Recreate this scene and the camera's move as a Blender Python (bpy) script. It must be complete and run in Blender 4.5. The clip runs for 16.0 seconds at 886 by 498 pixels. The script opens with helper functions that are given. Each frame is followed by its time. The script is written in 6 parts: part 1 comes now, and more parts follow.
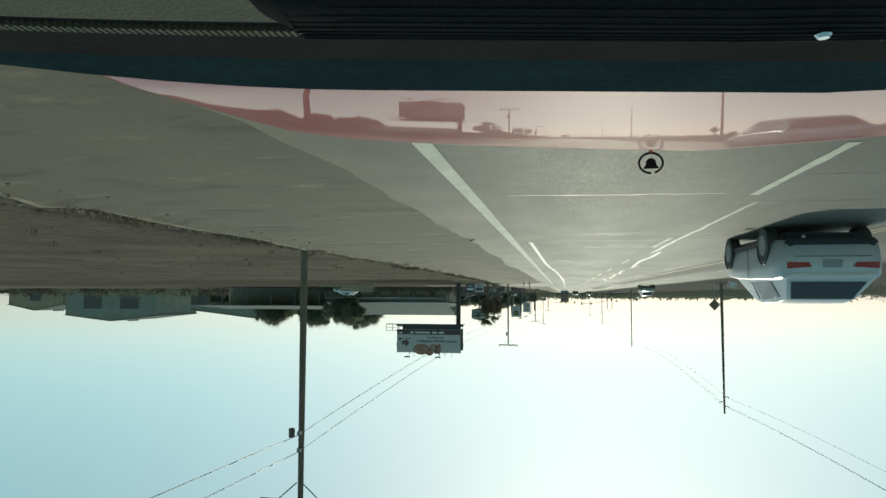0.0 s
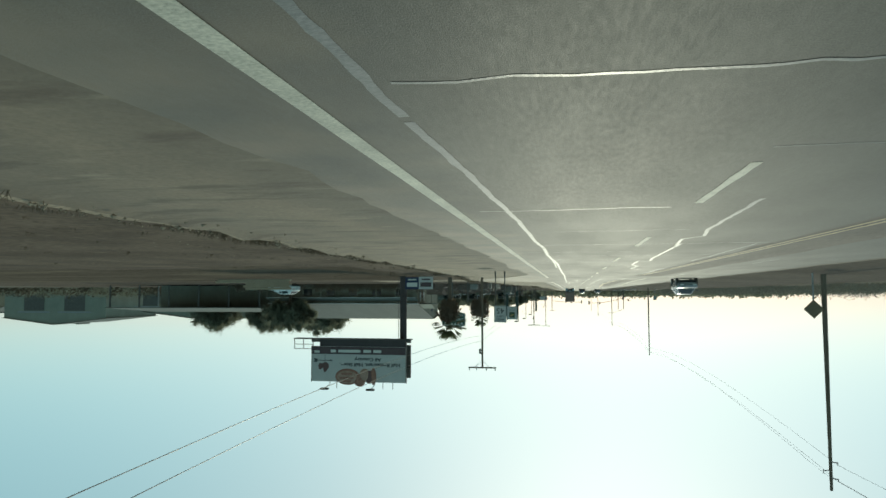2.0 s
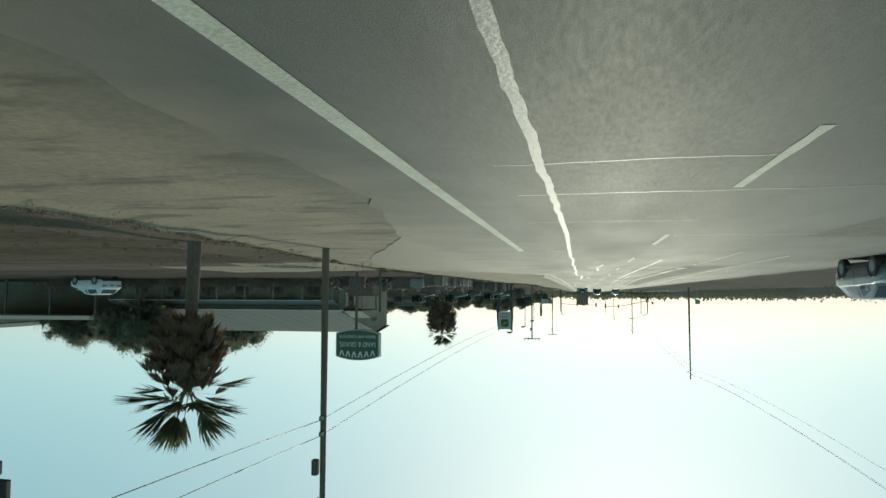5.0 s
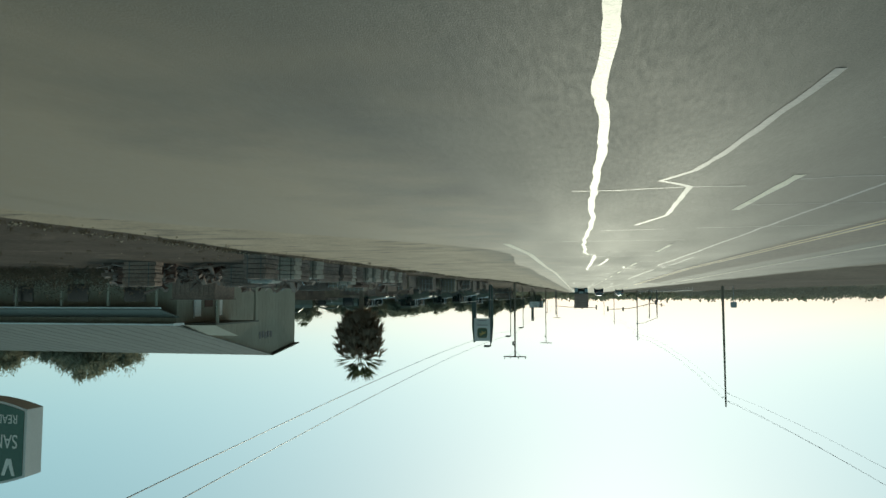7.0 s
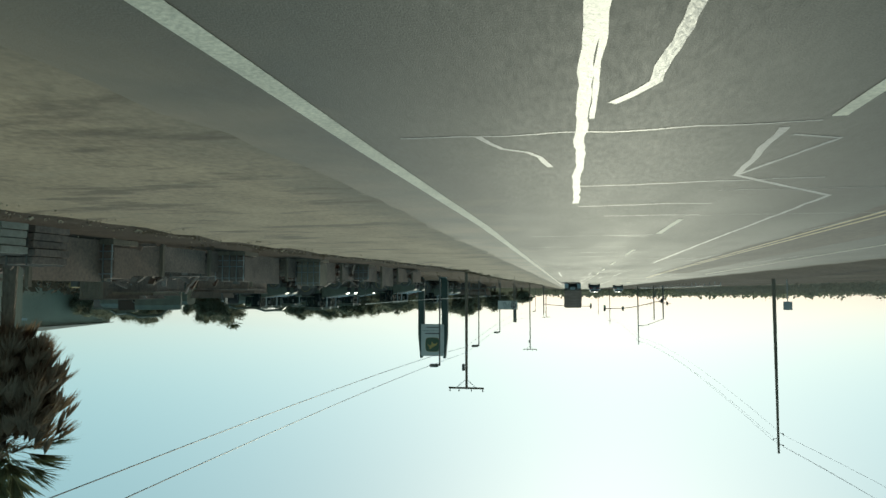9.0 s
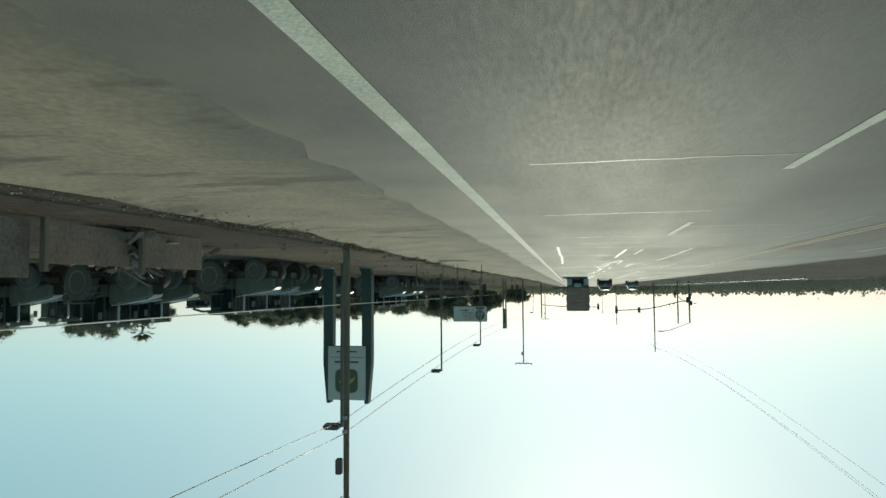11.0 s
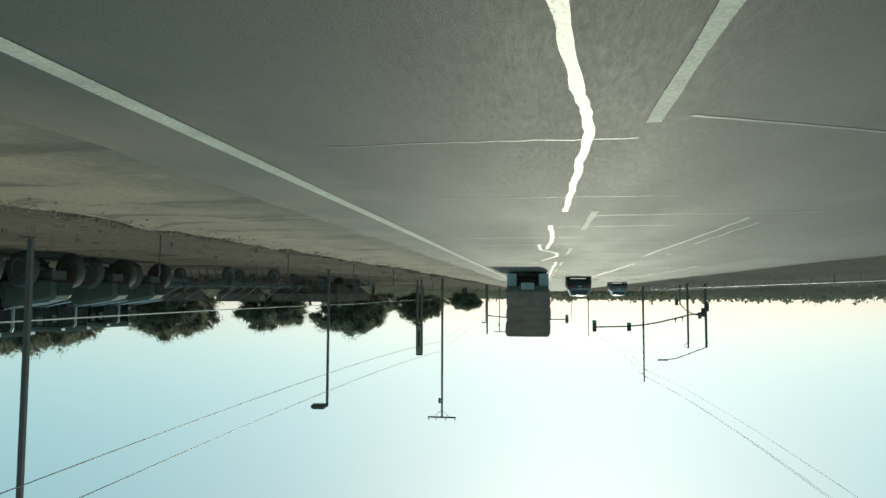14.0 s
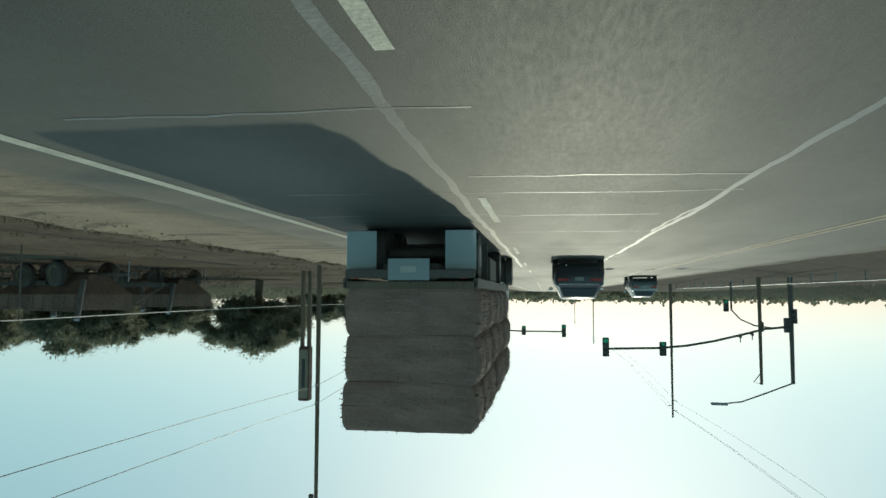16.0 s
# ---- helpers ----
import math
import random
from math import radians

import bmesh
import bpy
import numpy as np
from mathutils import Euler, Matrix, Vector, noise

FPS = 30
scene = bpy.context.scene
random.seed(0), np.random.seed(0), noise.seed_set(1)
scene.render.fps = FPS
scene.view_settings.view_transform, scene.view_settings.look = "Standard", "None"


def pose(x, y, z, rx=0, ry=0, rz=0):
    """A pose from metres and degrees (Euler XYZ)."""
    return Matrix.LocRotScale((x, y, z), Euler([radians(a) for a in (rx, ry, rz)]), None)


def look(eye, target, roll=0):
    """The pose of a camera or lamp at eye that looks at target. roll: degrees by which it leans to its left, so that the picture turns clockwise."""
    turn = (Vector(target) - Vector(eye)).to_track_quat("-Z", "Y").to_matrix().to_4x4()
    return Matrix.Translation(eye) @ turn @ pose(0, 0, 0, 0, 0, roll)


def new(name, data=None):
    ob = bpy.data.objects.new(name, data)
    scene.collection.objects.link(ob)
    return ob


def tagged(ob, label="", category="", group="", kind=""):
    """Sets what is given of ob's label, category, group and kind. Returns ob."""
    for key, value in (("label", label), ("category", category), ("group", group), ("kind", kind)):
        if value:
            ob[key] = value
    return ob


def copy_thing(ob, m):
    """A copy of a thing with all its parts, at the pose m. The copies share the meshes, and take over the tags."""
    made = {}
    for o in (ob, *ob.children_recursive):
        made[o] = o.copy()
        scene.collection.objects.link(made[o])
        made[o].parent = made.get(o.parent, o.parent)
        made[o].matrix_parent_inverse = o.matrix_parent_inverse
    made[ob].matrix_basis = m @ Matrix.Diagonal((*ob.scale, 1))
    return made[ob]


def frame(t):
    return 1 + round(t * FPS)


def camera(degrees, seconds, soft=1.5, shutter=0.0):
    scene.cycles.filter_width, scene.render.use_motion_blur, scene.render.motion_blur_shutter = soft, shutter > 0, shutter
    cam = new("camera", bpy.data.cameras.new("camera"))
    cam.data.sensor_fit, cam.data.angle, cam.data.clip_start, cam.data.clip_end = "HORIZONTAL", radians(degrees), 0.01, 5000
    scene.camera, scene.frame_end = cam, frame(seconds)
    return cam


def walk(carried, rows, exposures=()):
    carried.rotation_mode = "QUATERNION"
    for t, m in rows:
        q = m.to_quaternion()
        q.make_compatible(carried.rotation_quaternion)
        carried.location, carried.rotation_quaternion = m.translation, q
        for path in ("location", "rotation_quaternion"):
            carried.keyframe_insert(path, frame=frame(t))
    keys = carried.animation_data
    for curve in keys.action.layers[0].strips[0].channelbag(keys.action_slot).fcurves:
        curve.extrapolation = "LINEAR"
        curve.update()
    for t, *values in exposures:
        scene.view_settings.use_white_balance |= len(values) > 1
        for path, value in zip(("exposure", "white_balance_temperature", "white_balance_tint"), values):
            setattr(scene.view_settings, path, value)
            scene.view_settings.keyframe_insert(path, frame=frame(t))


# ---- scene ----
# The camera hangs upside down behind a windscreen and drives along a desert-town road.
cam = camera(67.2, 16.0)
# seconds, metres across and along the road, degrees to the right, down and rolled
ROWS = [
    (0, 0.00, 0.00, 10.12, 3.88, 0.13), (0.5, -0.20, 7.13, 10.31, 3.90, 0.02), (1, -0.36, 14.29, 10.28, 3.83, -0.04),
    (1.5, -0.49, 21.21, 10.44, 3.83, 0.01), (2, -0.61, 28.05, 10.68, 3.77, -0.07), (2.5, -0.70, 34.74, 10.86, 3.77, -0.07),
    (3, -0.78, 41.43, 11.10, 3.88, -0.02), (3.5, -0.90, 47.87, 11.33, 3.75, 0.03), (4, -0.87, 54.23, 11.54, 3.78, 0.19),
    (4.2, -0.88, 56.76, 11.71, 3.80, 0.23), (6.3, -0.01, 84.89, 11.55, 3.87, -0.03), (6.5, -0.02, 87.57, 11.54, 3.91, -0.05),
    (7, -0.07, 94.31, 11.35, 3.94, -0.05), (7.5, -0.14, 100.97, 11.15, 3.92, -0.13), (8, -0.27, 107.59, 11.12, 3.82, -0.05),
    (8.5, -0.36, 114.08, 10.94, 3.74, -0.04), (9, -0.51, 120.71, 10.81, 3.62, 0.06), (9.2, -0.56, 123.36, 10.83, 3.63, 0.10),
    (11.3, -0.1, 150.69, 10.85, 3.52, -0.45), (11.5, -0.39, 153.23, 10.75, 3.56, -0.37), (12, -0.53, 159.71, 10.65, 3.72, -0.14),
    (12.5, -0.69, 166.24, 10.47, 3.76, -0.01), (13, -0.98, 172.77, 9.79, 3.77, 0.04), (13.5, -1.26, 179.43, 9.01, 3.84, 0.12),
    (14, -1.64, 186.05, 8.37, 3.82, 0.20), (14.5, -2.00, 192.64, 8.18, 3.93, 0.21), (15, -2.45, 199.30, 8.08, 3.90, 0.18),
    (15.5, -2.94, 206.53, 8.16, 3.88, 0.17), (16, -3.35, 213.82, 8.72, 3.89, 0.18),
]
EYE = 1.32


def aim(x, y, right, down, roll):
    a, b = radians(right), radians(down)
    eye = Vector((x, y, EYE))
    return look(eye, eye + Vector((math.sin(a) * math.cos(b), math.cos(a) * math.cos(b), -math.sin(b))), 180 + roll)


walk(cam, [(t, aim(x, y, r, d, k)) for t, x, y, r, d, k in ROWS],
     [(0, -0.2, 6450, -9), (16, -0.2, 6450, -9)])

# ---- daylight ----
SUN_UP, SUN_LEFT = 27.5, 3.5
world = bpy.data.worlds.new("world")
world.use_nodes = True
scene.world = world
sky = world.node_tree.nodes.new("ShaderNodeTexSky")
sky.sky_type, sky.sun_disc = "NISHITA", False
sky.sun_elevation, sky.sun_rotation = radians(SUN_UP), radians(-SUN_LEFT)
sky.air_density, sky.dust_density, sky.ozone_density = 0.65, 0.85, 2.8
# dust evens the sky out between the horizon and the zenith
even = world.node_tree.nodes.new("ShaderNodeGamma")
even.inputs["Gamma"].default_value = 0.5
world.node_tree.links.new(sky.outputs[0], even.inputs["Color"])
deep = world.node_tree.nodes.new("ShaderNodeHueSaturation")
deep.inputs["Saturation"].default_value = 1.18
deep.inputs["Hue"].default_value = 0.458
world.node_tree.links.new(even.outputs[0], deep.inputs["Color"])
world.node_tree.links.new(deep.outputs[0], world.node_tree.nodes["Background"].inputs[0])
world.node_tree.nodes["Background"].inputs[1].default_value = 0.305
sun = new("sun", bpy.data.lights.new("sun", "SUN"))
sun.data.energy, sun.data.angle, sun.data.color = 1.8, radians(0.55), (1.0, 0.9, 0.76)
sun.matrix_world = look((-math.sin(radians(SUN_LEFT)) * math.cos(radians(SUN_UP)) * 100, math.cos(radians(SUN_LEFT)) * math.cos(radians(SUN_UP)) * 100, math.sin(radians(SUN_UP)) * 100), (0, 0, 0))

# ---- materials ----
def mat(name, col, rough=0.7, metal=0.0, var=0.25, scale=3.0, fine=40.0, bump=0.2, spec=0.5, tint=None, stretch=(1, 1, 1), per_piece=0.0):
    """A surface whose colour wanders at two scales, with fine relief."""
    m = bpy.data.materials.new(name)
    m.use_nodes = True
    n, l = m.node_tree.nodes, m.node_tree.links
    b = n["Principled BSDF"]
    b.inputs["Roughness"].default_value, b.inputs["Metallic"].default_value = rough, metal
    b.inputs["Specular IOR Level"].default_value = spec
    co = n.new("ShaderNodeTexCoord")
    mp = n.new("ShaderNodeMapping")
    mp.inputs["Scale"].default_value = stretch
    l.new(co.outputs["Object"], mp.inputs["Vector"])
    big, small = n.new("ShaderNodeTexNoise"), n.new("ShaderNodeTexNoise")
    for t, s, d in ((big, scale, 5), (small, fine, 3)):
        t.inputs["Scale"].default_value, t.inputs["Detail"].default_value = s, d
        l.new(mp.outputs[0], t.inputs["Vector"])
    add = n.new("ShaderNodeMath")
    add.operation = "ADD"
    l.new(big.outputs[0], add.inputs[0])
    l.new(small.outputs[0], add.inputs[1])
    src = add
    if per_piece:
        info, mul = n.new("ShaderNodeObjectInfo"), n.new("ShaderNodeMath")
        mul.operation = "MULTIPLY_ADD"
        mul.inputs[1].default_value = per_piece
        l.new(info.outputs["Random"], mul.inputs[0])
        l.new(add.outputs[0], mul.inputs[2])
        src = mul
    ramp = n.new("ShaderNodeMapRange")
    ramp.inputs["From Min"].default_value, ramp.inputs["From Max"].default_value = 0.6, 1.4 + per_piece
    l.new(src.outputs[0], ramp.inputs["Value"])
    mix = n.new("ShaderNodeMix")
    mix.data_type = "RGBA"
    dark = tuple(c * (1 - var) for c in col)
    light = tuple(min(1, c * (1 + var)) for c in (tint or col))
    mix.inputs["A"].default_value, mix.inputs["B"].default_value = (*dark, 1), (*light, 1)
    l.new(ramp.outputs[0], mix.inputs["Factor"])
    l.new(mix.outputs["Result"], b.inputs["Base Color"])
    if bump:
        bp = n.new("ShaderNodeBump")
        bp.inputs["Strength"].default_value, bp.inputs["Distance"].default_value = bump, 0.02
        l.new(small.outputs[0], bp.inputs["Height"])
        l.new(bp.outputs[0], b.inputs["Normal"])
    return m


ASPHALT = mat("asphalt", (0.082, 0.074, 0.06), 0.66, var=0.5, scale=0.45, fine=110, bump=0.1, spec=0.36, stretch=(1, 0.5, 1))
_n, _l = ASPHALT.node_tree.nodes, ASPHALT.node_tree.links
_co, _mp, _n1, _n2, _ad, _mr = (_n.new("ShaderNode" + k) for k in ("TexCoord", "Mapping", "TexNoise", "TexNoise", "Math", "MapRange"))
_mp.inputs["Scale"].default_value = (1, 0.22, 1)
_l.new(_co.outputs["Object"], _mp.inputs["Vector"])
for _t, _s in ((_n1, 0.35), (_n2, 24.0)):
    _t.inputs["Scale"].default_value, _t.inputs["Detail"].default_value = _s, 8
    _t.inputs["Roughness"].default_value = 0.7
    _l.new(_mp.outputs[0], _t.inputs["Vector"])
_l.new(_n1.outputs[0], _ad.inputs[0])
_l.new(_n2.outputs[0], _ad.inputs[1])
_mr.inputs["From Min"].default_value, _mr.inputs["From Max"].default_value = 0.75, 1.25
_mr.inputs["To Min"].default_value, _mr.inputs["To Max"].default_value = 0.6, 0.74
_l.new(_ad.outputs[0], _mr.inputs["Value"])
_l.new(_mr.outputs[0], _n["Principled BSDF"].inputs["Roughness"])
_n["Bump"].inputs["Strength"].default_value = 0.14
# dust carried over the edge of the asphalt
_n, _l = ASPHALT.node_tree.nodes, ASPHALT.node_tree.links
_co, _sx, _no, _ma, _mr, _mi = (_n.new("ShaderNode" + k) for k in ("TexCoord", "SeparateXYZ", "TexNoise", "Math", "MapRange", "Mix"))
_no.inputs["Scale"].default_value, _no.inputs["Detail"].default_value = 0.5, 6
_l.new(_co.outputs["Object"], _no.inputs["Vector"])
_l.new(_co.outputs["Object"], _sx.inputs[0])
_ma.operation = "MULTIPLY_ADD"
_ma.inputs[1].default_value = 4.5
_l.new(_no.outputs[0], _ma.inputs[0])
_l.new(_sx.outputs["X"], _ma.inputs[2])
_mr.inputs["From Min"].default_value, _mr.inputs["From Max"].default_value, _mr.inputs["To Max"].default_value = 3.1, 6.0, 0.95
_l.new(_ma.outputs[0], _mr.inputs["Value"])
_mi.data_type = "RGBA"
_mi.inputs["B"].default_value = (0.265, 0.195, 0.13, 1)
_old = _n["Principled BSDF"].inputs["Base Color"].links[0].from_socket
_l.new(_old, _mi.inputs["A"])
_l.new(_mr.outputs[0], _mi.inputs["Factor"])
_l.new(_mi.outputs["Result"], _n["Principled BSDF"].inputs["Base Color"])
GRAVEL = mat("gravel shoulder", (0.29, 0.215, 0.142), 0.8, var=0.35, scale=0.9, fine=14, bump=0.4, spec=0.25, stretch=(1, 0.7, 1))


def blotch(m, col, scale, lo, hi, stretch, most, across=None, axis="X"):
    """Lays a second colour over a surface in ragged patches; across: from where to where along the axis it gives way."""
    n, l = m.node_tree.nodes, m.node_tree.links
    co, mp, no, mr, mx = (n.new("ShaderNode" + k) for k in ("TexCoord", "Mapping", "TexNoise", "MapRange", "Mix"))
    mp.inputs["Scale"].default_value = stretch
    l.new(co.outputs["Object"], mp.inputs["Vector"])
    l.new(mp.outputs[0], no.inputs["Vector"])
    no.inputs["Scale"].default_value, no.inputs["Detail"].default_value, no.inputs["Roughness"].default_value = scale, 7, 0.62
    mr.inputs["From Min"].default_value, mr.inputs["From Max"].default_value, mr.inputs["To Max"].default_value = lo, hi, most
    src = no.outputs[0]
    if across:
        sx, ma, gr = (n.new("ShaderNode" + k) for k in ("SeparateXYZ", "Math", "MapRange"))
        l.new(co.outputs["Object"], sx.inputs[0])
        gr.inputs["From Min"].default_value, gr.inputs["From Max"].default_value = across
        gr.inputs["To Min"].default_value, gr.inputs["To Max"].default_value = 0.5, -0.5
        l.new(sx.outputs[axis], gr.inputs["Value"])
        l.new(gr.outputs[0], ma.inputs[0])
        l.new(src, ma.inputs[1])
        src = ma.outputs[0]
    l.new(src, mr.inputs["Value"])
    b = n["Principled BSDF"].inputs["Base Color"]
    mx.data_type = "RGBA"
    mx.inputs["B"].default_value = (*col, 1)
    l.new(b.links[0].from_socket, mx.inputs["A"])
    l.new(mr.outputs[0], mx.inputs["Factor"])
    l.new(mx.outputs["Result"], b)


# grey road dust beside the asphalt, brown earth and dark damp smears farther out
blotch(GRAVEL, (0.125, 0.108, 0.085), 0.4, 0.25, 0.85, (1, 0.35, 1), 0.9, (1.6, 4.4))
blotch(GRAVEL, (0.142, 0.11, 0.08), 0.2, 0.2, 0.9, (1, 0.5, 1), 0.85, (10, 105), "Y")
blotch(GRAVEL, (0.1, 0.072, 0.05), 0.75, 0.53, 0.62, (0.55, 1.5, 1), 0.7)
blotch(GRAVEL, (0.37, 0.3, 0.21), 1.3, 0.58, 0.72, (0.6, 1.4, 1), 0.5)
SOIL = mat("brown soil", (0.13, 0.094, 0.068), 0.97, var=0.5, scale=0.3, fine=6, bump=0.9, spec=0.05, stretch=(1, 0.8, 1))
blotch(SOIL, (0.08, 0.06, 0.046), 0.3, 0.52, 0.66, (1, 1, 1), 0.7)
blotch(SOIL, (0.22, 0.17, 0.125), 0.8, 0.6, 0.74, (1, 1, 1), 0.6)
BANK = mat("dark ploughed soil", (0.105, 0.082, 0.065), 0.97, var=0.4, scale=0.1, fine=3, bump=0.8, spec=0.05)
DARK_LOT = mat("dark lot and machine shade", (0.125, 0.097, 0.074), 1.0, var=0.45, scale=0.25, fine=4, bump=0.5, spec=0.0, stretch=(0.6, 1, 1))
blotch(DARK_LOT, (0.24, 0.19, 0.135), 0.2, 0.54, 0.7, (0.5, 1, 1), 0.7)
DARK_YARD = mat("dark brown yard soil", (0.075, 0.056, 0.043), 0.97, var=0.45, scale=0.4, fine=6, bump=0.7, spec=0.05)
blotch(DARK_YARD, (0.17, 0.13, 0.1), 0.5, 0.56, 0.7, (1, 1, 1), 0.6)
FIELD = mat("dry field", (0.16, 0.135, 0.1), 0.97, var=0.5, scale=0.03, fine=1, bump=0.5, spec=0.05)
PALE_GRAVEL = mat("pale loose stone", (0.3, 0.235, 0.17), 0.95, var=0.5, scale=2, fine=12, bump=1.0, spec=0.1)
DUST_FILM = mat("brown dusty asphalt", (0.105, 0.08, 0.062), 0.75, var=0.45, scale=0.8, fine=10, bump=0.3, spec=0.3, stretch=(1, 0.25, 1))
WHITE_LINE = mat("worn white road paint", (0.48, 0.435, 0.34), 0.65, var=0.4, scale=2, fine=30, bump=0.3)
YELLOW_LINE = mat("worn yellow road paint", (0.46, 0.33, 0.17), 0.6, var=0.35, scale=2, fine=30, bump=0.3)
TAR = mat("dusty glossy crack sealant", (0.13, 0.12, 0.105), 0.43, var=0.35, scale=3, fine=25, bump=0.2, spec=0.6)
WOOD_POLE = mat("weathered pole wood", (0.19, 0.145, 0.105), 0.9, var=0.35, scale=2, fine=25, bump=0.5, stretch=(1, 1, 0.1))
STEEL = mat("galvanised steel", (0.33, 0.34, 0.34), 0.5, 0.8, var=0.2, scale=2, fine=20, bump=0.05)
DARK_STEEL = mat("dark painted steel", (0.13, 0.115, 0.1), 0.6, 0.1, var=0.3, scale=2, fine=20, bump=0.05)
CABLE = mat("dull dark cable", (0.05, 0.05, 0.05), 0.5, var=0.1, bump=0, spec=0.4)
COLUMN = mat("dark brown column paint", (0.06, 0.044, 0.042), 0.55, var=0.3, scale=1, fine=15, bump=0.05)
TAN_PRINT = mat("tan brown print", (0.42, 0.27, 0.2), 0.5, var=0.35, scale=3, fine=12, bump=0.02)
SIGN_WHITE = mat("white sign sheet", (0.57, 0.545, 0.51), 0.5, var=0.08, scale=1.5, fine=20, bump=0.02)
BLACK = mat("black print", (0.02, 0.02, 0.02), 0.5, var=0.1, bump=0)
INK = mat("dark grey print", (0.06, 0.06, 0.06), 0.5, var=0.1, bump=0)
PLUM = mat("dark plum print", (0.10, 0.06, 0.062), 0.55, var=0.2, bump=0.02)
CREAM_INK = mat("pale print", (0.7, 0.68, 0.62), 0.5, var=0.1, bump=0)
RED_BROWN = mat("red brown print", (0.33, 0.16, 0.11), 0.5, var=0.4, scale=4, fine=12, bump=0.02)
MAROON = mat("faded maroon board", (0.15, 0.08, 0.07), 0.6, var=0.25, scale=2, fine=15, bump=0.02)
DARK_GREEN = mat("dark green panel", (0.06, 0.12, 0.085), 0.45, var=0.2, scale=1, fine=20, bump=0.02)
PYLON_GREEN = mat("dull green pylon paint", (0.042, 0.062, 0.05), 0.6, var=0.3, scale=1, fine=20, bump=0.03)
LEAF_GREEN = mat("faded green enamel", (0.06, 0.088, 0.045), 0.4, var=0.25, scale=2, fine=20, bump=0.03)
YELLOW = mat("faded yellow enamel", (0.44, 0.3, 0.08), 0.4, var=0.2, scale=2, fine=20, bump=0.03)
NAVY = mat("navy print", (0.02, 0.03, 0.08), 0.5, var=0.15, bump=0)
ORANGE = mat("faded orange sign", (0.22, 0.16, 0.09), 0.5, var=0.2, bump=0)
RED = mat("red plastic lens", (0.35, 0.02, 0.015), 0.2, var=0.15, bump=0)
METAL_ROOF = mat("ribbed metal roof", (0.15, 0.147, 0.122), 0.85, 0.0, var=0.2, scale=0.4, fine=8, bump=0.1, stretch=(1, 0.2, 1))
METAL_WALL = mat("ribbed metal wall", (0.31, 0.28, 0.215), 0.85, 0.0, var=0.2, scale=0.5, fine=8, bump=0.1, stretch=(1, 1, 0.2))
GREEN_SHED = mat("green grey sheet metal", (0.3, 0.305, 0.245), 0.85, 0.0, var=0.2, scale=0.3, fine=6, bump=0.1)
TAN_WALL = mat("tan stucco", (0.42, 0.32, 0.22), 0.9, var=0.2, scale=0.5, fine=20, bump=0.3)
WHITE_PAINT = mat("chalky white paint", (0.76, 0.76, 0.73), 0.6, var=0.12, scale=1, fine=25, bump=0.1)
BRICK_RED = mat("rust red paint", (0.13, 0.07, 0.05), 0.75, var=0.35, scale=2, fine=15, bump=0.2)
BARK = mat("tree bark", (0.18, 0.135, 0.1), 0.95, var=0.4, scale=3, fine=18, bump=0.8, stretch=(1, 1, 0.3))
LEAVES = mat("dusty green leaves", (0.175, 0.178, 0.13), 0.6, var=0.5, scale=1.2, fine=9, bump=0, spec=0.25)
PALM_GREEN = mat("palm frond green", (0.13, 0.14, 0.08), 0.5, var=0.4, scale=2, fine=12, bump=0, spec=0.3)
PALM_DRY = mat("dead palm frond", (0.22, 0.165, 0.12), 0.9, var=0.4, scale=2, fine=12, bump=0, spec=0.1)
# scrub across the fields, its colour paled to stand for distance haze
FAR_SCRUB = mat("haze-paled grey scrub", (0.27, 0.25, 0.215), 0.9, var=0.4, scale=0.15, fine=2, bump=0, spec=0.05)
SCRUB = mat("dry scrub", (0.105, 0.083, 0.058), 0.9, var=0.5, scale=1.0, fine=8, bump=0, spec=0.1)
HAY = mat("stacked hay", (0.35, 0.24, 0.2), 0.95, var=0.4, scale=1.3, fine=30, bump=0.8, spec=0.1, stretch=(1, 1, 2.5))
RUBBER = mat("dusty black rubber", (0.1, 0.086, 0.074), 0.8, var=0.2, scale=5, fine=30, bump=0.2)
FLAP = mat("pale mud flap", (0.62, 0.68, 0.70), 0.6, var=0.1, scale=3, fine=20, bump=0.05)
_n, _l = FLAP.node_tree.nodes, FLAP.node_tree.links
_tr, _mx = _n.new("ShaderNodeBsdfTranslucent"), _n.new("ShaderNodeMixShader")
_tr.inputs["Color"].default_value = (0.6, 0.68, 0.7, 1)
_mx.inputs["Fac"].default_value = 0.45
_l.new(_n["Principled BSDF"].outputs[0], _mx.inputs[1])
_l.new(_tr.outputs[0], _mx.inputs[2])
_l.new(_mx.outputs[0], _n["Material Output"].inputs["Surface"])


def let_through(m, col, k):
    """Thin leaves pass part of the light on."""
    n, l = m.node_tree.nodes, m.node_tree.links
    tr, mx = n.new("ShaderNodeBsdfTranslucent"), n.new("ShaderNodeMixShader")
    tr.inputs["Color"].default_value = (*col, 1)
    mx.inputs["Fac"].default_value = k
    l.new(n["Principled BSDF"].outputs[0], mx.inputs[1])
    l.new(tr.outputs[0], mx.inputs[2])
    l.new(mx.outputs[0], n["Material Output"].inputs["Surface"])


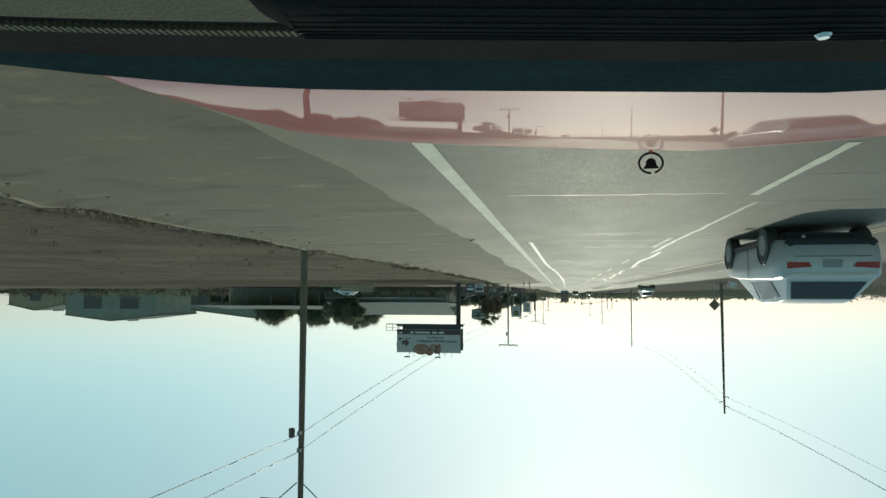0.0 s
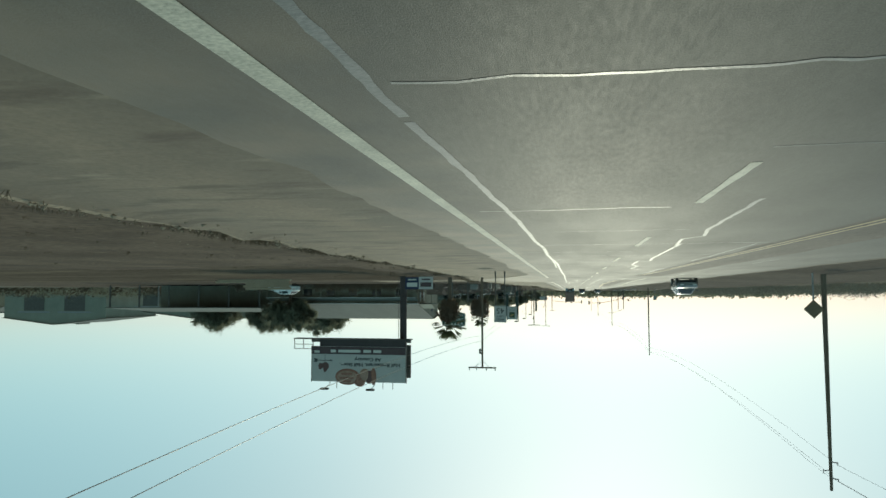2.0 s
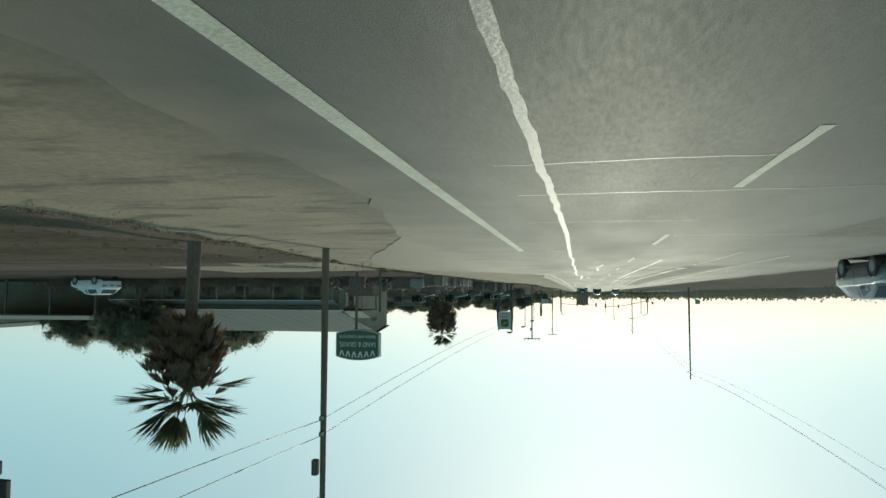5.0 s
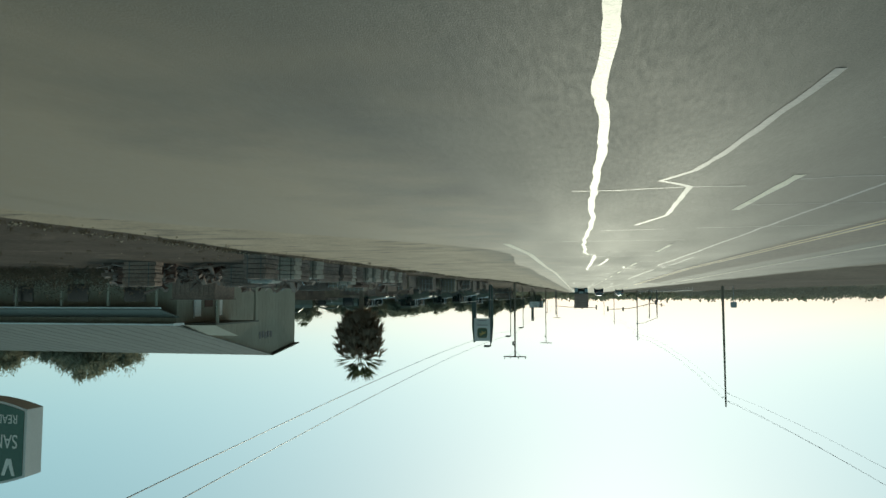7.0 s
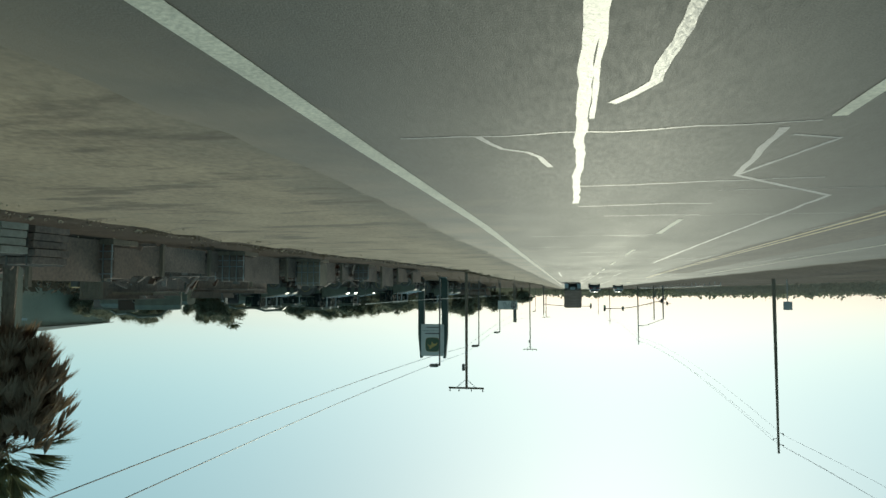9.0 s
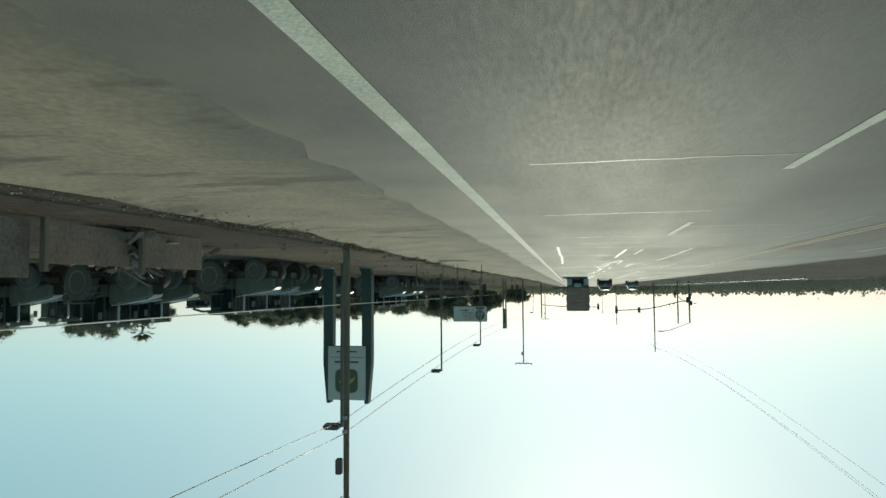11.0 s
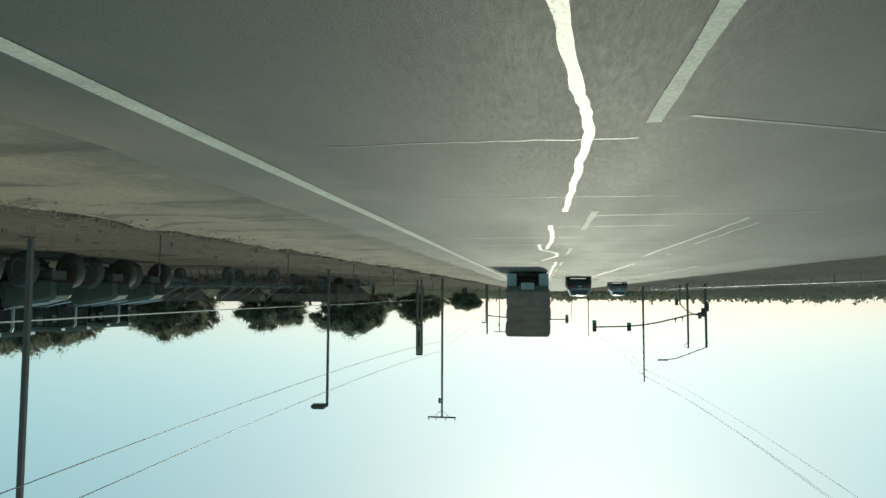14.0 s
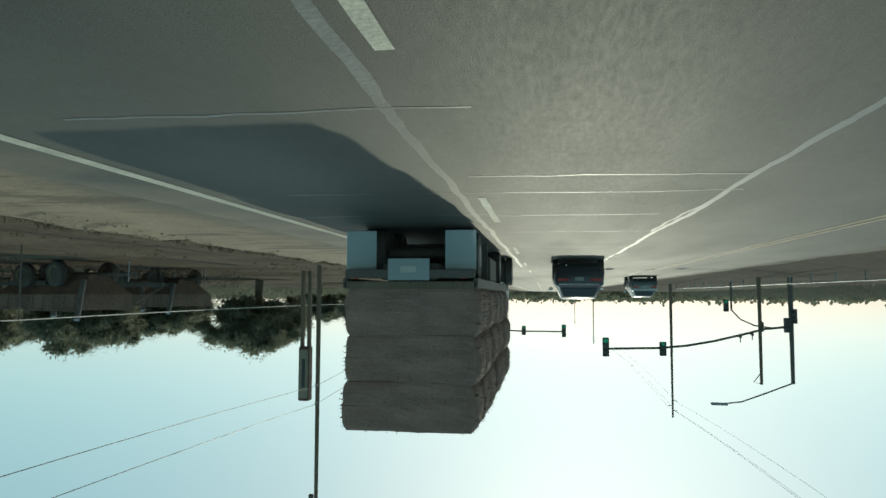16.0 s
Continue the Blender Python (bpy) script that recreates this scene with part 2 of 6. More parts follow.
let_through(LEAVES, (0.31, 0.305, 0.21), 0.5)
let_through(PALM_GREEN, (0.16, 0.17, 0.09), 0.4)
let_through(PALM_DRY, (0.34, 0.25, 0.16), 0.35)
let_through(FAR_SCRUB, (0.2, 0.18, 0.13), 0.4)
let_through(SCRUB, (0.11, 0.085, 0.055), 0.25)
MACHINE_GREEN = mat("dusty machine green", (0.115, 0.115, 0.085), 0.34, var=0.35, scale=1.5, fine=15, bump=0.05)
DULL_YELLOW = mat("dusty yellow wheel paint", (0.3, 0.21, 0.08), 0.6, var=0.3, scale=2, fine=15, bump=0.05)
RUST_A = mat("dusty brown sheet", (0.23, 0.155, 0.118), 0.85, var=0.4, scale=1.2, fine=12, bump=0.3)
RUST_B = mat("rusty grey scrap", (0.2, 0.145, 0.118), 0.85, var=0.45, scale=1.6, fine=14, bump=0.3)
RUST_C = mat("faded tan crate board", (0.25, 0.195, 0.145), 0.85, var=0.35, scale=1.5, fine=14, bump=0.3)
PALLET_PALE = mat("pale glossy slats", (0.34, 0.3, 0.25), 0.28, var=0.25, scale=2, fine=14, bump=0.1)
CAB_GLASS = bpy.data.materials.new("clear cab glass")
CAB_GLASS.use_nodes = True
_n, _l = CAB_GLASS.node_tree.nodes, CAB_GLASS.node_tree.links
_tr, _mx = _n.new("ShaderNodeBsdfTransparent"), _n.new("ShaderNodeMixShader")
_tr.inputs["Color"].default_value = (0.5, 0.58, 0.55, 1)
_n["Principled BSDF"].inputs["Roughness"].default_value = 0.05
_n["Principled BSDF"].inputs["Base Color"].default_value = (0.05, 0.06, 0.06, 1)
_mx.inputs["Fac"].default_value = 0.75
_l.new(_n["Principled BSDF"].outputs[0], _mx.inputs[1])
_l.new(_tr.outputs[0], _mx.inputs[2])
_l.new(_mx.outputs[0], _n["Material Output"].inputs["Surface"])
CHROME = mat("bright metal", (0.7, 0.7, 0.7), 0.18, 1.0, var=0.05, bump=0)
SILVER = mat("silver car paint", (0.52, 0.51, 0.5), 0.32, 0.25, var=0.06, scale=2, fine=120, bump=0)
CHARCOAL = mat("dark car paint", (0.07, 0.066, 0.08), 0.25, 0.1, var=0.1, scale=2, fine=120, bump=0)
GREY_PAINT = mat("grey car paint", (0.22, 0.23, 0.23), 0.25, 0.5, var=0.08, scale=2, fine=120, bump=0)
RED_PAINT = mat("glossy red car paint", (0.36, 0.05, 0.042), 0.4, 0.0, var=0.12, scale=2, fine=150, bump=0, spec=0.1)
RED_PAINT.node_tree.nodes["Principled BSDF"].inputs["Coat Weight"].default_value = 0.62
RED_PAINT.node_tree.nodes["Principled BSDF"].inputs["Coat Roughness"].default_value = 0.02
RED_PAINT.node_tree.nodes["Principled BSDF"].inputs["Coat IOR"].default_value = 1.42
DASH_BLACK = mat("black grained dashboard plastic", (0.034, 0.03, 0.029), 0.8, var=0.3, scale=6, fine=260, bump=0.15, spec=0.0)
DASH_OLIVE = mat("olive grey dashboard pad", (0.105, 0.1, 0.072), 0.85, var=0.2, scale=5, fine=200, bump=0.2, spec=0.15)
COWL_TEAL = mat("dark cowl plastic", (0.017, 0.03, 0.033), 0.9, var=0.3, scale=5, fine=80, bump=0.1, spec=0.0)
DARK_GLASS = mat("tinted glass", (0.02, 0.025, 0.028), 0.1, var=0.1, bump=0, spec=0.6)
CONCRETE = mat("rough concrete", (0.40, 0.38, 0.34), 0.9, var=0.25, scale=1.5, fine=25, bump=0.5)
SIGNAL_BLACK = mat("black signal housing", (0.08, 0.08, 0.078), 0.6, var=0.15, bump=0.02)
LENS_DARK = mat("unlit signal lens", (0.05, 0.045, 0.04), 0.2, var=0.1, bump=0)
LENS_GREEN = bpy.data.materials.new("lit green lens")
LENS_GREEN.use_nodes = True
_b = LENS_GREEN.node_tree.nodes["Principled BSDF"]
_b.inputs["Base Color"].default_value = (0.02, 0.2, 0.12, 1)
_b.inputs["Emission Color"].default_value, _b.inputs["Emission Strength"].default_value = (0.1, 1.0, 0.6, 1), 0.12


# ---- building helpers ----
def finish(name, bm, material, smooth=False):
    me = bpy.data.meshes.new(name)
    bmesh.ops.recalc_face_normals(bm, faces=bm.faces)
    bm.to_mesh(me)
    bm.free()
    me.materials.append(material)
    if smooth:
        me.shade_smooth()
    return me


def thing(name, label, category, at=(0, 0, 0), group="", turn=0.0):
    ob = new(name)
    ob.empty_display_size = 0.3
    ob.matrix_basis = pose(*at, 0, 0, turn)
    return tagged(ob, label, category, group)


def part(name, bm, material, parent, label="", smooth=False):
    ob = new(name, finish(name, bm, material, smooth))
    ob.parent = parent
    return tagged(ob, label)


def bx(bm, x0, x1, y0, y1, z0, z1, bevel=0.0):
    r = bmesh.ops.create_cube(bm, size=1, matrix=Matrix.Translation(((x0 + x1) / 2, (y0 + y1) / 2, (z0 + z1) / 2)) @ Matrix.Diagonal((abs(x1 - x0), abs(y1 - y0), abs(z1 - z0), 1)))
    if bevel:
        es = {e for v in r["verts"] for e in v.link_edges}
        bmesh.ops.bevel(bm, geom=list(es), offset=bevel, segments=2, affect="EDGES")
    return bm


def box(x0, x1, y0, y1, z0, z1, bevel=0.0):
    return bx(bmesh.new(), x0, x1, y0, y1, z0, z1, bevel)


def rod(bm, a, b, r0, r1=None, seg=10):
    a, b = Vector(a), Vector(b)
    d = b - a
    m = Matrix.Translation((a + b) / 2) @ d.to_track_quat("Z", "Y").to_matrix().to_4x4()
    bmesh.ops.create_cone(bm, cap_ends=True, segments=seg, radius1=r0, radius2=r0 if r1 is None else r1, depth=d.length, matrix=m)
    return bm


def path_tube(bm, pts, r, seg=6):
    """One continuous tube through the points."""
    pts = [Vector(p) for p in pts]
    rings = []
    for i, p in enumerate(pts):
        d = (pts[min(i + 1, len(pts) - 1)] - pts[max(i - 1, 0)]).normalized()
        u = d.orthogonal().normalized() if not rings else (side - d * side.dot(d)).normalized()
        side = u
        w = d.cross(u)
        rings.append([bm.verts.new(p + (u * math.cos(math.tau * k / seg) + w * math.sin(math.tau * k / seg)) * r) for k in range(seg)])
    for a, b in zip(rings, rings[1:]):
        for k in range(seg):
            m = (k + 1) % seg
            bm.faces.new((a[k], a[m], b[m], b[k]))
    bm.faces.new(rings[0][::-1])
    bm.faces.new(rings[-1])
    return bm


def prism(bm, outline, y0, y1):
    """An outline in x and z, drawn out along y."""
    f = [bm.verts.new((x, y0, z)) for x, z in outline]
    g = [bm.verts.new((x, y1, z)) for x, z in outline]
    bm.faces.new(f)
    bm.faces.new(g[::-1])
    for i in range(len(f)):
        j = (i + 1) % len(f)
        bm.faces.new((f[j], f[i], g[i], g[j]))
    return bm


def loft(bm, rings):
    vs = [[bm.verts.new(c) for c in ring] for ring in rings]
    for a, b in zip(vs, vs[1:]):
        for i in range(len(a)):
            j = (i + 1) % len(a)
            bm.faces.new((a[i], a[j], b[j], b[i]))
    bm.faces.new(vs[0][::-1])
    bm.faces.new(vs[-1])
    return bm


def words(name, text, x, y, z, size, material, parent, width=0.0, bold=0.0):
    """Lettering that faces down the road, centred at x, z."""
    c = bpy.data.curves.new(name, "FONT")
    c.body, c.size, c.align_x, c.align_y, c.extrude = text, size, "CENTER", "CENTER", 0.004
    c.offset = bold
    c.materials.append(material)
    ob = new(name, c)
    ob.parent = parent
    ob.matrix_basis = pose(x, y, z, 90, 0, 0)
    if width:
        bpy.context.view_layer.update()
        ob.scale.x = width / max(ob.dimensions.x, 0.01)
    return ob


def ragged(lo, hi, y, s, a):
    return lo + a * noise.noise(Vector((y * s, hi, 3.3)))


# ---- ground ----
BERM = [(-80, 7.0), (15, 7.1), (45, 6.7), (80, 7.6), (97, 9.4), (112, 9.6), (122, 8.6), (140, 8.1), (152, 6.6), (160, 5.7), (185, 6.2), (200, 5.9), (222, 5.4), (300, 5.0), (5000, 5.0)]


def along(table, y):
    for (a, u), (b, v) in zip(table, table[1:]):
        if y <= b:
            return u + (v - u) * max(0, min(1, (y - a) / (b - a)))
    return table[-1][1]


def build_ground():
    ys = [-1500, -400, -120] + [i * 1.0 - 50 for i in range(400)] + [352, 360, 380, 420, 500, 700, 1000, 1600, 2600, 4500]
    left = [-3000, -900, -300, -140, -90, -60, -45, -38, -34, -28, -24, -20, -17, -15, -13.2, -12.5]
    right_t = [-3.6, -2.4, -1.4, -0.8, -0.45, -0.12, -0.02, 0.2, 0.45, 0.9, 1.6, 3, 6, 11, 18, 30, 50, 90, 160, 350, 1000, 3000]
    verts, faces, idx = [], [], []
    for y in ys:
        b = along(BERM, y)
        wob = 0.35 * noise.noise(Vector((y * 0.13, 0, 7))) + 0.12 * noise.noise(Vector((y * 0.9, 0, 2)))
        row = [(x, 0) for x in left] + [(-6.0, 0), (1.0, 0)] + [(b + wob + t, t) for t in right_t]
        for i, (x, t) in enumerate(row):
            z = -0.03
            near = -60 < y < 360
            if i < len(left) - 1 and near:
                z += 0.25 * max(0, min(1, (-14 - x) / 3)) * (1 - max(0, min(1, (-20 - x) / 8))) + 0.05 * noise.noise(Vector((x * 0.5, y * 0.3, 0)))
            if i > len(left) + 1 and near:
                k = math.exp(-((t / 0.3) ** 2)) * 0.13 if -2 < t < 2 else 0
                drive = math.exp(-(((y - 106) / 9) ** 2))
                z += k * (1 - drive) * (0.6 + noise.noise(Vector((y * 0.7, t * 2, 1)))) + 0.025 * noise.noise(Vector((x * 1.7, y * 0.8, 4)))
                z += 0.04 if t > 0.3 else 0.012
                if t > 1.5:
                    z += 0.06 * noise.noise(Vector((x * 0.4, y * 0.3, 9)))
            verts.append((x, y, z))
    w = len(left) + 2 + len(right_t)
    for j in range(len(ys) - 1):
        for i in range(w - 1):
            faces.append((j * w + i, j * w + i + 1, (j + 1) * w + i + 1, (j + 1) * w + i))
            if i < len(left) - 1:
                x = left[i]
                idx.append(3 if -38 <= x < -13.2 else (4 if x < -38 else 0))
            else:
                t = i - len(left) - 2
                if t < 0:
                    idx.append(0)
                else:
                    v = right_t[min(t, len(right_t) - 1)]
                    lot = 58 + 4 * noise.noise(Vector((v * 0.2, ys[j] * 0.1, 5))) + 0.1 * v < ys[j] < 94 and 2.5 < v < 60
                    # among the machines the dark lot colour stands for their shadows
                    lot = lot or (166 + 3 * noise.noise(Vector((v * 0.3, 0, 5))) < ys[j] < 262 and 4.5 < v < 60)
                    bay = 93 + 0.6 * v < ys[j] < 103 + 0.45 * v
                    idx.append(5 if lot else 0 if v < -0.12 or (bay and v < 9) else 6 if 100 < ys[j] < 166 and v < 45 else (1 if v < -0.02 else (2 if v < 60 else 4)))
    me = bpy.data.meshes.new("ground")
    me.from_pydata(verts, [], faces)
    for m in (GRAVEL, PALE_GRAVEL, SOIL, BANK, FIELD, DARK_LOT, DARK_YARD):
        me.materials.append(m)
    me.polygons.foreach_set("material_index", idx)
    me.shade_smooth()
    ob = new("ground", me)
    tagged(ob, "brown desert soil with gravel shoulders and dry fields", "ground", kind="structure")


def strip(name, left_of, right_of, y0, y1, step, z, material, label, category, kind="structure", depth=0.0):
    """A band along the road between two edges that are functions of y."""
    bm = bmesh.new()
    prev = None
    n = max(1, int((y1 - y0) / step))
    for i in range(n + 1):
        y = y0 + (y1 - y0) * i / n
        a, b = bm.verts.new((left_of(y), y, z)), bm.verts.new((right_of(y), y, z))
        if prev:
            bm.faces.new((prev[0], prev[1], b, a))
        prev = (a, b)
    if depth:
        r = bmesh.ops.extrude_face_region(bm, geom=list(bm.faces))
        bmesh.ops.translate(bm, verts=[v for v in r["geom"] if isinstance(v, bmesh.types.BMVert)], vec=(0, 0, -depth))
    ob = new(name, finish(name, bm, material))
    return tagged(ob, label, category, kind=kind)


def apron(y):
    """How far the paved yard entrance widens the road."""
    k = max(0, min(1, (y - 74) / 24)) * max(0, min(1, (115 - y) / 14))
    return k * k * (3 - 2 * k) * (along(BERM, y) - 2.2)


build_ground()
strip("road", lambda y: -12.3 + 0.1 * noise.noise(Vector((y * 0.4, 0, 0))), lambda y: 2.3 + 0.35 * noise.noise(Vector((y * 0.15, 5, 0))) + 0.22 * noise.noise(Vector((y * 1.1, 5, 0))) + apron(y) * 0.9,
      -150, 620, 0.7, 0.0, ASPHALT, "grey worn asphalt road with patched cracks", "road", depth=0.06)
strip("road_far", lambda y: -13.1, lambda y: 2.0, 620.05, 3000, 60, 0.0, ASPHALT, "grey asphalt road running to the horizon", "road", depth=0.06)
YEL = [(-100, -6.35), (30, -6.35), (66, -6.2), (108, -5.55), (130, -5.6), (160, -6.6), (222, -9.0), (2000, -9.1)]
FLARE = [(111, 0.55), (116, 0.22), (126, 0.16), (134, 0.0), (900, 0.0)]
for k, (y0, y1) in enumerate(((-100, 88), (111.5, 252), (290, 900))):
    strip("edge_line", lambda y: (1.11 if y < 100 else 1.11 + along(FLARE, y)) + 0.01 * noise.noise(Vector((y, 1, 0))), lambda y: (1.285 if y < 100 else 1.285 + along(FLARE, y)) + 0.012 * noise.noise(Vector((y, 2, 0))), y0, y1, 1.5, 0.005, WHITE_LINE, "worn white painted edge line on asphalt", "road marking")
for y0, y1 in ((-100, 80), (102, 188), (219, 252)):
    for off in (-0.15, 0.07):
        strip("centre_line", lambda y: along(YEL, y) + off, lambda y: along(YEL, y) + off + 0.085, y0, y1, 1.5, 0.007, YELLOW_LINE, "worn double yellow centre line on asphalt", "road marking")
for y0, y1 in ((-60, 84), (100, 172)):
    strip("dust_film", lambda y: along(YEL, y) - 1.8 + 0.25 * noise.noise(Vector((y * 0.2, 3, 0))), lambda y: along(YEL, y) + 0.35 + 0.25 * noise.noise(Vector((y * 0.3, 9, 0))), y0, y1, 0.8, 0.0015, DUST_FILM, "brown dust worn into the asphalt beside the centre line", "road dust")
FAR_LINE = [(92, -7.6), (106, -7.75), (125, -8.5), (142, -9.2), (175, -10.6)]
strip("far_lane_line", lambda y: along(FAR_LINE, y) - 0.06, lambda y: along(FAR_LINE, y) + 0.06, 92, 174, 1.5, 0.007, WHITE_LINE, "thin worn white line beyond the centre", "road marking")

ANCHORS, COUNTS = [6.2, 25.9, 63.1, 102.2, 133.4, 160.8, 179.5, 205.5, 222.8, 232.5], [2, 4, 4, 3, 3, 2, 3, 2, 1]
dash_starts = []
for a, b, n in zip(ANCHORS, ANCHORS[1:], COUNTS):
    dash_starts += [a + (b - a) * k / n for k in range(n)]
dash_starts += [232.5 + 9 * k for k in range(3)] + [290 + 9.0 * k for k in range(16)]
dash_mesh = None
for y in dash_starts:
    if dash_mesh is None:
        bm = bmesh.new()
        n = 8
        rows = []
        for i in range(n + 1):
            w = 0.055 + 0.012 * random.uniform(-1, 1)
            rows.append([bm.verts.new((s * w + random.uniform(-0.006, 0.006), 3.1 * i / n, z)) for s, z in ((-1, 0), (1, 0))])
        for p, q in zip(rows, rows[1:]):
            bm.faces.new((p[0], p[1], q[1], q[0]))
        dash_mesh = finish("lane_dash", bm, WHITE_LINE)
    ob = new("lane_dash", dash_mesh)
    ob.location = (-2.5, y, 0.005)
    tagged(ob, "short worn white lane dash on asphalt", "road marking", "lane dashes", "structure")


# ---- sealed cracks ----
def ribbon(bm, pts, w, z):
    prev = None
    for i, p in enumerate(pts):
        a = Vector(pts[max(0, i - 1)])
        b = Vector(pts[min(len(pts) - 1, i + 1)])
        d = (b - a).normalized() if (b - a).length else Vector((0, 1))
        nrm = Vector((-d.y, d.x)) * w * random.uniform(0.82, 1.14)
        u, v = bm.verts.new((p[0] + nrm.x, p[1] + nrm.y, z)), bm.verts.new((p[0] - nrm.x, p[1] - nrm.y, z))
        if prev:
            bm.faces.new((prev[0], prev[1], v, u))
        prev = (u, v)


def build_cracks():
    bm = bmesh.new()
    rng = random.Random(11)
    # long wandering seams: where each lies across the road, from where to where along it, half width
    seams = [(-0.30, 92, 116, 0.045), (0.28, 168, 178, 0.045), (-1.85, 199, 206, 0.05), (-2.24, 214, 246, 0.05),
             (-2.75, 10, 22, 0.035), (-3.68, 94, 126, 0.03), (-4.1, 170, 180, 0.03), (-5.2, 198, 210, 0.035), (-5.64, 216, 236, 0.045), (-1.95, 170, 176, 0.035)]
    # bent seams, from bend to bend
    first_bends = [([(0.78, 17), (0.73, 21.6), (0.69, 28), (0.6, 33)], 0.045), ([(-3.0, 21.5), (-3.1, 24.5), (-3.03, 27.3), (-3.23, 31), (-3.34, 33.8), (-3.57, 32.1)], 0.045),
            ([(-3.6, 47), (-3.77, 54.8), (-3.93, 56.7), (-3.48, 57.1), (-3.52, 60.6), (-3.99, 62.4), (-3.98, 66.4), (-4.58, 66.6), (-4.19, 68.3)], 0.042),
            ([(0.1, 48.1), (0.11, 52), (-0.05, 57), (-0.12, 60), (-0.12, 64), (-0.18, 72), (-0.3, 82), (-0.24, 92)], 0.05), ([(0.02, 55.5), (0.01, 60), (0.03, 64)], 0.03), ([(-0.36, 115.6), (-0.42, 116.6), (-0.64, 117.0), (-0.66, 117.6), (-0.65, 120.5), (-0.61, 126), (-0.6, 131)], 0.045), ([(-0.75, 118), (-0.70, 121), (-0.68, 126)], 0.02), ([(-1.2, 119.5), (-1.17, 121.3), (-1.06, 125), (-0.7, 125.6)], 0.04)]
    later_bends = [([(-2.21, 126.4), (-2.37, 128.7), (-4.0, 130.6), (-4.06, 138.4), (-4.28, 153)], 0.035), ([(-2.37, 128.7), (-2.8, 126.9), (-2.2, 126.6)], 0.025), ([(-4.1, 119), (-4.16, 123.1), (-4.19, 124.7), (-3.72, 126.5), (-4.12, 127.1), (-4.21, 128.8)], 0.03),
            ([(-2.15, 184), (-2.08, 185.8), (-1.95, 187.4), (-1.44, 187.1), (-1.88, 187.8), (-1.66, 188.6), (-2.04, 191.5), (-2.03, 197)], 0.045), ([(-3.34, 183), (-3.3, 186), (-3.28, 188.3)], 0.04), ([(-2.75, 191.1), (-5.86, 192.5), (-5.48, 189.1)], 0.022)]
    more_bends = [([(0.6, 33), (0.45, 36), (0.29, 40.4), (0.22, 45.5), (0.1, 48)], 0.045), ([(-3.3, 38), (-3.48, 42.8), (-3.72, 44.4), (-3.36, 45.2), (-3.57, 47.6)], 0.04),
                  ([(-1.6, 98.5), (-1.46, 100.7), (-1.32, 101.7), (-1.05, 102.3), (-1.44, 102.8), (-1.55, 105.8), (-1.15, 107.5)], 0.035), ([(0.28, 177), (0.25, 178.4), (0.34, 182.2)], 0.045),
                  ([(-2.4, 178.5), (-2.25, 180), (-1.78, 184.3)], 0.045), ([(-1.59, 204), (-1.63, 206.2), (-2.17, 208), (-2.2, 209.6), (-1.64, 213)], 0.045)]
    for k, (bends, w) in enumerate(first_bends + later_bends + more_bends):
        pts = []
        for (xa, ya), (xb, yb) in zip(bends, bends[1:]):
            n = max(2, int(math.hypot(xb - xa, yb - ya) / 0.14))
            for i in range(n):
                f = i / n
                x, y = xa + (xb - xa) * f, ya + (yb - ya) * f
                pts.append((x + 0.03 * noise.noise(Vector((x * 3, y * 1.6, 1))), y + 0.03 * noise.noise(Vector((x * 3, y * 1.6, 8)))))
        ribbon(bm, pts, w, 0.00205 + 0.0001 * k)
    for k, (x0, y0, y1, w) in enumerate(seams):
        yy, pts = y0, []
        while yy < y1:
            pts.append((x0 + 0.10 * noise.noise(Vector((yy * 0.22, k, 0))) + 0.04 * noise.noise(Vector((yy * 1.1, k, 3))), yy))
            yy += rng.uniform(0.1, 0.22)
        ribbon(bm, pts, w, 0.0019 - 0.00008 * k)
    for x0, amp, seed, w in ((-5.6, 0.25, 5, 0.024), (-8.8, 0.4, 8, 0.024)):
        y = -30.0
        while y < 330:
            run = rng.uniform(3, 12)
            pts = []
            yy = y
            while yy < y + run:
                pts.append((x0 + amp * noise.noise(Vector((yy * 0.12, seed, 0))) + 0.11 * noise.noise(Vector((yy * 0.9, seed, 3))), yy))
                yy += rng.uniform(0.25, 0.5)
            ribbon(bm, pts, w, 0.0039)
            y += run + rng.uniform(6, 20)
    # known cross cracks: along the road, from and to across it
    for y, xa, xb in ((9.1, -2.1, 0.7), (14.6, -1.95, -0.6), (18.5, -2.2, 0.0), (28.5, -2.0, 0.5), (32.1, -2.4, 0.5), (56.8, -2.6, 0.2), (61.0, -3.4, 0.0), (102.9, -2.1, 0.1), (108.3, -1.8, -0.5), (129.0, -3.4, -0.6), (131.2, -2.6, -0.6), (132.7, -2.7, -1.0), (173.7, -2.1, 0.3), (199.2, -4.2, -1.9), (203.7, -4.6, -1.8), (221.4, -5.6, -2.4), (225.0, -5.2, -2.3)):
        x, yy, pts = xa, y, []
        while x < xb:
            pts.append((x, yy))
            x += rng.uniform(0.12, 0.28)
            yy += rng.uniform(-0.05, 0.05)
        ribbon(bm, pts, 0.024, 0.0035)
    # cross cracks
    y = -30.0
    while y < 330:
        x, xe = rng.choice(((-2.6, 0.4), (-3.4, -0.2), (-5.9, -2.4), (-2.4, 1.0), (-6.0, 0.3)))
        x += rng.uniform(-0.3, 0.3)
        yy, pts = y, []
        while x < xe:
            pts.append((x, yy))
            x += rng.uniform(0.12, 0.3)
            yy += rng.uniform(-0.04, 0.04)
        if len(pts) > 2:
            ribbon(bm, pts, rng.uniform(0.012, 0.03), 0.003)
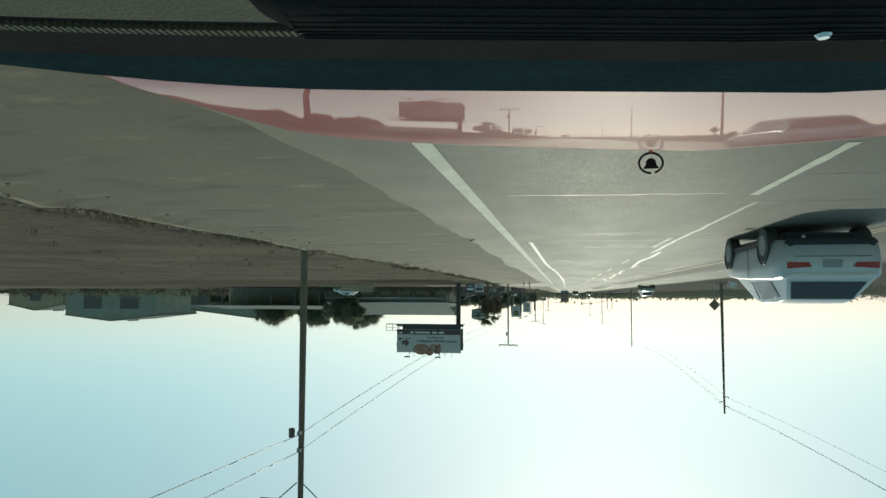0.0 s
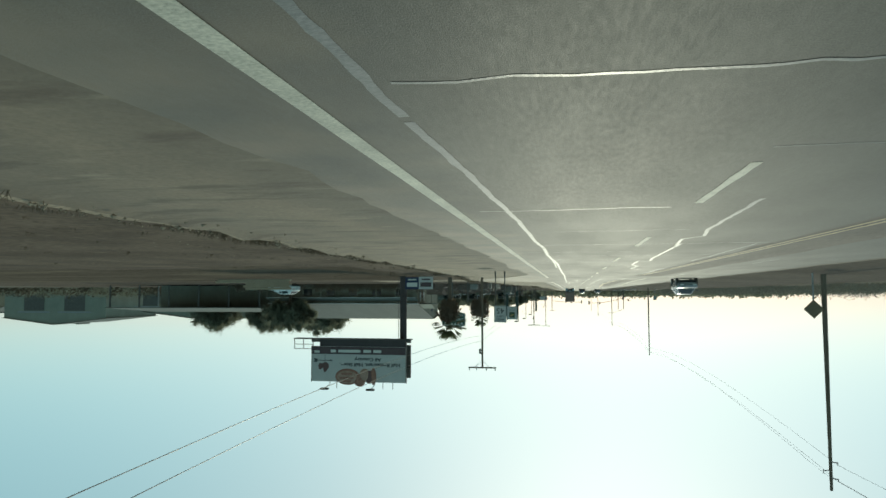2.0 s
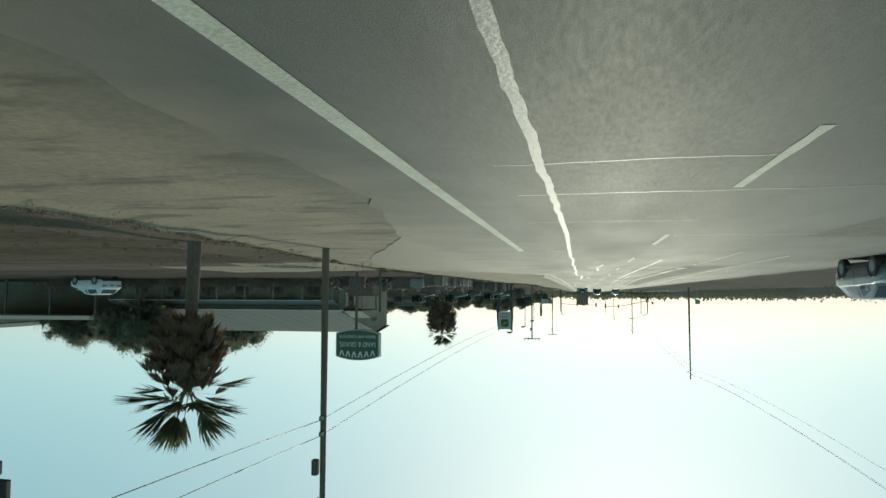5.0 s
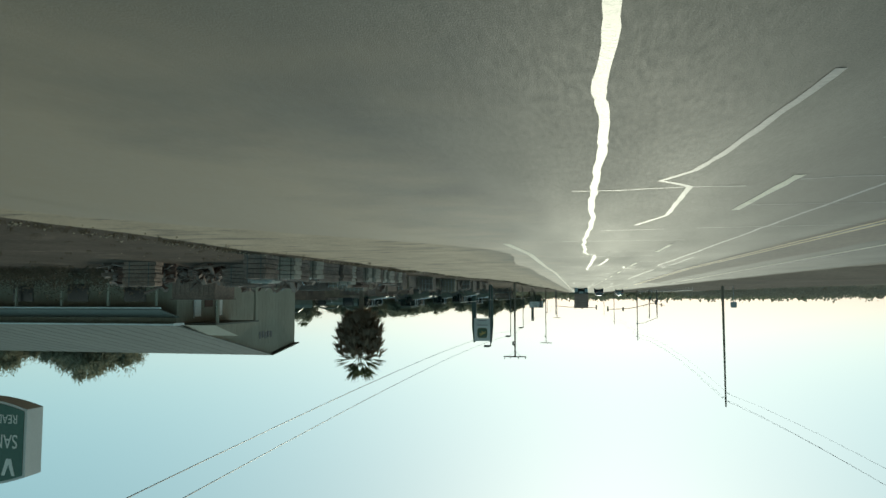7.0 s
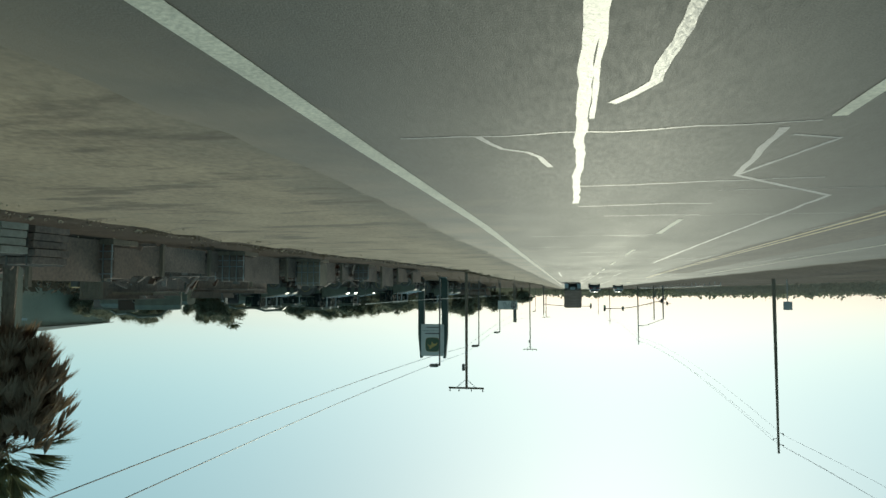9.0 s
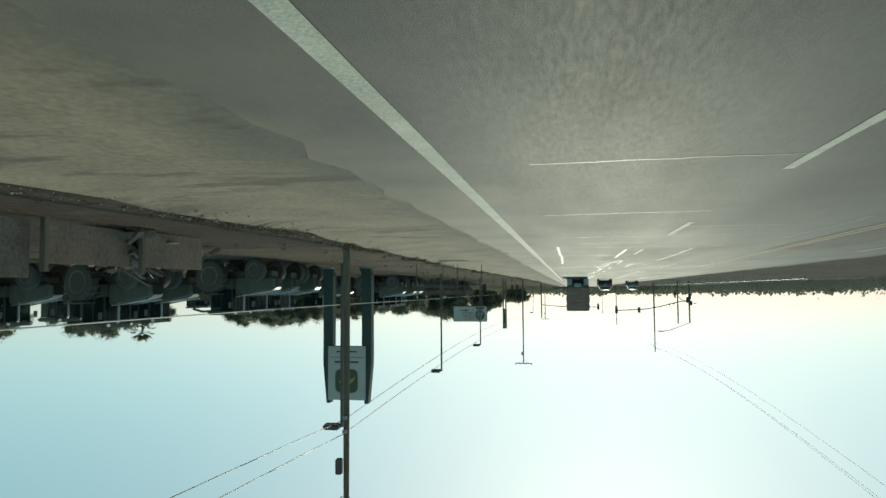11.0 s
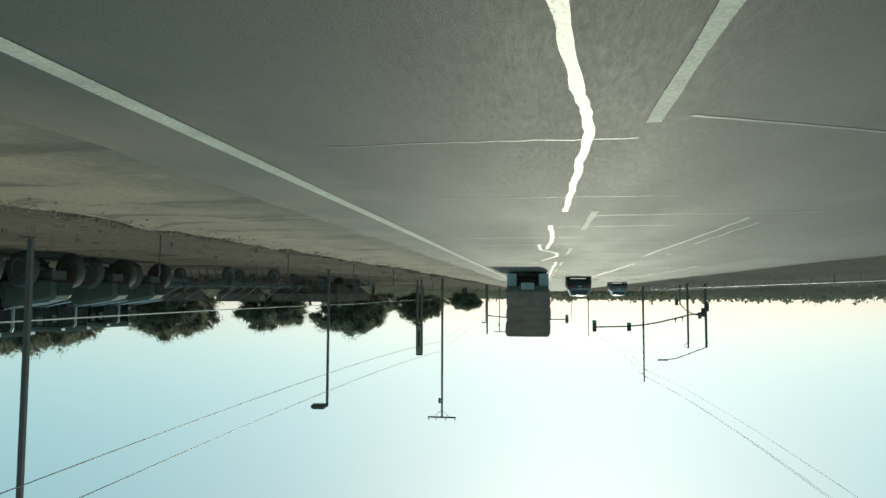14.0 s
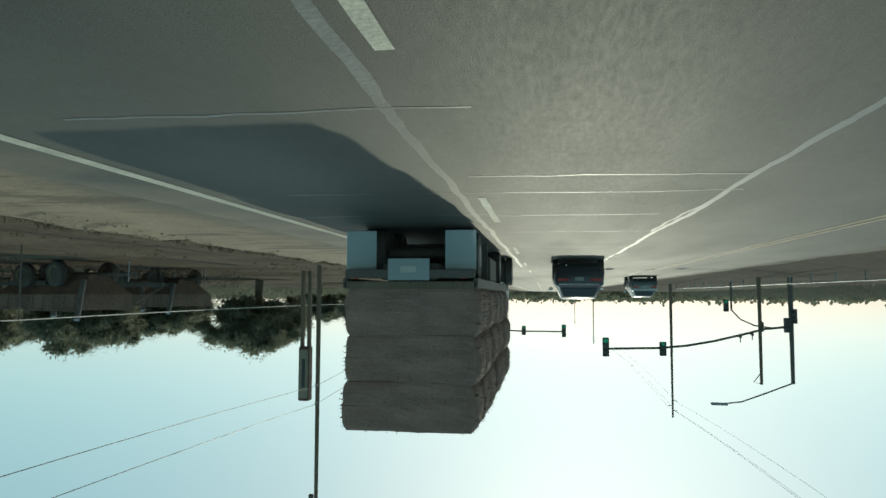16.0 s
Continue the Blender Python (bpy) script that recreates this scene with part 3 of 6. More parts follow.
        if rng.random() < 0.1 and pts:
            p = rng.choice(pts)
            br = [p]
            ang = rng.uniform(0.4, 2.7)
            for _ in range(rng.randint(3, 9)):
                ang += rng.uniform(-0.7, 0.7)
                br.append((br[-1][0] + 0.28 * math.cos(ang), br[-1][1] + 0.28 * math.sin(ang)))
            ribbon(bm, br, 0.03, 0.0027)
        y += rng.uniform(1.8, 5.0)
    ob = new("crack_seal", finish("crack_seal", bm, TAR))
    tagged(ob, "shiny dusty tar seams poured over road cracks", "crack sealant", kind="stuff")


build_cracks()


def build_stones():
    rng = random.Random(5)
    verts, faces = [], []
    for _ in range(4200):
        y = rng.uniform(0, 262)
        b = along(BERM, y)
        x = b + rng.gauss(0, 0.3) if rng.random() < 0.8 else b + rng.uniform(0.2, 5)
        r = rng.uniform(0.01, 0.035) * (1.8 if rng.random() < 0.05 else 1)
        k = len(verts)
        zz = 0.0 + (0.09 if abs(x - b) < 0.3 else 0.0)
        for dx, dy, dz in ((1, 0, 0), (-0.8, 0.6, 0), (-0.5, -0.9, 0), (0.1, 0, 1.0), (0.2, 0.1, -0.8)):
            verts.append((x + dx * r, y + dy * r, zz + dz * r * 0.8))
        faces += [(k, k + 1, k + 3), (k + 1, k + 2, k + 3), (k + 2, k, k + 3), (k + 1, k, k + 4), (k + 2, k + 1, k + 4), (k, k + 2, k + 4)]
    me = bpy.data.meshes.new("loose_stones")
    me.from_pydata(verts, [], faces)
    me.materials.append(PALE_GRAVEL)
    tagged(new("loose_stones", me), "pale loose stones scattered along the road shoulder", "gravel", kind="stuff")


build_stones()


def build_weeds():
    rng = random.Random(8)
    verts, faces = [], []
    for _ in range(4500):
        y = rng.uniform(2, 262)
        b = along(BERM, y) + 0.35 * noise.noise(Vector((y * 0.13, 0, 7))) + 0.12 * noise.noise(Vector((y * 0.9, 0, 2)))
        x = b + rng.gauss(0.22, 0.2) if rng.random() < 0.8 else b + abs(rng.gauss(0, 6))
        h = rng.uniform(0.03, 0.1) + max(0, 0.25 * noise.noise(Vector((y * 0.25, x * 0.4, 6))))
        for _ in range(rng.randint(4, 9)):
            a = rng.uniform(0, 6.28)
            lean = rng.uniform(0.2, 0.9) * h
            k = len(verts)
            bxx, byy = x + rng.gauss(0, 0.05), y + rng.gauss(0, 0.05)
            verts += [(bxx - 0.008, byy, 0.0), (bxx + 0.008, byy, 0.0), (bxx + lean * math.cos(a), byy + lean * math.sin(a), h)]
            faces.append((k, k + 1, k + 2))
    me = bpy.data.meshes.new("dry_weeds")
    me.from_pydata(verts, [], faces)
    me.materials.append(SCRUB)
    tagged(new("dry_weeds", me), "dry brown weeds tufted along the gravel bank", "weeds", kind="stuff")


build_weeds()


# ---- utility poles ----
def t_pole(x, y, h, label, clamps, arm=1.2, can=False):
    p = thing("utility_pole", label, "utility pole", (x, y, -0.05), "poles beside the shoulder")
    part("pole", rod(bmesh.new(), (0, 0, 0), (0, 0, h), 0.11, 0.08, 14), WOOD_POLE, p, smooth=False)
    part("crossarm", box(-arm, arm, -0.16, -0.06, h - 0.14, h - 0.02, 0.01), WOOD_POLE, p)
    for s in (-1, 1):
        part("brace", rod(bmesh.new(), (s * 0.65, -0.1, h - 0.12), (s * 0.08, -0.1, h - 0.62), 0.018, seg=6), STEEL, p)
    for s in (-arm + 0.08, -0.35, 0.5, arm - 0.08):
        part("insulator", rod(rod(bmesh.new(), (s, -0.11, h - 0.02), (s, -0.11, h + 0.09), 0.025, seg=8), (s, -0.11, h + 0.06), (s, -0.11, h + 0.16), 0.05, 0.035, 8), DARK_STEEL, p)
    if can:
        part("cable_box", rod(bmesh.new(), (0.28, -0.05, 5.3), (0.28, -0.05, 5.55), 0.09, seg=12), DARK_STEEL, p, "small dark splice can")
    else:
        part("cable_box", box(0.1, 0.28, -0.2, 0.0, h - 1.7, h - 1.25, 0.02), DARK_STEEL, p, "small grey metal box")
    for z in clamps:
        part("cable_clamp", box(-0.05, 0.05, -0.22, -0.1, z - 0.05, z + 0.05), STEEL, p)
    return p


t_pole(7.55, 18.8, 7.45, "tall weathered wooden utility pole at the gravel bank", (5.4, 5.88), can=True)
t_pole(6.85, 86.0, 7.9, "wooden utility pole with a crossarm and metal box", (5.0, 5.45))
t_pole(6.5, 166.0, 8.0, "dark wooden utility pole before the green pylon sign", (5.1, 5.5))
t_pole(6.75, 242.8, 11.9, "tallest wooden utility pole with a three pin crossarm", (5.4, 6.2))


def cable(name, a, b, sag, r, label):
    a, b = Vector(a), Vector(b)
    pts = []
    for i in range(25):
        k = i / 24
        p = a.lerp(b, k)
        p.z -= 4 * sag * k * (1 - k)
        pts.append(p)
    # the thicker wire is coloured white to stand for sunlight on it
    ob = new(name, finish(name, path_tube(bmesh.new(), pts, r, 5), SIGN_WHITE if r > 0.018 else CABLE))
    return tagged(ob, label, "cable", "overhead cables")


# across, along, and the heights of the two cables at each pole
POLE_X = [(7.9, -60.0, 5.4, 5.88), (7.55, 18.8, 5.4, 5.88), (6.85, 86.0, 5.0, 5.45), (6.5, 166.0, 5.1, 5.5), (6.75, 242.8, 5.4, 6.2), (6.6, 320.0, 5.2, 5.7)]
for a, b in zip(POLE_X, POLE_X[1:]):
    for k, sag in ((2, 0.85), (3, 0.8)):
        cable("overhead_cable", (a[0], a[1] - 0.21, a[k]), (b[0], b[1] - 0.21, b[k]), sag, 0.010, "thin black overhead cable strung between wooden poles")
t_pole(6.6, 320.0, 9.0, "distant wooden utility pole with a crossarm", (5.2, 5.7))


def slim_pole(x, y, h, label):
    p = thing("tall_pole", label, "utility pole", (x, y, -0.05), "poles across the road")
    part("pole", rod(bmesh.new(), (0, 0, 0), (0, 0, h), 0.17, 0.09, 12), WOOD_POLE, p)
    for z, s in ((h - 0.75, -1), (h - 1.25, 1), (h - 1.75, -1)):
        part("side_arm", rod(bmesh.new(), (0, 0, z), (s * 0.42, 0, z + 0.05), 0.03, seg=6), DARK_STEEL, p)
        part("insulator", rod(bmesh.new(), (s * 0.42, 0, z + 0.03), (s * 0.42, 0, z + 0.22), 0.035, 0.02, 8), DARK_STEEL, p)
    return p


LEFT_POLES = [(-16.4, 73.9, 13.6), (-18.0, 183.6, 15.3), (-16.3, 286.6, 14.0), (-15.5, 390.0, 14.0), (-15.5, 500.0, 14.0)]
for x, y, h in LEFT_POLES:
    slim_pole(x, y, h, "slim dark pole with three staggered insulator arms")
for (xa, ya, ha), (xb, yb, hb) in zip([(-16.4, -30.0, 13.6)] + LEFT_POLES, LEFT_POLES):
    for dz, s in ((0.75, -0.42), (1.25, 0.42), (1.75, -0.42)):
        cable("overhead_wire", (xa + s, ya, ha - dz + 0.15), (xb + s, yb, hb - dz + 0.15), 1.5, 0.009, "fine overhead wire between the slim poles")
slim_pole(-16.4, -30.0, 13.6, "slim dark pole with three staggered insulator arms")


def plate_sign(name, x, y, z, half, diamond, face, label):
    p = thing(name, label, "road sign", (x, y, -0.05))
    part("post", box(-0.04, 0.04, -0.03, 0.03, 0, z, 0.005), STEEL, p)
    bm = box(-half, half, -0.065, -0.04, -half, half, 0.01)
    if diamond:
        bmesh.ops.rotate(bm, verts=bm.verts, cent=(0, 0, 0), matrix=Matrix.Rotation(radians(45), 3, "Y"))
    bmesh.ops.translate(bm, verts=bm.verts, vec=(0, 0, z))
    part("plate", bm, face, p)


plate_sign("warning_sign", -15.5, 73.1, 2.4, 0.42, True, ORANGE, "orange diamond warning sign on a steel post")
plate_sign("square_sign", -19.7, 185.7, 2.65, 0.38, False, STEEL, "plain square sign plate on a steel post")


# ---- billboard ----
def billboard():
    p = thing("billboard", "large roadside billboard with food pictures on one steel column", "billboard", (12.3, 79.2, -0.05))
    part("column", rod(bmesh.new(), (0, 0.35, 0), (0, 0.35, 7.9), 0.27, 0.27, 24), COLUMN, p, "dark brown steel column", smooth=False)
    part("conduit", rod(bmesh.new(), (0.38, 0.3, 0), (0.38, 0.3, 5.1), 0.022, seg=6), DARK_STEEL, p)
    part("junction_box", box(-0.16, 0.2, -0.02, 0.12, 5.1, 5.42, 0.02), STEEL, p, "small grey junction box")
    part("beam", box(-0.6, 7.6, 0.2, 0.55, 5.0, 5.3, 0.02), DARK_STEEL, p)
    part("beam", box(-0.6, 7.6, 0.2, 0.55, 7.3, 7.6, 0.02), DARK_STEEL, p)
    face = part("face_panel", box(-0.33, 7.42, -0.14, 0.05, 5.6, 8.38, 0.02), SIGN_WHITE, p, "white printed face")
    part("lower_band", box(-0.3, 7.39, -0.15, -0.142, 5.63, 6.22), PLUM, face, "dark plum band")
    part("trim_frame", box(-0.36, -0.33, -0.17, 0.06, 5.57, 8.41), DARK_STEEL, face)
    part("trim_frame", box(7.42, 7.45, -0.17, 0.06, 5.57, 8.41), DARK_STEEL, face)
    part("apron", box(-0.3, 6.75, -0.16, -0.02, 4.99, 5.6, 0.02), COLUMN, p, "dark apron board below the face")
    part("back_panel", box(-0.5, 6.6, 0.75, 0.9, 5.5, 8.1, 0.02), DARK_STEEL, p, "dark rear face")
    # street line as a plain bar, the slogan in letters
    for a, b in ((1.65, 2.3), (2.5, 3.12), (3.36, 5.2), (5.4, 5.84)):
        part("street_bar", box(a, b, -0.158, -0.152, 5.86, 6.08), CREAM_INK, face)
    words("slogan_line", "Half Restaurant. Half Store.", 2.6, -0.15, 7.02, 0.38, INK, face, 4.95, 0.012)
    words("slogan_line", "All Country", 2.75, -0.15, 6.60, 0.37, INK, face, 2.2, 0.012)
    # food picture cut out above the top edge
    for cx, cz, rx, rz, m in ((4.4, 7.98, 1.02, 0.64, RED_BROWN), (4.42, 7.99, 0.93, 0.56, TAN_PRINT), (3.42, 8.22, 0.52, 0.5, RED_BROWN), (3.0, 7.82, 0.42, 0.5, TAN_PRINT), (2.62, 7.98, 0.34, 0.52, MAROON), (2.28, 7.92, 0.24, 0.66, RED_BROWN)):
        bm = bmesh.new()
        bmesh.ops.create_uvsphere(bm, u_segments=24, v_segments=10, radius=1, matrix=Matrix.Translation((cx, -0.17, cz)) @ Matrix.Diagonal((rx, 0.05 + 0.02 * (m is TAN_PRINT), rz, 1)))
        part("picture_shape", bm, m, face, "brown food picture cut-out", smooth=True)
    for a, b, z in ((3.85, 5.05, 7.98), (4.0, 4.9, 7.66), (4.1, 4.75, 8.24)):
        part("picture_bar", box(a, b, -0.25, -0.236, z, z + 0.17, 0.004), RED_BROWN, face)
    # small weather vane picture
    part("vane_bar", box(5.72, 7.2, -0.156, -0.15, 6.70, 6.745), INK, face)
    part("vane_mast", box(6.28, 6.32, -0.156, -0.15, 6.3, 6.9), INK, face)
    part("vane_head", prism(bmesh.new(), [(5.62, 6.72), (5.86, 6.64), (5.86, 6.8)], -0.156, -0.15), INK, face)
    part("vane_tail", prism(bmesh.new(), [(6.85, 6.72), (7.0, 6.58), (7.25, 6.58), (7.15, 6.72), (7.25, 6.86), (7.0, 6.86)], -0.156, -0.15), INK, face)
    bird = [(5.98, 7.0), (6.2, 6.86), (6.42, 6.9), (6.6, 6.98), (6.78, 6.92), (6.86, 7.2), (6.8, 7.42), (6.64, 7.46), (6.52, 7.3), (6.44, 7.36), (6.4, 7.6), (6.28, 7.68), (6.14, 7.5), (5.98, 7.3)]
    part("small_picture", prism(bmesh.new(), bird, -0.156, -0.15), MAROON, face)
    part("corner_mark", box(6.75, 7.2, -0.152, -0.146, 5.95, 6.12), CREAM_INK, face)
    # walkway with a rail at the far end
    part("walkway", box(-0.9, 8.6, -1.0, -0.2, 4.93, 5.0), DARK_STEEL, p)
    for x in (7.0, 7.8, 8.55):
        part("rail_post", rod(bmesh.new(), (x, -0.95, 5.0), (x, -0.95, 5.75), 0.03, seg=6), DARK_STEEL, p)
    for z in (5.4, 5.75):
        part("rail", rod(bmesh.new(), (7.0, -0.95, z), (8.55, -0.95, z), 0.025, seg=6), DARK_STEEL, p)
    for x in (0.4, 2.6, 4.8, 7.0):
        part("bracket", rod(bmesh.new(), (x, -0.9, 4.95), (x, 0.2, 5.1), 0.035, seg=6), DARK_STEEL, p)
    for x in (5.9, 2.2):
        arm = part("lamp_arm", path_tube(bmesh.new(), [(x, 0, 8.3), (x, -0.1, 8.6), (x, -1.2, 8.78)], 0.025), DARK_STEEL, p)
        part("lamp_head", box(x - 0.32, x + 0.32, -1.45, -1.1, 8.72, 8.86, 0.03), DARK_STEEL, arm, "flat dark floodlight")
    for x in (0.75, 1.55, 5.35):
        part("top_rod", rod(bmesh.new(), (x, 0, 8.3), (x, 0, 8.9), 0.025, seg=6), DARK_STEEL, p)


billboard()


def yard_sign(x, y, w, h, z, face, bar, label):
    p = thing("yard_sign", label, "campaign sign", (x, y, -0.05), "signs by the bank")
    part("board", box(-w / 2, w / 2, -0.02, 0.0, z, z + h, 0.004), face, p)
    for s in (-1, 1):
        part("stake", box(s * w * 0.42 - 0.02, s * w * 0.42 + 0.02, 0.002, 0.04, 0, z + h), WOOD_POLE, p)
    part("lettering_bar", box(-w * 0.38, w * 0.38, -0.028, -0.022, z + h * 0.45, z + h * 0.8), bar, p)
    part("lettering_bar", box(-w * 0.3, w * 0.3, -0.028, -0.022, z + h * 0.15, z + h * 0.27), bar, p)


yard_sign(9.85, 72.2, 0.95, 0.82, 0.3, NAVY, CREAM_INK, "navy campaign sign with pale lettering on stakes")
yard_sign(8.87, 72.1, 0.98, 0.84, 0.28, SIGN_WHITE, PLUM, "white campaign sign with dark lettering on stakes")


def speed_sign():
    p = thing("speed_limit_sign", "white speed limit sign on a dark steel post", "road sign", (3.62, 69.7, -0.05))
    for x in (-0.29, 0.29):
        part("post", box(x - 0.03, x + 0.03, 0.0, 0.06, 0, 3.1), DARK_STEEL, p)
        part("post_sleeve", box(x - 0.045, x + 0.045, -0.003, 0.07, 0, 0.4), DARK_STEEL, p)
    b = part("plate", box(-0.385, 0.385, -0.03, -0.004, 2.17, 3.2, 0.02), SIGN_WHITE, p)
    part("border", box(-0.36, 0.36, -0.034, -0.032, 2.2, 3.17), INK, b)
    part("inner_sheet", box(-0.345, 0.345, -0.039, -0.036, 2.215, 3.155), SIGN_WHITE, b)
    words("speed_word", "SPEED", 0, -0.041, 3.02, 0.2, BLACK, b, 0.56)
    words("limit_word", "LIMIT", 0, -0.041, 2.82, 0.2, BLACK, b, 0.46)
    words("number", "45", 0, -0.041, 2.47, 0.48, BLACK, b, 0.48)


speed_sign()


# ---- palms and trees ----
def palm(x, y, trunk_h, top, r, skirt, seed, label):
    """A fan palm: a ball of hanging dead fronds of radius r below trunk_h, and a star of green ones up to top."""
    rng = random.Random(seed)
    p = thing("palm_tree", label, "palm tree", (x, y, -0.05), "palms")
    bm = bmesh.new()
    n = 14
    for i in range(n):
        rod(bm, (0.1 * i / n, 0, trunk_h * i / n), (0.1 * (i + 1) / n, 0, trunk_h * (i + 1) / n + 0.02), 0.19 - 0.004 * i, 0.165 - 0.004 * i, 12)
    part("trunk", bm, BARK, p)

    def fan(bm, root, el, az, stem_l, leaf_l, droop, n, spread):
        d = Vector((math.cos(az) * math.cos(el), math.sin(az) * math.cos(el), math.sin(el)))
        side = Vector((-math.sin(az), math.cos(az), 0))
        up = side.cross(d)
        stem = root + d * stem_l - Vector((0, 0, droop * 0.25 * stem_l))
        v = [bm.verts.new(root + side * 0.03), bm.verts.new(root - side * 0.03), bm.verts.new(stem - side * 0.014), bm.verts.new(stem + side * 0.014)]
        bm.faces.new(v)
        for k in range(n):
            t = spread * (-1 + 2 * k / (n - 1))
            ln = leaf_l * (1 - 0.25 * abs(t) / 1.6) * rng.uniform(0.8, 1.12)
            dd = d * math.cos(t) + side * math.sin(t) + up * rng.uniform(-0.12, 0.12)
            dd = (dd * (1 - droop) + Vector((0, 0, -1)) * droop).normalized()
            w = dd.cross(up).normalized() * rng.uniform(0.022, 0.04)
            mid = stem + dd * ln * 0.55
            tip = stem + dd * ln + Vector((0, 0, -0.12 * ln * rng.random()))
            s0, m0, m1, t0 = bm.verts.new(stem), bm.verts.new(mid + w), bm.verts.new(mid - w), bm.verts.new(tip)
            bm.faces.new((s0, m0, t0, m1))

    green, dry = bmesh.new(), bmesh.new()
    hub, reach = Vector((0.1, 0, trunk_h)), top - trunk_h
    for k in range(24):
        el = 1.5 * (1 - (k / 24) ** 0.8) - 0.1
        fan(green, hub + Vector((rng.gauss(0, 0.06), rng.gauss(0, 0.06), rng.uniform(-0.1, 0.1))), el + rng.uniform(-0.1, 0.1), k * 2.4 + rng.uniform(-0.3, 0.3), reach * 0.42, reach * 0.62, 0.08, 25, 0.5)
    deep = 1.35 * r
    for k in range(skirt):
        f = rng.random()
        swell = math.sin(math.pi * (0.3 + 0.62 * f)) ** 0.6
        root = Vector((0.1, 0, trunk_h + 0.1 - f * deep))
        fan(dry, root, rng.uniform(-0.55, 0.25), rng.uniform(0, math.tau), r * swell * rng.uniform(0.3, 0.85), r * rng.uniform(0.3, 0.48), rng.uniform(0.35, 0.75), 15, 1.2)
    part("crown", green, PALM_GREEN, p, "star of green fan fronds")
    if skirt:
        part("dead_skirt", dry, PALM_DRY, p, "ball of hanging dead fronds")


palm(9.1, 82.7, 3.85, 5.5, 1.12, 330, 3, "fan palm with a dry skirt near the billboard")
palm(13.45, 135.3, 5.3, 7.0, 1.72, 620, 4, "shaggy fan palm with a thick ball of dead fronds")
palm(57.4, 229.0, 6.6, 8.4, 1.4, 60, 6, "distant fan palm standing above the far trees")
palm(70.0, 243.0, 6.0, 7.6, 1.3, 60, 7, "distant fan palm standing above the far trees")
palm(21.5, 212.0, 2.0, 3.0, 0.8, 40, 8, "small fan palm behind the dealer lot")


def crown_mesh(seed, low):
    """A crown of fine leaves in uneven clumps, one metre high and one in radius."""
    g = np.random.default_rng(seed)
    n = 165
    u, a, b = g.random(n) ** 0.4, g.uniform(0, math.tau, n), g.uniform(-0.8, 1.0, n)
    rr = np.array([0.78 + 0.4 * noise.noise(Vector((math.cos(p) * 1.5, math.sin(p) * 1.5, q * 1.5 + seed))) for p, q in zip(a, b)])
    sc = np.sqrt(np.maximum(0, 1 - b * b))
    lift = np.array([0.85 + 0.35 * noise.noise(Vector((p, seed, 0))) for p in a])
    cen = np.stack([np.cos(a) * sc * u * rr, np.sin(a) * sc * u * rr, low + (1 - low) * 0.47 + b * u * (1 - low) * 0.44 * lift], 1)
    size = g.uniform(0.11, 0.24, n)

    def spread(per, reach, lo, hi, slim):
        q = g.normal(size=(n, per, 3)) * (1, 1, 0.8)
        q /= np.linalg.norm(q, axis=2, keepdims=True)
        o = cen[:, None] + q * (size[:, None] * reach * g.random((n, per)) ** 0.7)[..., None] * (1, 1, 0.7)
        d1 = g.normal(size=(n, per, 3)) + (0, 0, 0.3) + q * 0.8
        d1 /= np.linalg.norm(d1, axis=2, keepdims=True)
        d2 = np.cross(d1, g.normal(size=(n, per, 3)))
        d2 /= np.linalg.norm(d2, axis=2, keepdims=True)
        ln = g.uniform(lo, hi, (n, per, 1)) * (1, 1, 0.7)
        return np.stack([o + d2 * ln * slim, o - d2 * ln * slim, o + d1 * ln], 2).reshape(-1, 3)
    v = np.concatenate([spread(250, 0.95, 0.03, 0.075, 0.11), spread(40, 0.5, 0.05, 0.09, 0.5)])
    me = bpy.data.meshes.new("crown")
    me.from_pydata(v.tolist(), [], np.arange(len(v)).reshape(-1, 3).tolist())
    me.materials.append(LEAVES)
    return me


CROWNS = {lw: [crown_mesh(41 + k + int(lw * 100), lw) for k in range(4)] for lw in (0.08, 0.2)}


def tree(x, y, h, r, seed, label, dense=1.0, low=0.25):
    rng = random.Random(seed)
    p = thing("tree", label, "tree", (x, y, -0.05), "roadside trees")
    bm = bmesh.new()
    rod(bm, (0, 0, 0), (0.1, 0, h * 0.4), r * 0.06 + 0.05, r * 0.04 + 0.03, 10)
    for k in range(9):
        a = k * 2.4 + rng.uniform(-0.4, 0.4)
        tip = Vector((math.cos(a) * r * rng.uniform(0.3, 0.75), math.sin(a) * r * rng.uniform(0.3, 0.75), h * rng.uniform(0.5, 0.85)))
        rod(bm, (0.08, 0, h * rng.uniform(0.25, 0.4)), tip, r * 0.025 + 0.03, 0.02, 6)
    part("trunk", bm, BARK, p)
    ob = new("crown", rng.choice(CROWNS[0.2 if low > 0.15 else 0.08]))
    ob.parent = p
    ob.matrix_basis = pose(0, 0, 0, 0, 0, rng.uniform(0, 360)) @ Matrix.Diagonal((r * 1.08, r * 1.08, h * 1.02, 1))


def grove(seed, low, spots):
    for k, (x, y, h, r) in enumerate(spots):
        tree(x, y, h, r, seed + k, "broad dusty green tree with an uneven crown" if r > 4.6 else "smaller dusty green tree with a ragged crown", 1.0, low)


# behind the metal building
grove(20, 0.2, ((42, 126, 7.9, 4.2), (46.5, 152, 10.0, 5.5), (57, 151, 9.8, 5.0), (66, 147, 9.0, 5.0)))
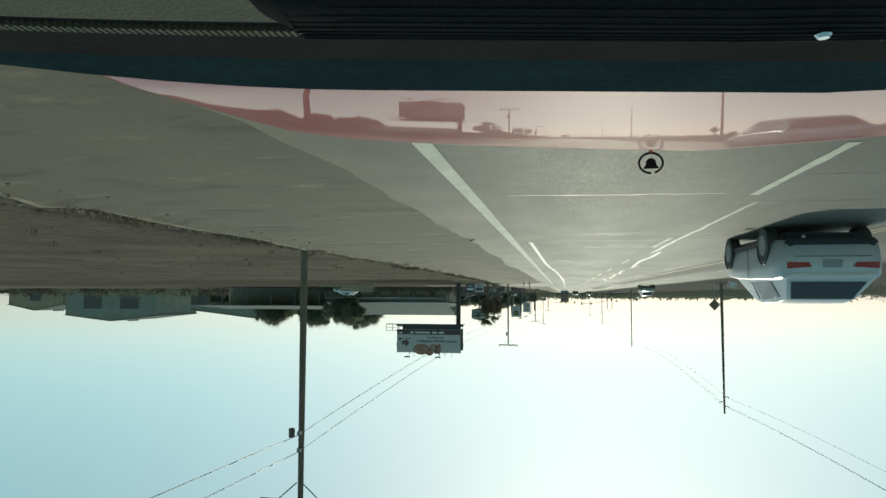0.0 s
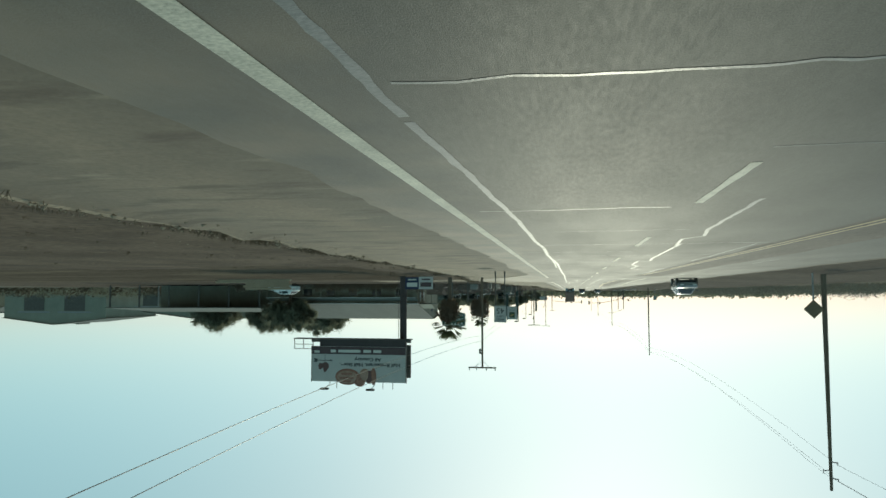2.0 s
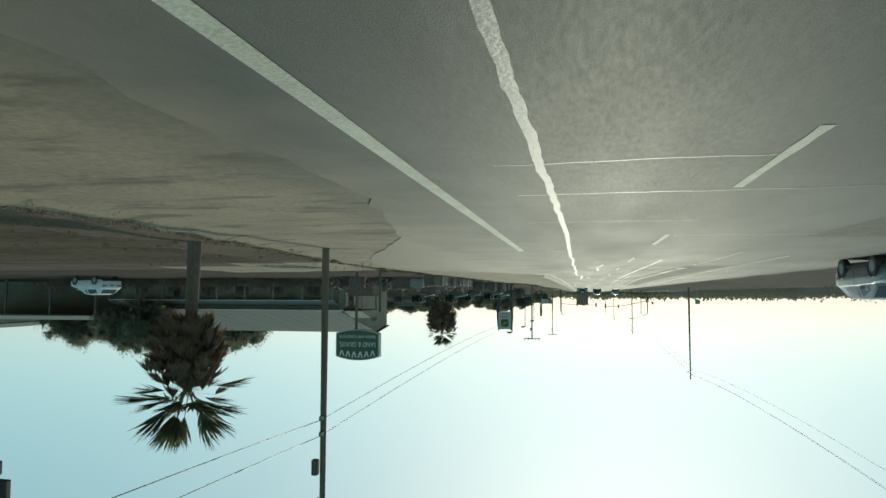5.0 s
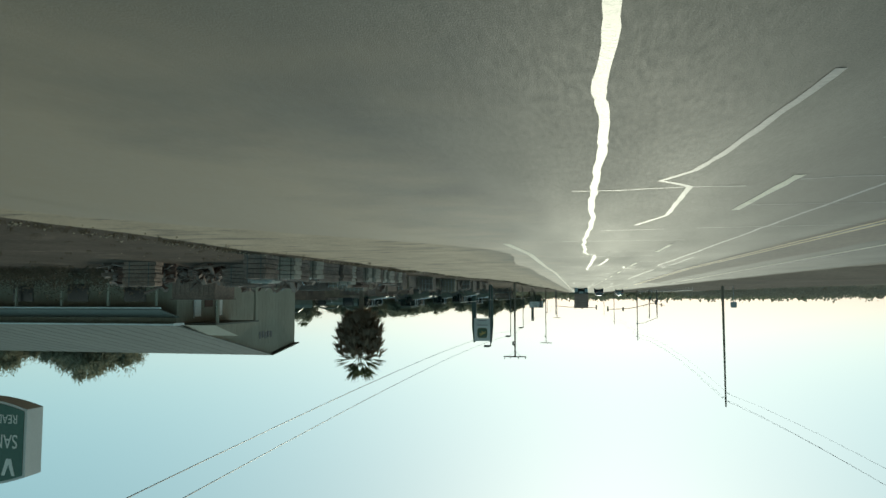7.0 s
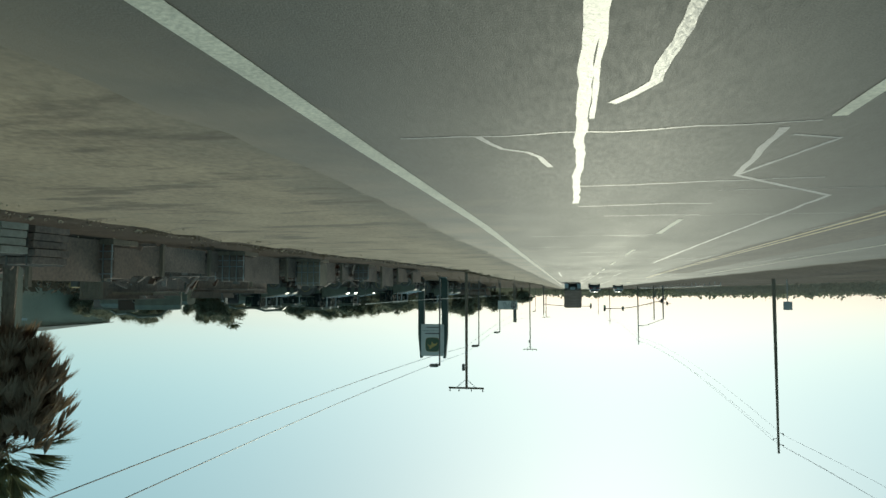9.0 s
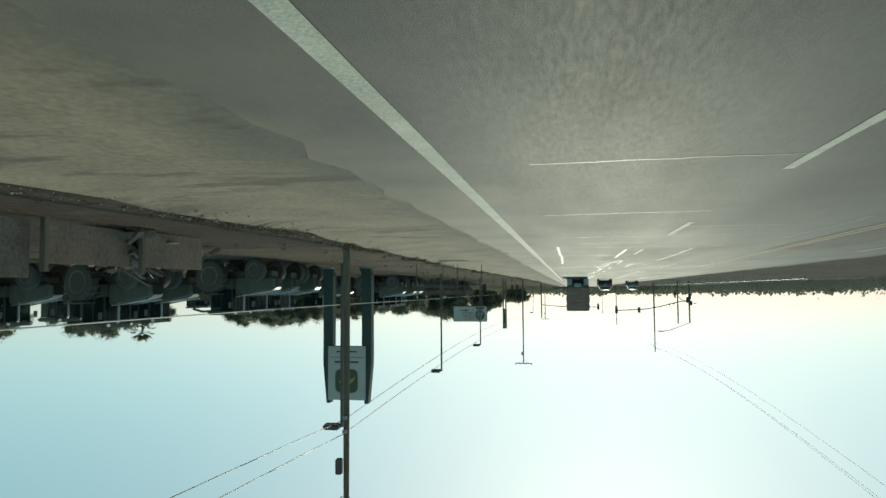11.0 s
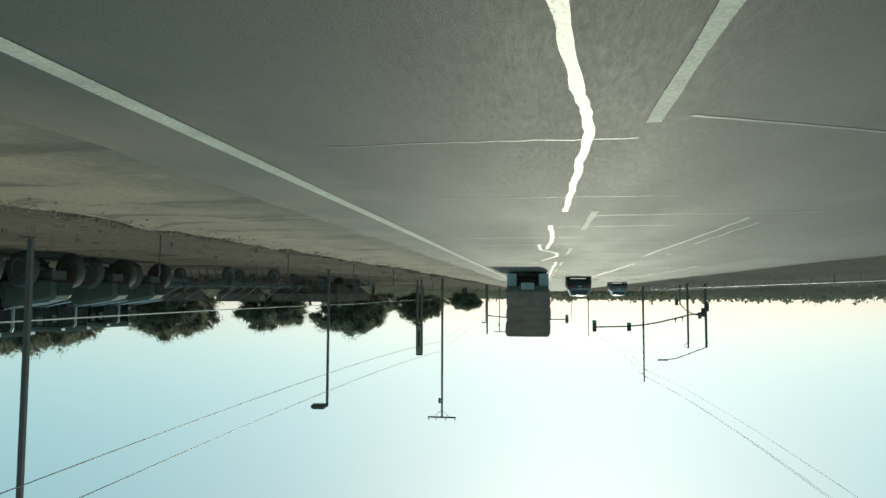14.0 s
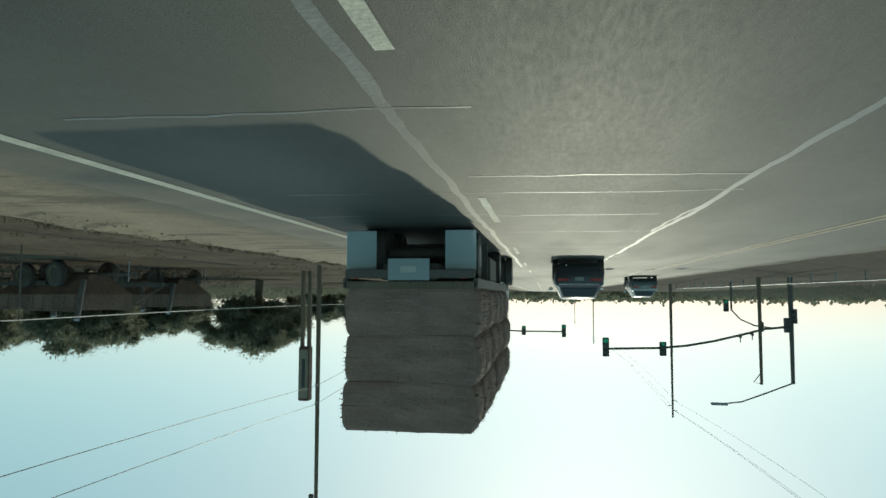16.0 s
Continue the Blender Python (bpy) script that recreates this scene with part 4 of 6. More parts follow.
# at the back of the dealer lot
grove(30, 0.08, ((39, 256, 6.8, 5.2), (24, 275, 7.6, 6.2), (38, 281, 6.4, 5.0), (54, 252, 7.5, 5.5), (46, 268, 7.0, 5.0), (31, 241, 5.8, 4.2), (43.5, 242, 7.2, 5.0), (36, 229, 6.6, 4.4), (26.5, 254, 6.0, 4.4)))
# beyond the scrap yard
grove(45, 0.08, ((70, 246, 7.5, 6.0), (58, 222, 6.0, 4.5), (72, 214, 6.2, 5.0), (84, 205, 6.5, 4.8), (92, 222, 7.0, 5.5), (104, 195, 6.5, 5.5), (52, 192, 5.0, 3.2), (59.5, 206, 6.8, 4.2), (51, 211, 6.9, 4.4), (62, 268, 7.5, 6.0)))
# farther along the road
grove(60, 0.08, ((19.5, 300, 7.0, 5.0), (40, 288, 6.5, 5.0), (30, 310, 6.0, 5.0), (24, 330, 6.5, 5.0), (14.5, 330, 5.5, 4.0), (18, 355, 6.0, 5.0)))


def scrub_line(name, label, seed, spots, leaf=0.3, n=44):
    rng = random.Random(seed)
    verts, faces = [], []
    for x, y, r, h in spots(rng):
        for _ in range(n):
            q = Vector((rng.gauss(0, 0.45), rng.gauss(0, 0.45), 0)) * r
            z = min(1.0, abs(rng.gauss(0.4, 0.26))) * h * max(0.1, 1 - 0.3 * q.length / r)
            d1 = Vector((rng.gauss(0, 1), rng.gauss(0, 1), rng.gauss(0.6, 1))).normalized()
            d2 = d1.orthogonal().normalized()
            s = rng.uniform(0.7, 1.5) * leaf
            o = Vector((x, y, z)) + q
            k = len(verts)
            verts += [o, o + d1 * s * 0.5 + d2 * s * 0.4, o + d1 * s, o + d1 * s * 0.5 - d2 * s * 0.4]
            faces.append((k, k + 1, k + 2, k + 3))
    me = bpy.data.meshes.new(name)
    me.from_pydata(verts, [], faces)
    me.materials.append(SCRUB if "brush" in name else FAR_SCRUB if name == "far_scrub" else LEAVES)
    tagged(new(name, me), label, "scrub", kind="stuff")


scrub_line("far_scrub", "low dark line of scrub and trees across the fields", 2, lambda g: [(-37 - abs(g.gauss(0, 22)) - max(0, y - 300) * 0.1, y, g.uniform(1.5, 4), g.uniform(1.3, 2.5) * (1.35 if g.random() < 0.1 else 1)) for y in [g.uniform(20, 700) for _ in range(1500)]], 0.2, 120)
scrub_line("horizon_trees", "dark ragged trees along the far end of the road", 3, lambda g: [(g.uniform(-160, 260), 480 + g.uniform(0, 160), g.uniform(3, 8), g.uniform(2.5, 5.5)) for _ in range(700)], 1.5, 46)
scrub_line("hedge_growth", "dark brush and hedges behind the yards", 4, lambda g: [(max(16, 150 - y * 0.33) + g.uniform(-8, 40), y, g.uniform(1.5, 3.5), g.uniform(1.6, 3.4)) for y in [g.uniform(150, 420) for _ in range(700)]], 0.22, 170)
scrub_line("yard_brush", "dark dry brush filling the yard before the trees", 9, lambda g: [(g.uniform(15, 44), g.uniform(228, 262), g.uniform(0.8, 1.8), g.uniform(0.5, 1.7)) for _ in range(90)], 0.07, 300)
scrub_line("shop_brush", "dry brown shrubs in front of the metal building", 12, lambda g: [(g.uniform(20, 50), g.uniform(119, 126), g.uniform(0.6, 1.3), g.uniform(0.6, 1.7)) for _ in range(150)], 0.09, 260)
scrub_line("far_brush", "dark brush behind the brown field", 6, lambda g: [(g.uniform(40, 240), 150 + g.uniform(0, 90), g.uniform(1.5, 3.5), g.uniform(1.2, 2.6)) for _ in range(500)], 0.6, 46)


# ---- buildings ----
def shop_building():
    """A long metal building whose gable end faces the road."""
    b = thing("metal_building", "long grey metal building with a low ridge and porch gable", "building", (22.5, 129, -0.05))
    prof = [(0, 0), (0, 3.05), (12, 5.7), (16.4, 5.15), (16.4, 0)]

    def gable(x0, x1):
        bm = bmesh.new()
        f = [bm.verts.new((x0, y, z)) for y, z in prof]
        g = [bm.verts.new((x1, y, z)) for y, z in prof]
        bm.faces.new(f)
        bm.faces.new(g[::-1])
        for i in range(5):
            j = (i + 1) % 5
            bm.faces.new((f[j], f[i], g[i], g[j]))
        return bm
    part("wall", gable(0, 24), METAL_WALL, b, "grey ribbed metal walls")
    for (y0, z0), (y1, z1) in (((-0.7, 2.98), (12, 5.78)), ((12, 5.78), (16.8, 5.2))):
        bm = bmesh.new()
        vs = [bm.verts.new(v) for v in ((-0.25, y0, z0), (24.3, y0, z0), (24.3, y1, z1), (-0.25, y1, z1))]
        f = bm.faces.new(vs)
        r = bmesh.ops.extrude_face_region(bm, geom=[f])
        bmesh.ops.translate(bm, verts=[v for v in r["geom"] if isinstance(v, bmesh.types.BMVert)], vec=(0, 0, 0.07))
        roof = part("roof", bm, METAL_ROOF, b, "pale ribbed metal roof")
        for k in range(20):
            x = 0.3 + k * 1.22
            part("roof_rib", rod(bmesh.new(), (x, y0, z0 + 0.08), (x, y1, z1 + 0.08), 0.009, seg=4), METAL_ROOF, roof)
    part("gutter", box(-0.3, 24.3, -0.85, -0.7, 2.98, 3.06), WHITE_PAINT, b, "white eave gutter")
    part("fascia", box(-0.32, -0.26, -0.7, 0.3, 2.95, 3.1), WHITE_PAINT, b)
    # porch with its own small gable
    porch = part("porch_roof", prism(bmesh.new(), [(-2.2, 3.0), (-2.2, 3.1), (0, 3.1), (0, 3.0)], 0.6, 5.8), METAL_ROOF, b)
    bm = bmesh.new()
    v = [bm.verts.new(c) for c in ((-2.2, 0.4, 3.1), (-2.2, 3.1, 3.85), (-2.2, 6.0, 3.1), (0, 0.4, 3.1), (0, 3.1, 3.85), (0, 6.0, 3.1))]
    for f in ((0, 1, 2), (5, 4, 3), (0, 3, 4, 1), (1, 4, 5, 2), (2, 5, 3, 0)):
        bm.faces.new([v[i] for i in f])
    part("porch_gable", bm, METAL_WALL, porch)
    for y in (0.8, 5.4):
        part("porch_post", box(-2.15, -2.0, y, y + 0.15, 0, 3.0, 0.01), METAL_WALL, porch)
    for y in (1.7, 4.2):
        w = part("window", box(-0.06, -0.01, y, y + 0.75, 1.1, 2.7), DARK_GLASS, b, "tall window with a white blind")
        part("blind", box(-0.09, -0.065, y + 0.06, y + 0.69, 1.3, 2.66), WHITE_PAINT, w)
        part("frame", box(-0.08, -0.062, y - 0.06, y - 0.0, 1.05, 2.75), WHITE_PAINT, w)
    d = part("door", box(-0.05, -0.01, 2.9, 3.8, 0.05, 2.1), BRICK_RED, b)
    part("handle", rod(bmesh.new(), (-0.09, 3.0, 1.05), (-0.05, 3.0, 1.05), 0.03, seg=8), STEEL, d)
    for y, z in ((10.2, 4.25), (10.65, 4.2), (11.1, 4.3), (11.5, 4.22), (11.95, 4.25)):
        part("lettering_bar", box(-0.03, -0.012, y, y + 0.3, z - 0.22, z + 0.26), INK, b, "dark unreadable lettering on the wall")
    ver = part("veranda_beam", box(-0.2, 24.2, -1.9, -1.75, 2.03, 2.1, 0.01), WHITE_PAINT, b, "white veranda beam")
    for k in range(9):
        part("veranda_post", box(0.0 + k * 3.0, 0.1 + k * 3.0, -1.88, -1.77, 0, 1.98), METAL_WALL, ver)
    bm = bmesh.new()
    f = bm.faces.new([bm.verts.new(v) for v in ((-0.2, -1.9, 2.11), (24.2, -1.9, 2.11), (24.2, -0.05, 2.6), (-0.2, -0.05, 2.6))])
    r = bmesh.ops.extrude_face_region(bm, geom=[f])
    bmesh.ops.translate(bm, verts=[v for v in r["geom"] if isinstance(v, bmesh.types.BMVert)], vec=(0, 0, 0.06))
    part("veranda_roof", bm, METAL_ROOF, ver)
    for k in range(6):
        x = 2.0 + k * 3.8
        w = part("shop_window", box(x, x + 1.4, -0.05, -0.01, 0.7, 1.75), DARK_GLASS, b)
        part("frame", box(x - 0.06, x + 1.46, -0.03, -0.005, 0.63, 0.7), METAL_WALL, w)
    for k in range(30):
        y = 0.4 + k * 0.54
        zt = 3.05 + min(y, 12) * 0.2208 if y <= 12 else 5.7 - (y - 12) * 0.125
        part("wall_rib", box(-0.006, -0.002, y, y + 0.05, 0, zt - 0.02), METAL_WALL, b)


shop_building()


def shed(x, y, w, d, eave, ridge, wall, label, turn=0.0, doors=2):
    s = thing("farm_shed", label, "shed", (x, y, -0.05), turn=turn)
    bm = prism(bmesh.new(), [(-w / 2, 0), (-w / 2, eave), (0, ridge), (w / 2, eave), (w / 2, 0)], 0, d)
    part("wall", bm, wall, s)
    for k in (-1, 1):
        bm = bmesh.new()
        f = bm.faces.new([bm.verts.new(v) for v in ((k * (w / 2 + 0.5), -0.4, eave - 0.08), (0, -0.4, ridge + 0.08), (0, d + 0.4, ridge + 0.08), (k * (w / 2 + 0.5), d + 0.4, eave - 0.08))])
        r = bmesh.ops.extrude_face_region(bm, geom=[f])
        bmesh.ops.translate(bm, verts=[v for v in r["geom"] if isinstance(v, bmesh.types.BMVert)], vec=(0, 0, 0.1))
        part("roof", bm, METAL_ROOF, s)
    for k in range(doors):
        cx = (k - (doors - 1) / 2) * w * 0.4
        dd = part("door", box(cx - w * 0.1, cx + w * 0.1, -0.12, -0.01, 0, eave * 0.75), DARK_STEEL, s, "dark sliding door")
        part("door_rail", box(cx - w * 0.16, cx + w * 0.16, -0.2, -0.125, eave * 0.77, eave * 0.82), STEEL, dd)
    part("vent", box(-0.5, 0.5, d * 0.4, d * 0.6, ridge, ridge + 0.5), METAL_ROOF, s)


shed(148, 200, 34, 24, 8.6, 10.4, GREEN_SHED, "large pale green metal shed beyond the brown field", 0, 2)
shed(97, 200, 44, 20, 6.6, 9.0, GREEN_SHED, "wide pale green sheet metal farm shed", 0, 3)
shed(190, 215, 26, 20, 5.5, 7.5, TAN_WALL, "far tan farm building with a metal roof", 8, 1)


def lean_to():
    s = thing("lean_to", "open lean-to with a pale metal roof beside the building", "shelter", (47.0, 126.0, -0.05))
    bm = bmesh.new()
    f = bm.faces.new([bm.verts.new(v) for v in ((0, 0, 3.6), (26, -2, 3.6), (26, 12, 4.6), (0, 14, 4.6))])
    r = bmesh.ops.extrude_face_region(bm, geom=[f])
    bmesh.ops.translate(bm, verts=[v for v in r["geom"] if isinstance(v, bmesh.types.BMVert)], vec=(0, 0, 0.12))
    part("roof", bm, METAL_ROOF, s)
    for k in range(6):
        part("post", box(0.3 + k * 5, 0.5 + k * 5, 0.2 - k * 0.38, 0.4 - k * 0.38, 0, 3.6), DARK_STEEL, s)
        part("back_post", box(0.3 + k * 5, 0.5 + k * 5, 13.2 - k * 0.38, 13.4 - k * 0.38, 0, 4.5), STEEL, s)
    part("back_wall", box(0.6, 25, 11.6, 11.7, 0, 4.4), GREEN_SHED, s)


lean_to()


def low_wall():
    s = thing("low_wall", "low tan block wall with a stepped end across the brown lot", "wall", (25.1, 87.1, -0.05))
    for r in range(5):
        for k in range(11 if r > 1 else 18):
            x = k * 0.42 + (0.2 if r % 2 else 0)
            part("block", box(x, x + 0.405, 0, 0.2, r * 0.21, r * 0.21 + 0.2, 0.008), TAN_WALL, s)


low_wall()


# ---- roadside business signs ----
def gravel_sign():
    s = thing("pole_sign", "dark green bulging concrete yard sign with white lettering", "shop sign", (12.98, 107.05, -0.17))
    part("pole", rod(bmesh.new(), (0.15, 0.0, 0), (0.15, 0.0, 3.9), 0.085, 0.085, 14), DARK_STEEL, s)
    outline = []
    for k in range(25):
        t = -1 + 2 * k / 24
        outline.append((t * 1.4, 3.95 - 0.22 * (1 - t * t)))
    for k in range(25):
        t = 1 - 2 * k / 24
        outline.append((t * 1.4, 5.38 + 0.24 * (1 - t * t)))
    part("cabinet", prism(bmesh.new(), outline, -0.22, 0.22), SIGN_WHITE, s, "white rimmed sign cabinet")
    inner = [(x * 0.955, 4.67 + (z - 4.67) * 0.95) for x, z in outline]
    f = part("face", prism(bmesh.new(), inner, -0.235, -0.222), DARK_GREEN, s, "dark green face")
    words("sign_line", "SAND & GRAVEL", 0, -0.24, 4.62, 0.42, CREAM_INK, f, 2.4)
    words("sign_line", "READY-MIX CONCRETE", 0, -0.24, 4.15, 0.27, CREAM_INK, f, 2.35)
    for k in range(6):
        t = -0.8 + k * 0.32
        z0, z1, x = 4.95 + 0.14 * (1 - t * t), 5.30 + 0.16 * (1 - t * t), t * 1.25
        part("name_shape", prism(bmesh.new(), [(x - 0.17, z1), (x - 0.06, z0), (x + 0.06, z0), (x + 0.17, z1), (x + 0.09, z1), (x, z0 + 0.12), (x - 0.09, z1)], -0.245, -0.237), CREAM_INK, f)
    p = thing("short_pole", "short grey steel pole beside the yard entrance", "pole", (10.95, 104.9, -0.05))
    part("pole", rod(bmesh.new(), (0, 0, 0), (0, 0, 2.4), 0.075, 0.075, 12), DARK_STEEL, p)
    part("cap", rod(bmesh.new(), (0, 0, 2.4), (0, 0, 2.46), 0.08, 0.05, 12), DARK_STEEL, p)


gravel_sign()


def dealer_sign():
    s = thing("pylon_sign", "tall green twin post pylon sign with a white panel", "shop sign", (12.4, 183.4, -0.05))
    for k in (-1, 1):
        foot = [(k * 1.42 + 0.22, 0), (k * 0.86 + 0.2, 0), (k * 0.86 + 0.06, 0.32), (k * 0.86, 0.5)]
        outer = [(k * 1.42, 0.5), (k * 1.42 + 0.06, 0.3)]
        rim = foot + [(k * 0.86, 4.4), (k * 1.02, 7.7), (k * 1.22, 7.7), (k * 1.42, 5.5)] + outer
        part("post", prism(bmesh.new(), rim, -0.25, 0.25), PYLON_GREEN, s, "dark green tapering post")
        part("footing", box(k * 1.14 - 0.4 + 0.2, k * 1.14 + 0.4 + 0.2, -0.36, 0.36, 0.0, 0.1, 0.02), CONCRETE, s, "low concrete footing")
    p = part("panel", box(-1.1, 1.1, -0.36, 0.1, 4.5, 7.5, 0.02), SIGN_WHITE, s, "white panel")
    badge = [(0.68 * math.copysign(abs(math.cos(a)) ** 0.45, math.cos(a)), 6.43 + 0.68 * math.copysign(abs(math.sin(a)) ** 0.45, math.sin(a))) for a in (k * math.tau / 36 for k in range(36))]
    part("logo_rim", prism(bmesh.new(), badge, -0.376, -0.364), DULL_YELLOW, p)
    logo = part("logo_field", prism(bmesh.new(), [(x * 0.94, 6.43 + (z - 6.43) * 0.94) for x, z in badge], -0.388, -0.378), LEAF_GREEN, p, "green rounded badge")
    leap = [(-0.48, 6.2), (-0.3, 6.33), (-0.12, 6.36), (0.02, 6.18), (0.1, 6.2), (0.06, 6.42), (0.22, 6.52), (0.4, 6.42), (0.44, 6.5), (0.26, 6.66), (0.3, 6.8), (0.18, 6.84), (0.08, 6.7), (-0.2, 6.58), (-0.34, 6.5), (-0.5, 6.3)]
    part("logo_shape", prism(bmesh.new(), leap, -0.396, -0.39), YELLOW, logo)
    part("name_bar", box(-0.72, 0.72, -0.372, -0.364, 5.33, 5.43), PLUM, p)
    part("name_bar", box(-0.6, 0.6, -0.372, -0.364, 4.76, 4.84), PLUM, p)
    part("name_line", box(-0.98, 0.98, -0.372, -0.364, 5.1, 5.13), INK, p)


dealer_sign()


def office_sign():
    s = thing("direction_sign", "white direction sign with an arrow on two posts", "road sign", (5.13, 181.7, -0.05))
    for x in (-0.62, 0.66):
        part("post", box(x - 0.018, x + 0.018, 0.0, 0.036, 0, 2.98), DARK_STEEL, s)
    p = part("plate", box(-0.9, 0.9, -0.035, -0.004, 2.22, 3.03, 0.02), DARK_STEEL, s, "dark rimmed sign plate")
    part("sheet", box(-0.875, 0.875, -0.042, -0.037, 2.245, 3.005), SIGN_WHITE, p)
    part("divider", box(-0.18, -0.165, -0.05, -0.044, 2.33, 2.93), INK, p)
    for k, w in enumerate(("Motor", "Vehicle", "Division")):
        words("sign_line", w, 0.1 + 0.03 * k, -0.045, 2.87 - k * 0.14, 0.16, INK, p)
    part("arrow_shaft", box(0.22, 0.52, -0.05, -0.044, 2.42, 2.46), BLACK, p)
    part("arrow_head", prism(bmesh.new(), [(0.1, 2.44), (0.24, 2.50), (0.24, 2.38)], -0.05, -0.044), BLACK, p)
    part("emblem_bar", box(-0.74, -0.3, -0.05, -0.044, 2.29, 2.38), INK, p)
    disc = [(-0.52 + 0.25 * math.cos(k * math.tau / 28), 2.68 + 0.27 * math.sin(k * math.tau / 28)) for k in range(28)]
    part("emblem_disc", prism(bmesh.new(), disc, -0.05, -0.044), PLUM, p, "dark round emblem")
    for dx, w in ((-0.1, 0.035), (0.03, 0.03), (0.14, 0.022)):
        curve = [(-0.52 + dx + 0.12 * (k / 10) ** 2 - 0.05, 2.47 + 0.42 * k / 10) for k in range(11)]
        part("emblem_stripe", prism(bmesh.new(), curve + [(x + w, z) for x, z in curve[::-1]], -0.056, -0.052), SIGN_WHITE, p)
    part("emblem_stripe", prism(bmesh.new(), [(-0.74, 2.6), (-0.3, 2.64), (-0.3, 2.67), (-0.74, 2.63)], -0.058, -0.054), SIGN_WHITE, p)


office_sign()


def lot_lamp(x, y, h, label):
    s = thing("lot_lamp", label, "street lamp", (x, y, -0.05), "lot lamps")
    part("base", rod(bmesh.new(), (0, 0, 0), (0, 0, 0.12), 0.16, 0.15, 14), WOOD_POLE, s)
    part("pole", box(-0.06, 0.06, -0.06, 0.06, 0.12, h, 0.01), DARK_STEEL, s)
    part("arm", box(0.0, 0.3, -0.04, 0.04, h - 0.16, h - 0.06), DARK_STEEL, s)
    hd = part("head", box(0.1, 0.85, -0.28, 0.28, h - 0.12, h + 0.12, 0.06), DARK_STEEL, s, "dark box lamp head")
    part("lens", box(0.16, 0.79, -0.22, 0.22, h - 0.14, h - 0.125), SIGN_WHITE, hd)


lot_lamp(10.5, 176.9, 7.7, "dark box headed lamp behind the pylon sign")
lot_lamp(10.3, 200.2, 7.9, "dark box headed lamp on a square pole")
lot_lamp(10.05, 221.9, 7.6, "dark box headed lamp before the trees")
lot_lamp(10.2, 330.0, 7.6, "distant dark box headed lamp")


def tall_marker():
    s = thing("tall_sign", "narrow tall sign cabinet on two brown posts", "shop sign", (10.1, 250.3, -0.05))
    for x in (-0.2, 0.2):
        part("post", box(x - 0.09, x + 0.09, -0.12, 0.12, 0, 4.4, 0.01), WOOD_POLE, s)
    c = part("cabinet", box(-0.3, 0.3, -0.3, 0.3, 4.35, 7.35, 0.03), BRICK_RED, s, "brown sign cabinet")
    part("face", box(-0.25, 0.25, -0.32, -0.305, 4.5, 7.2), METAL_WALL, c, "pale grey face")
    part("lettering_bar", box(-0.1, 0.1, -0.335, -0.325, 5.0, 6.6), INK, c)


tall_marker()


# ---- farm machines and yard goods ----
def wheel(parent, x, y, r, w, rim, name="wheel"):
    def lathe(profile):
        return loft(bmesh.new(), [[(x + dx, y + q * math.cos(i * math.tau / 24), r + q * math.sin(i * math.tau / 24)) for i in range(24)] for dx, q in profile])

    half = [(-w * 0.46, r * 0.57), (-w * 0.5, r * 0.72), (-w * 0.47, r * 0.9), (-w * 0.36, r * 0.985), (0, r)]
    k = part(name, lathe(half + [(-dx, q) for dx, q in half[-2::-1]]), RUBBER, parent)
    dish = [(-w * 0.2, r * 0.05), (-w * 0.2, r * 0.42), (-w * 0.46, r * 0.53), (-w * 0.49, r * 0.58)]
    part("rim", lathe(dish + [(-dx, q) for dx, q in dish[::-1]]), rim, k)
    part("hub", rod(bmesh.new(), (x - w / 2 + 0.02, y, r), (x + w / 2 - 0.02, y, r), r * 0.17, r * 0.2, 10), rim, k)
    if r > 0.6:
        for i in range(18):
            a = i * math.tau / 18
            bm = box(-w / 2, w / 2, -0.035, 0.035, r - 0.01, r + 0.05)
            bmesh.ops.rotate(bm, verts=bm.verts, cent=(0, 0, 0), matrix=Matrix.Rotation(a, 3, "X"))
            bmesh.ops.translate(bm, verts=bm.verts, vec=(x, y, r))
            part("lug", bm, RUBBER, k)


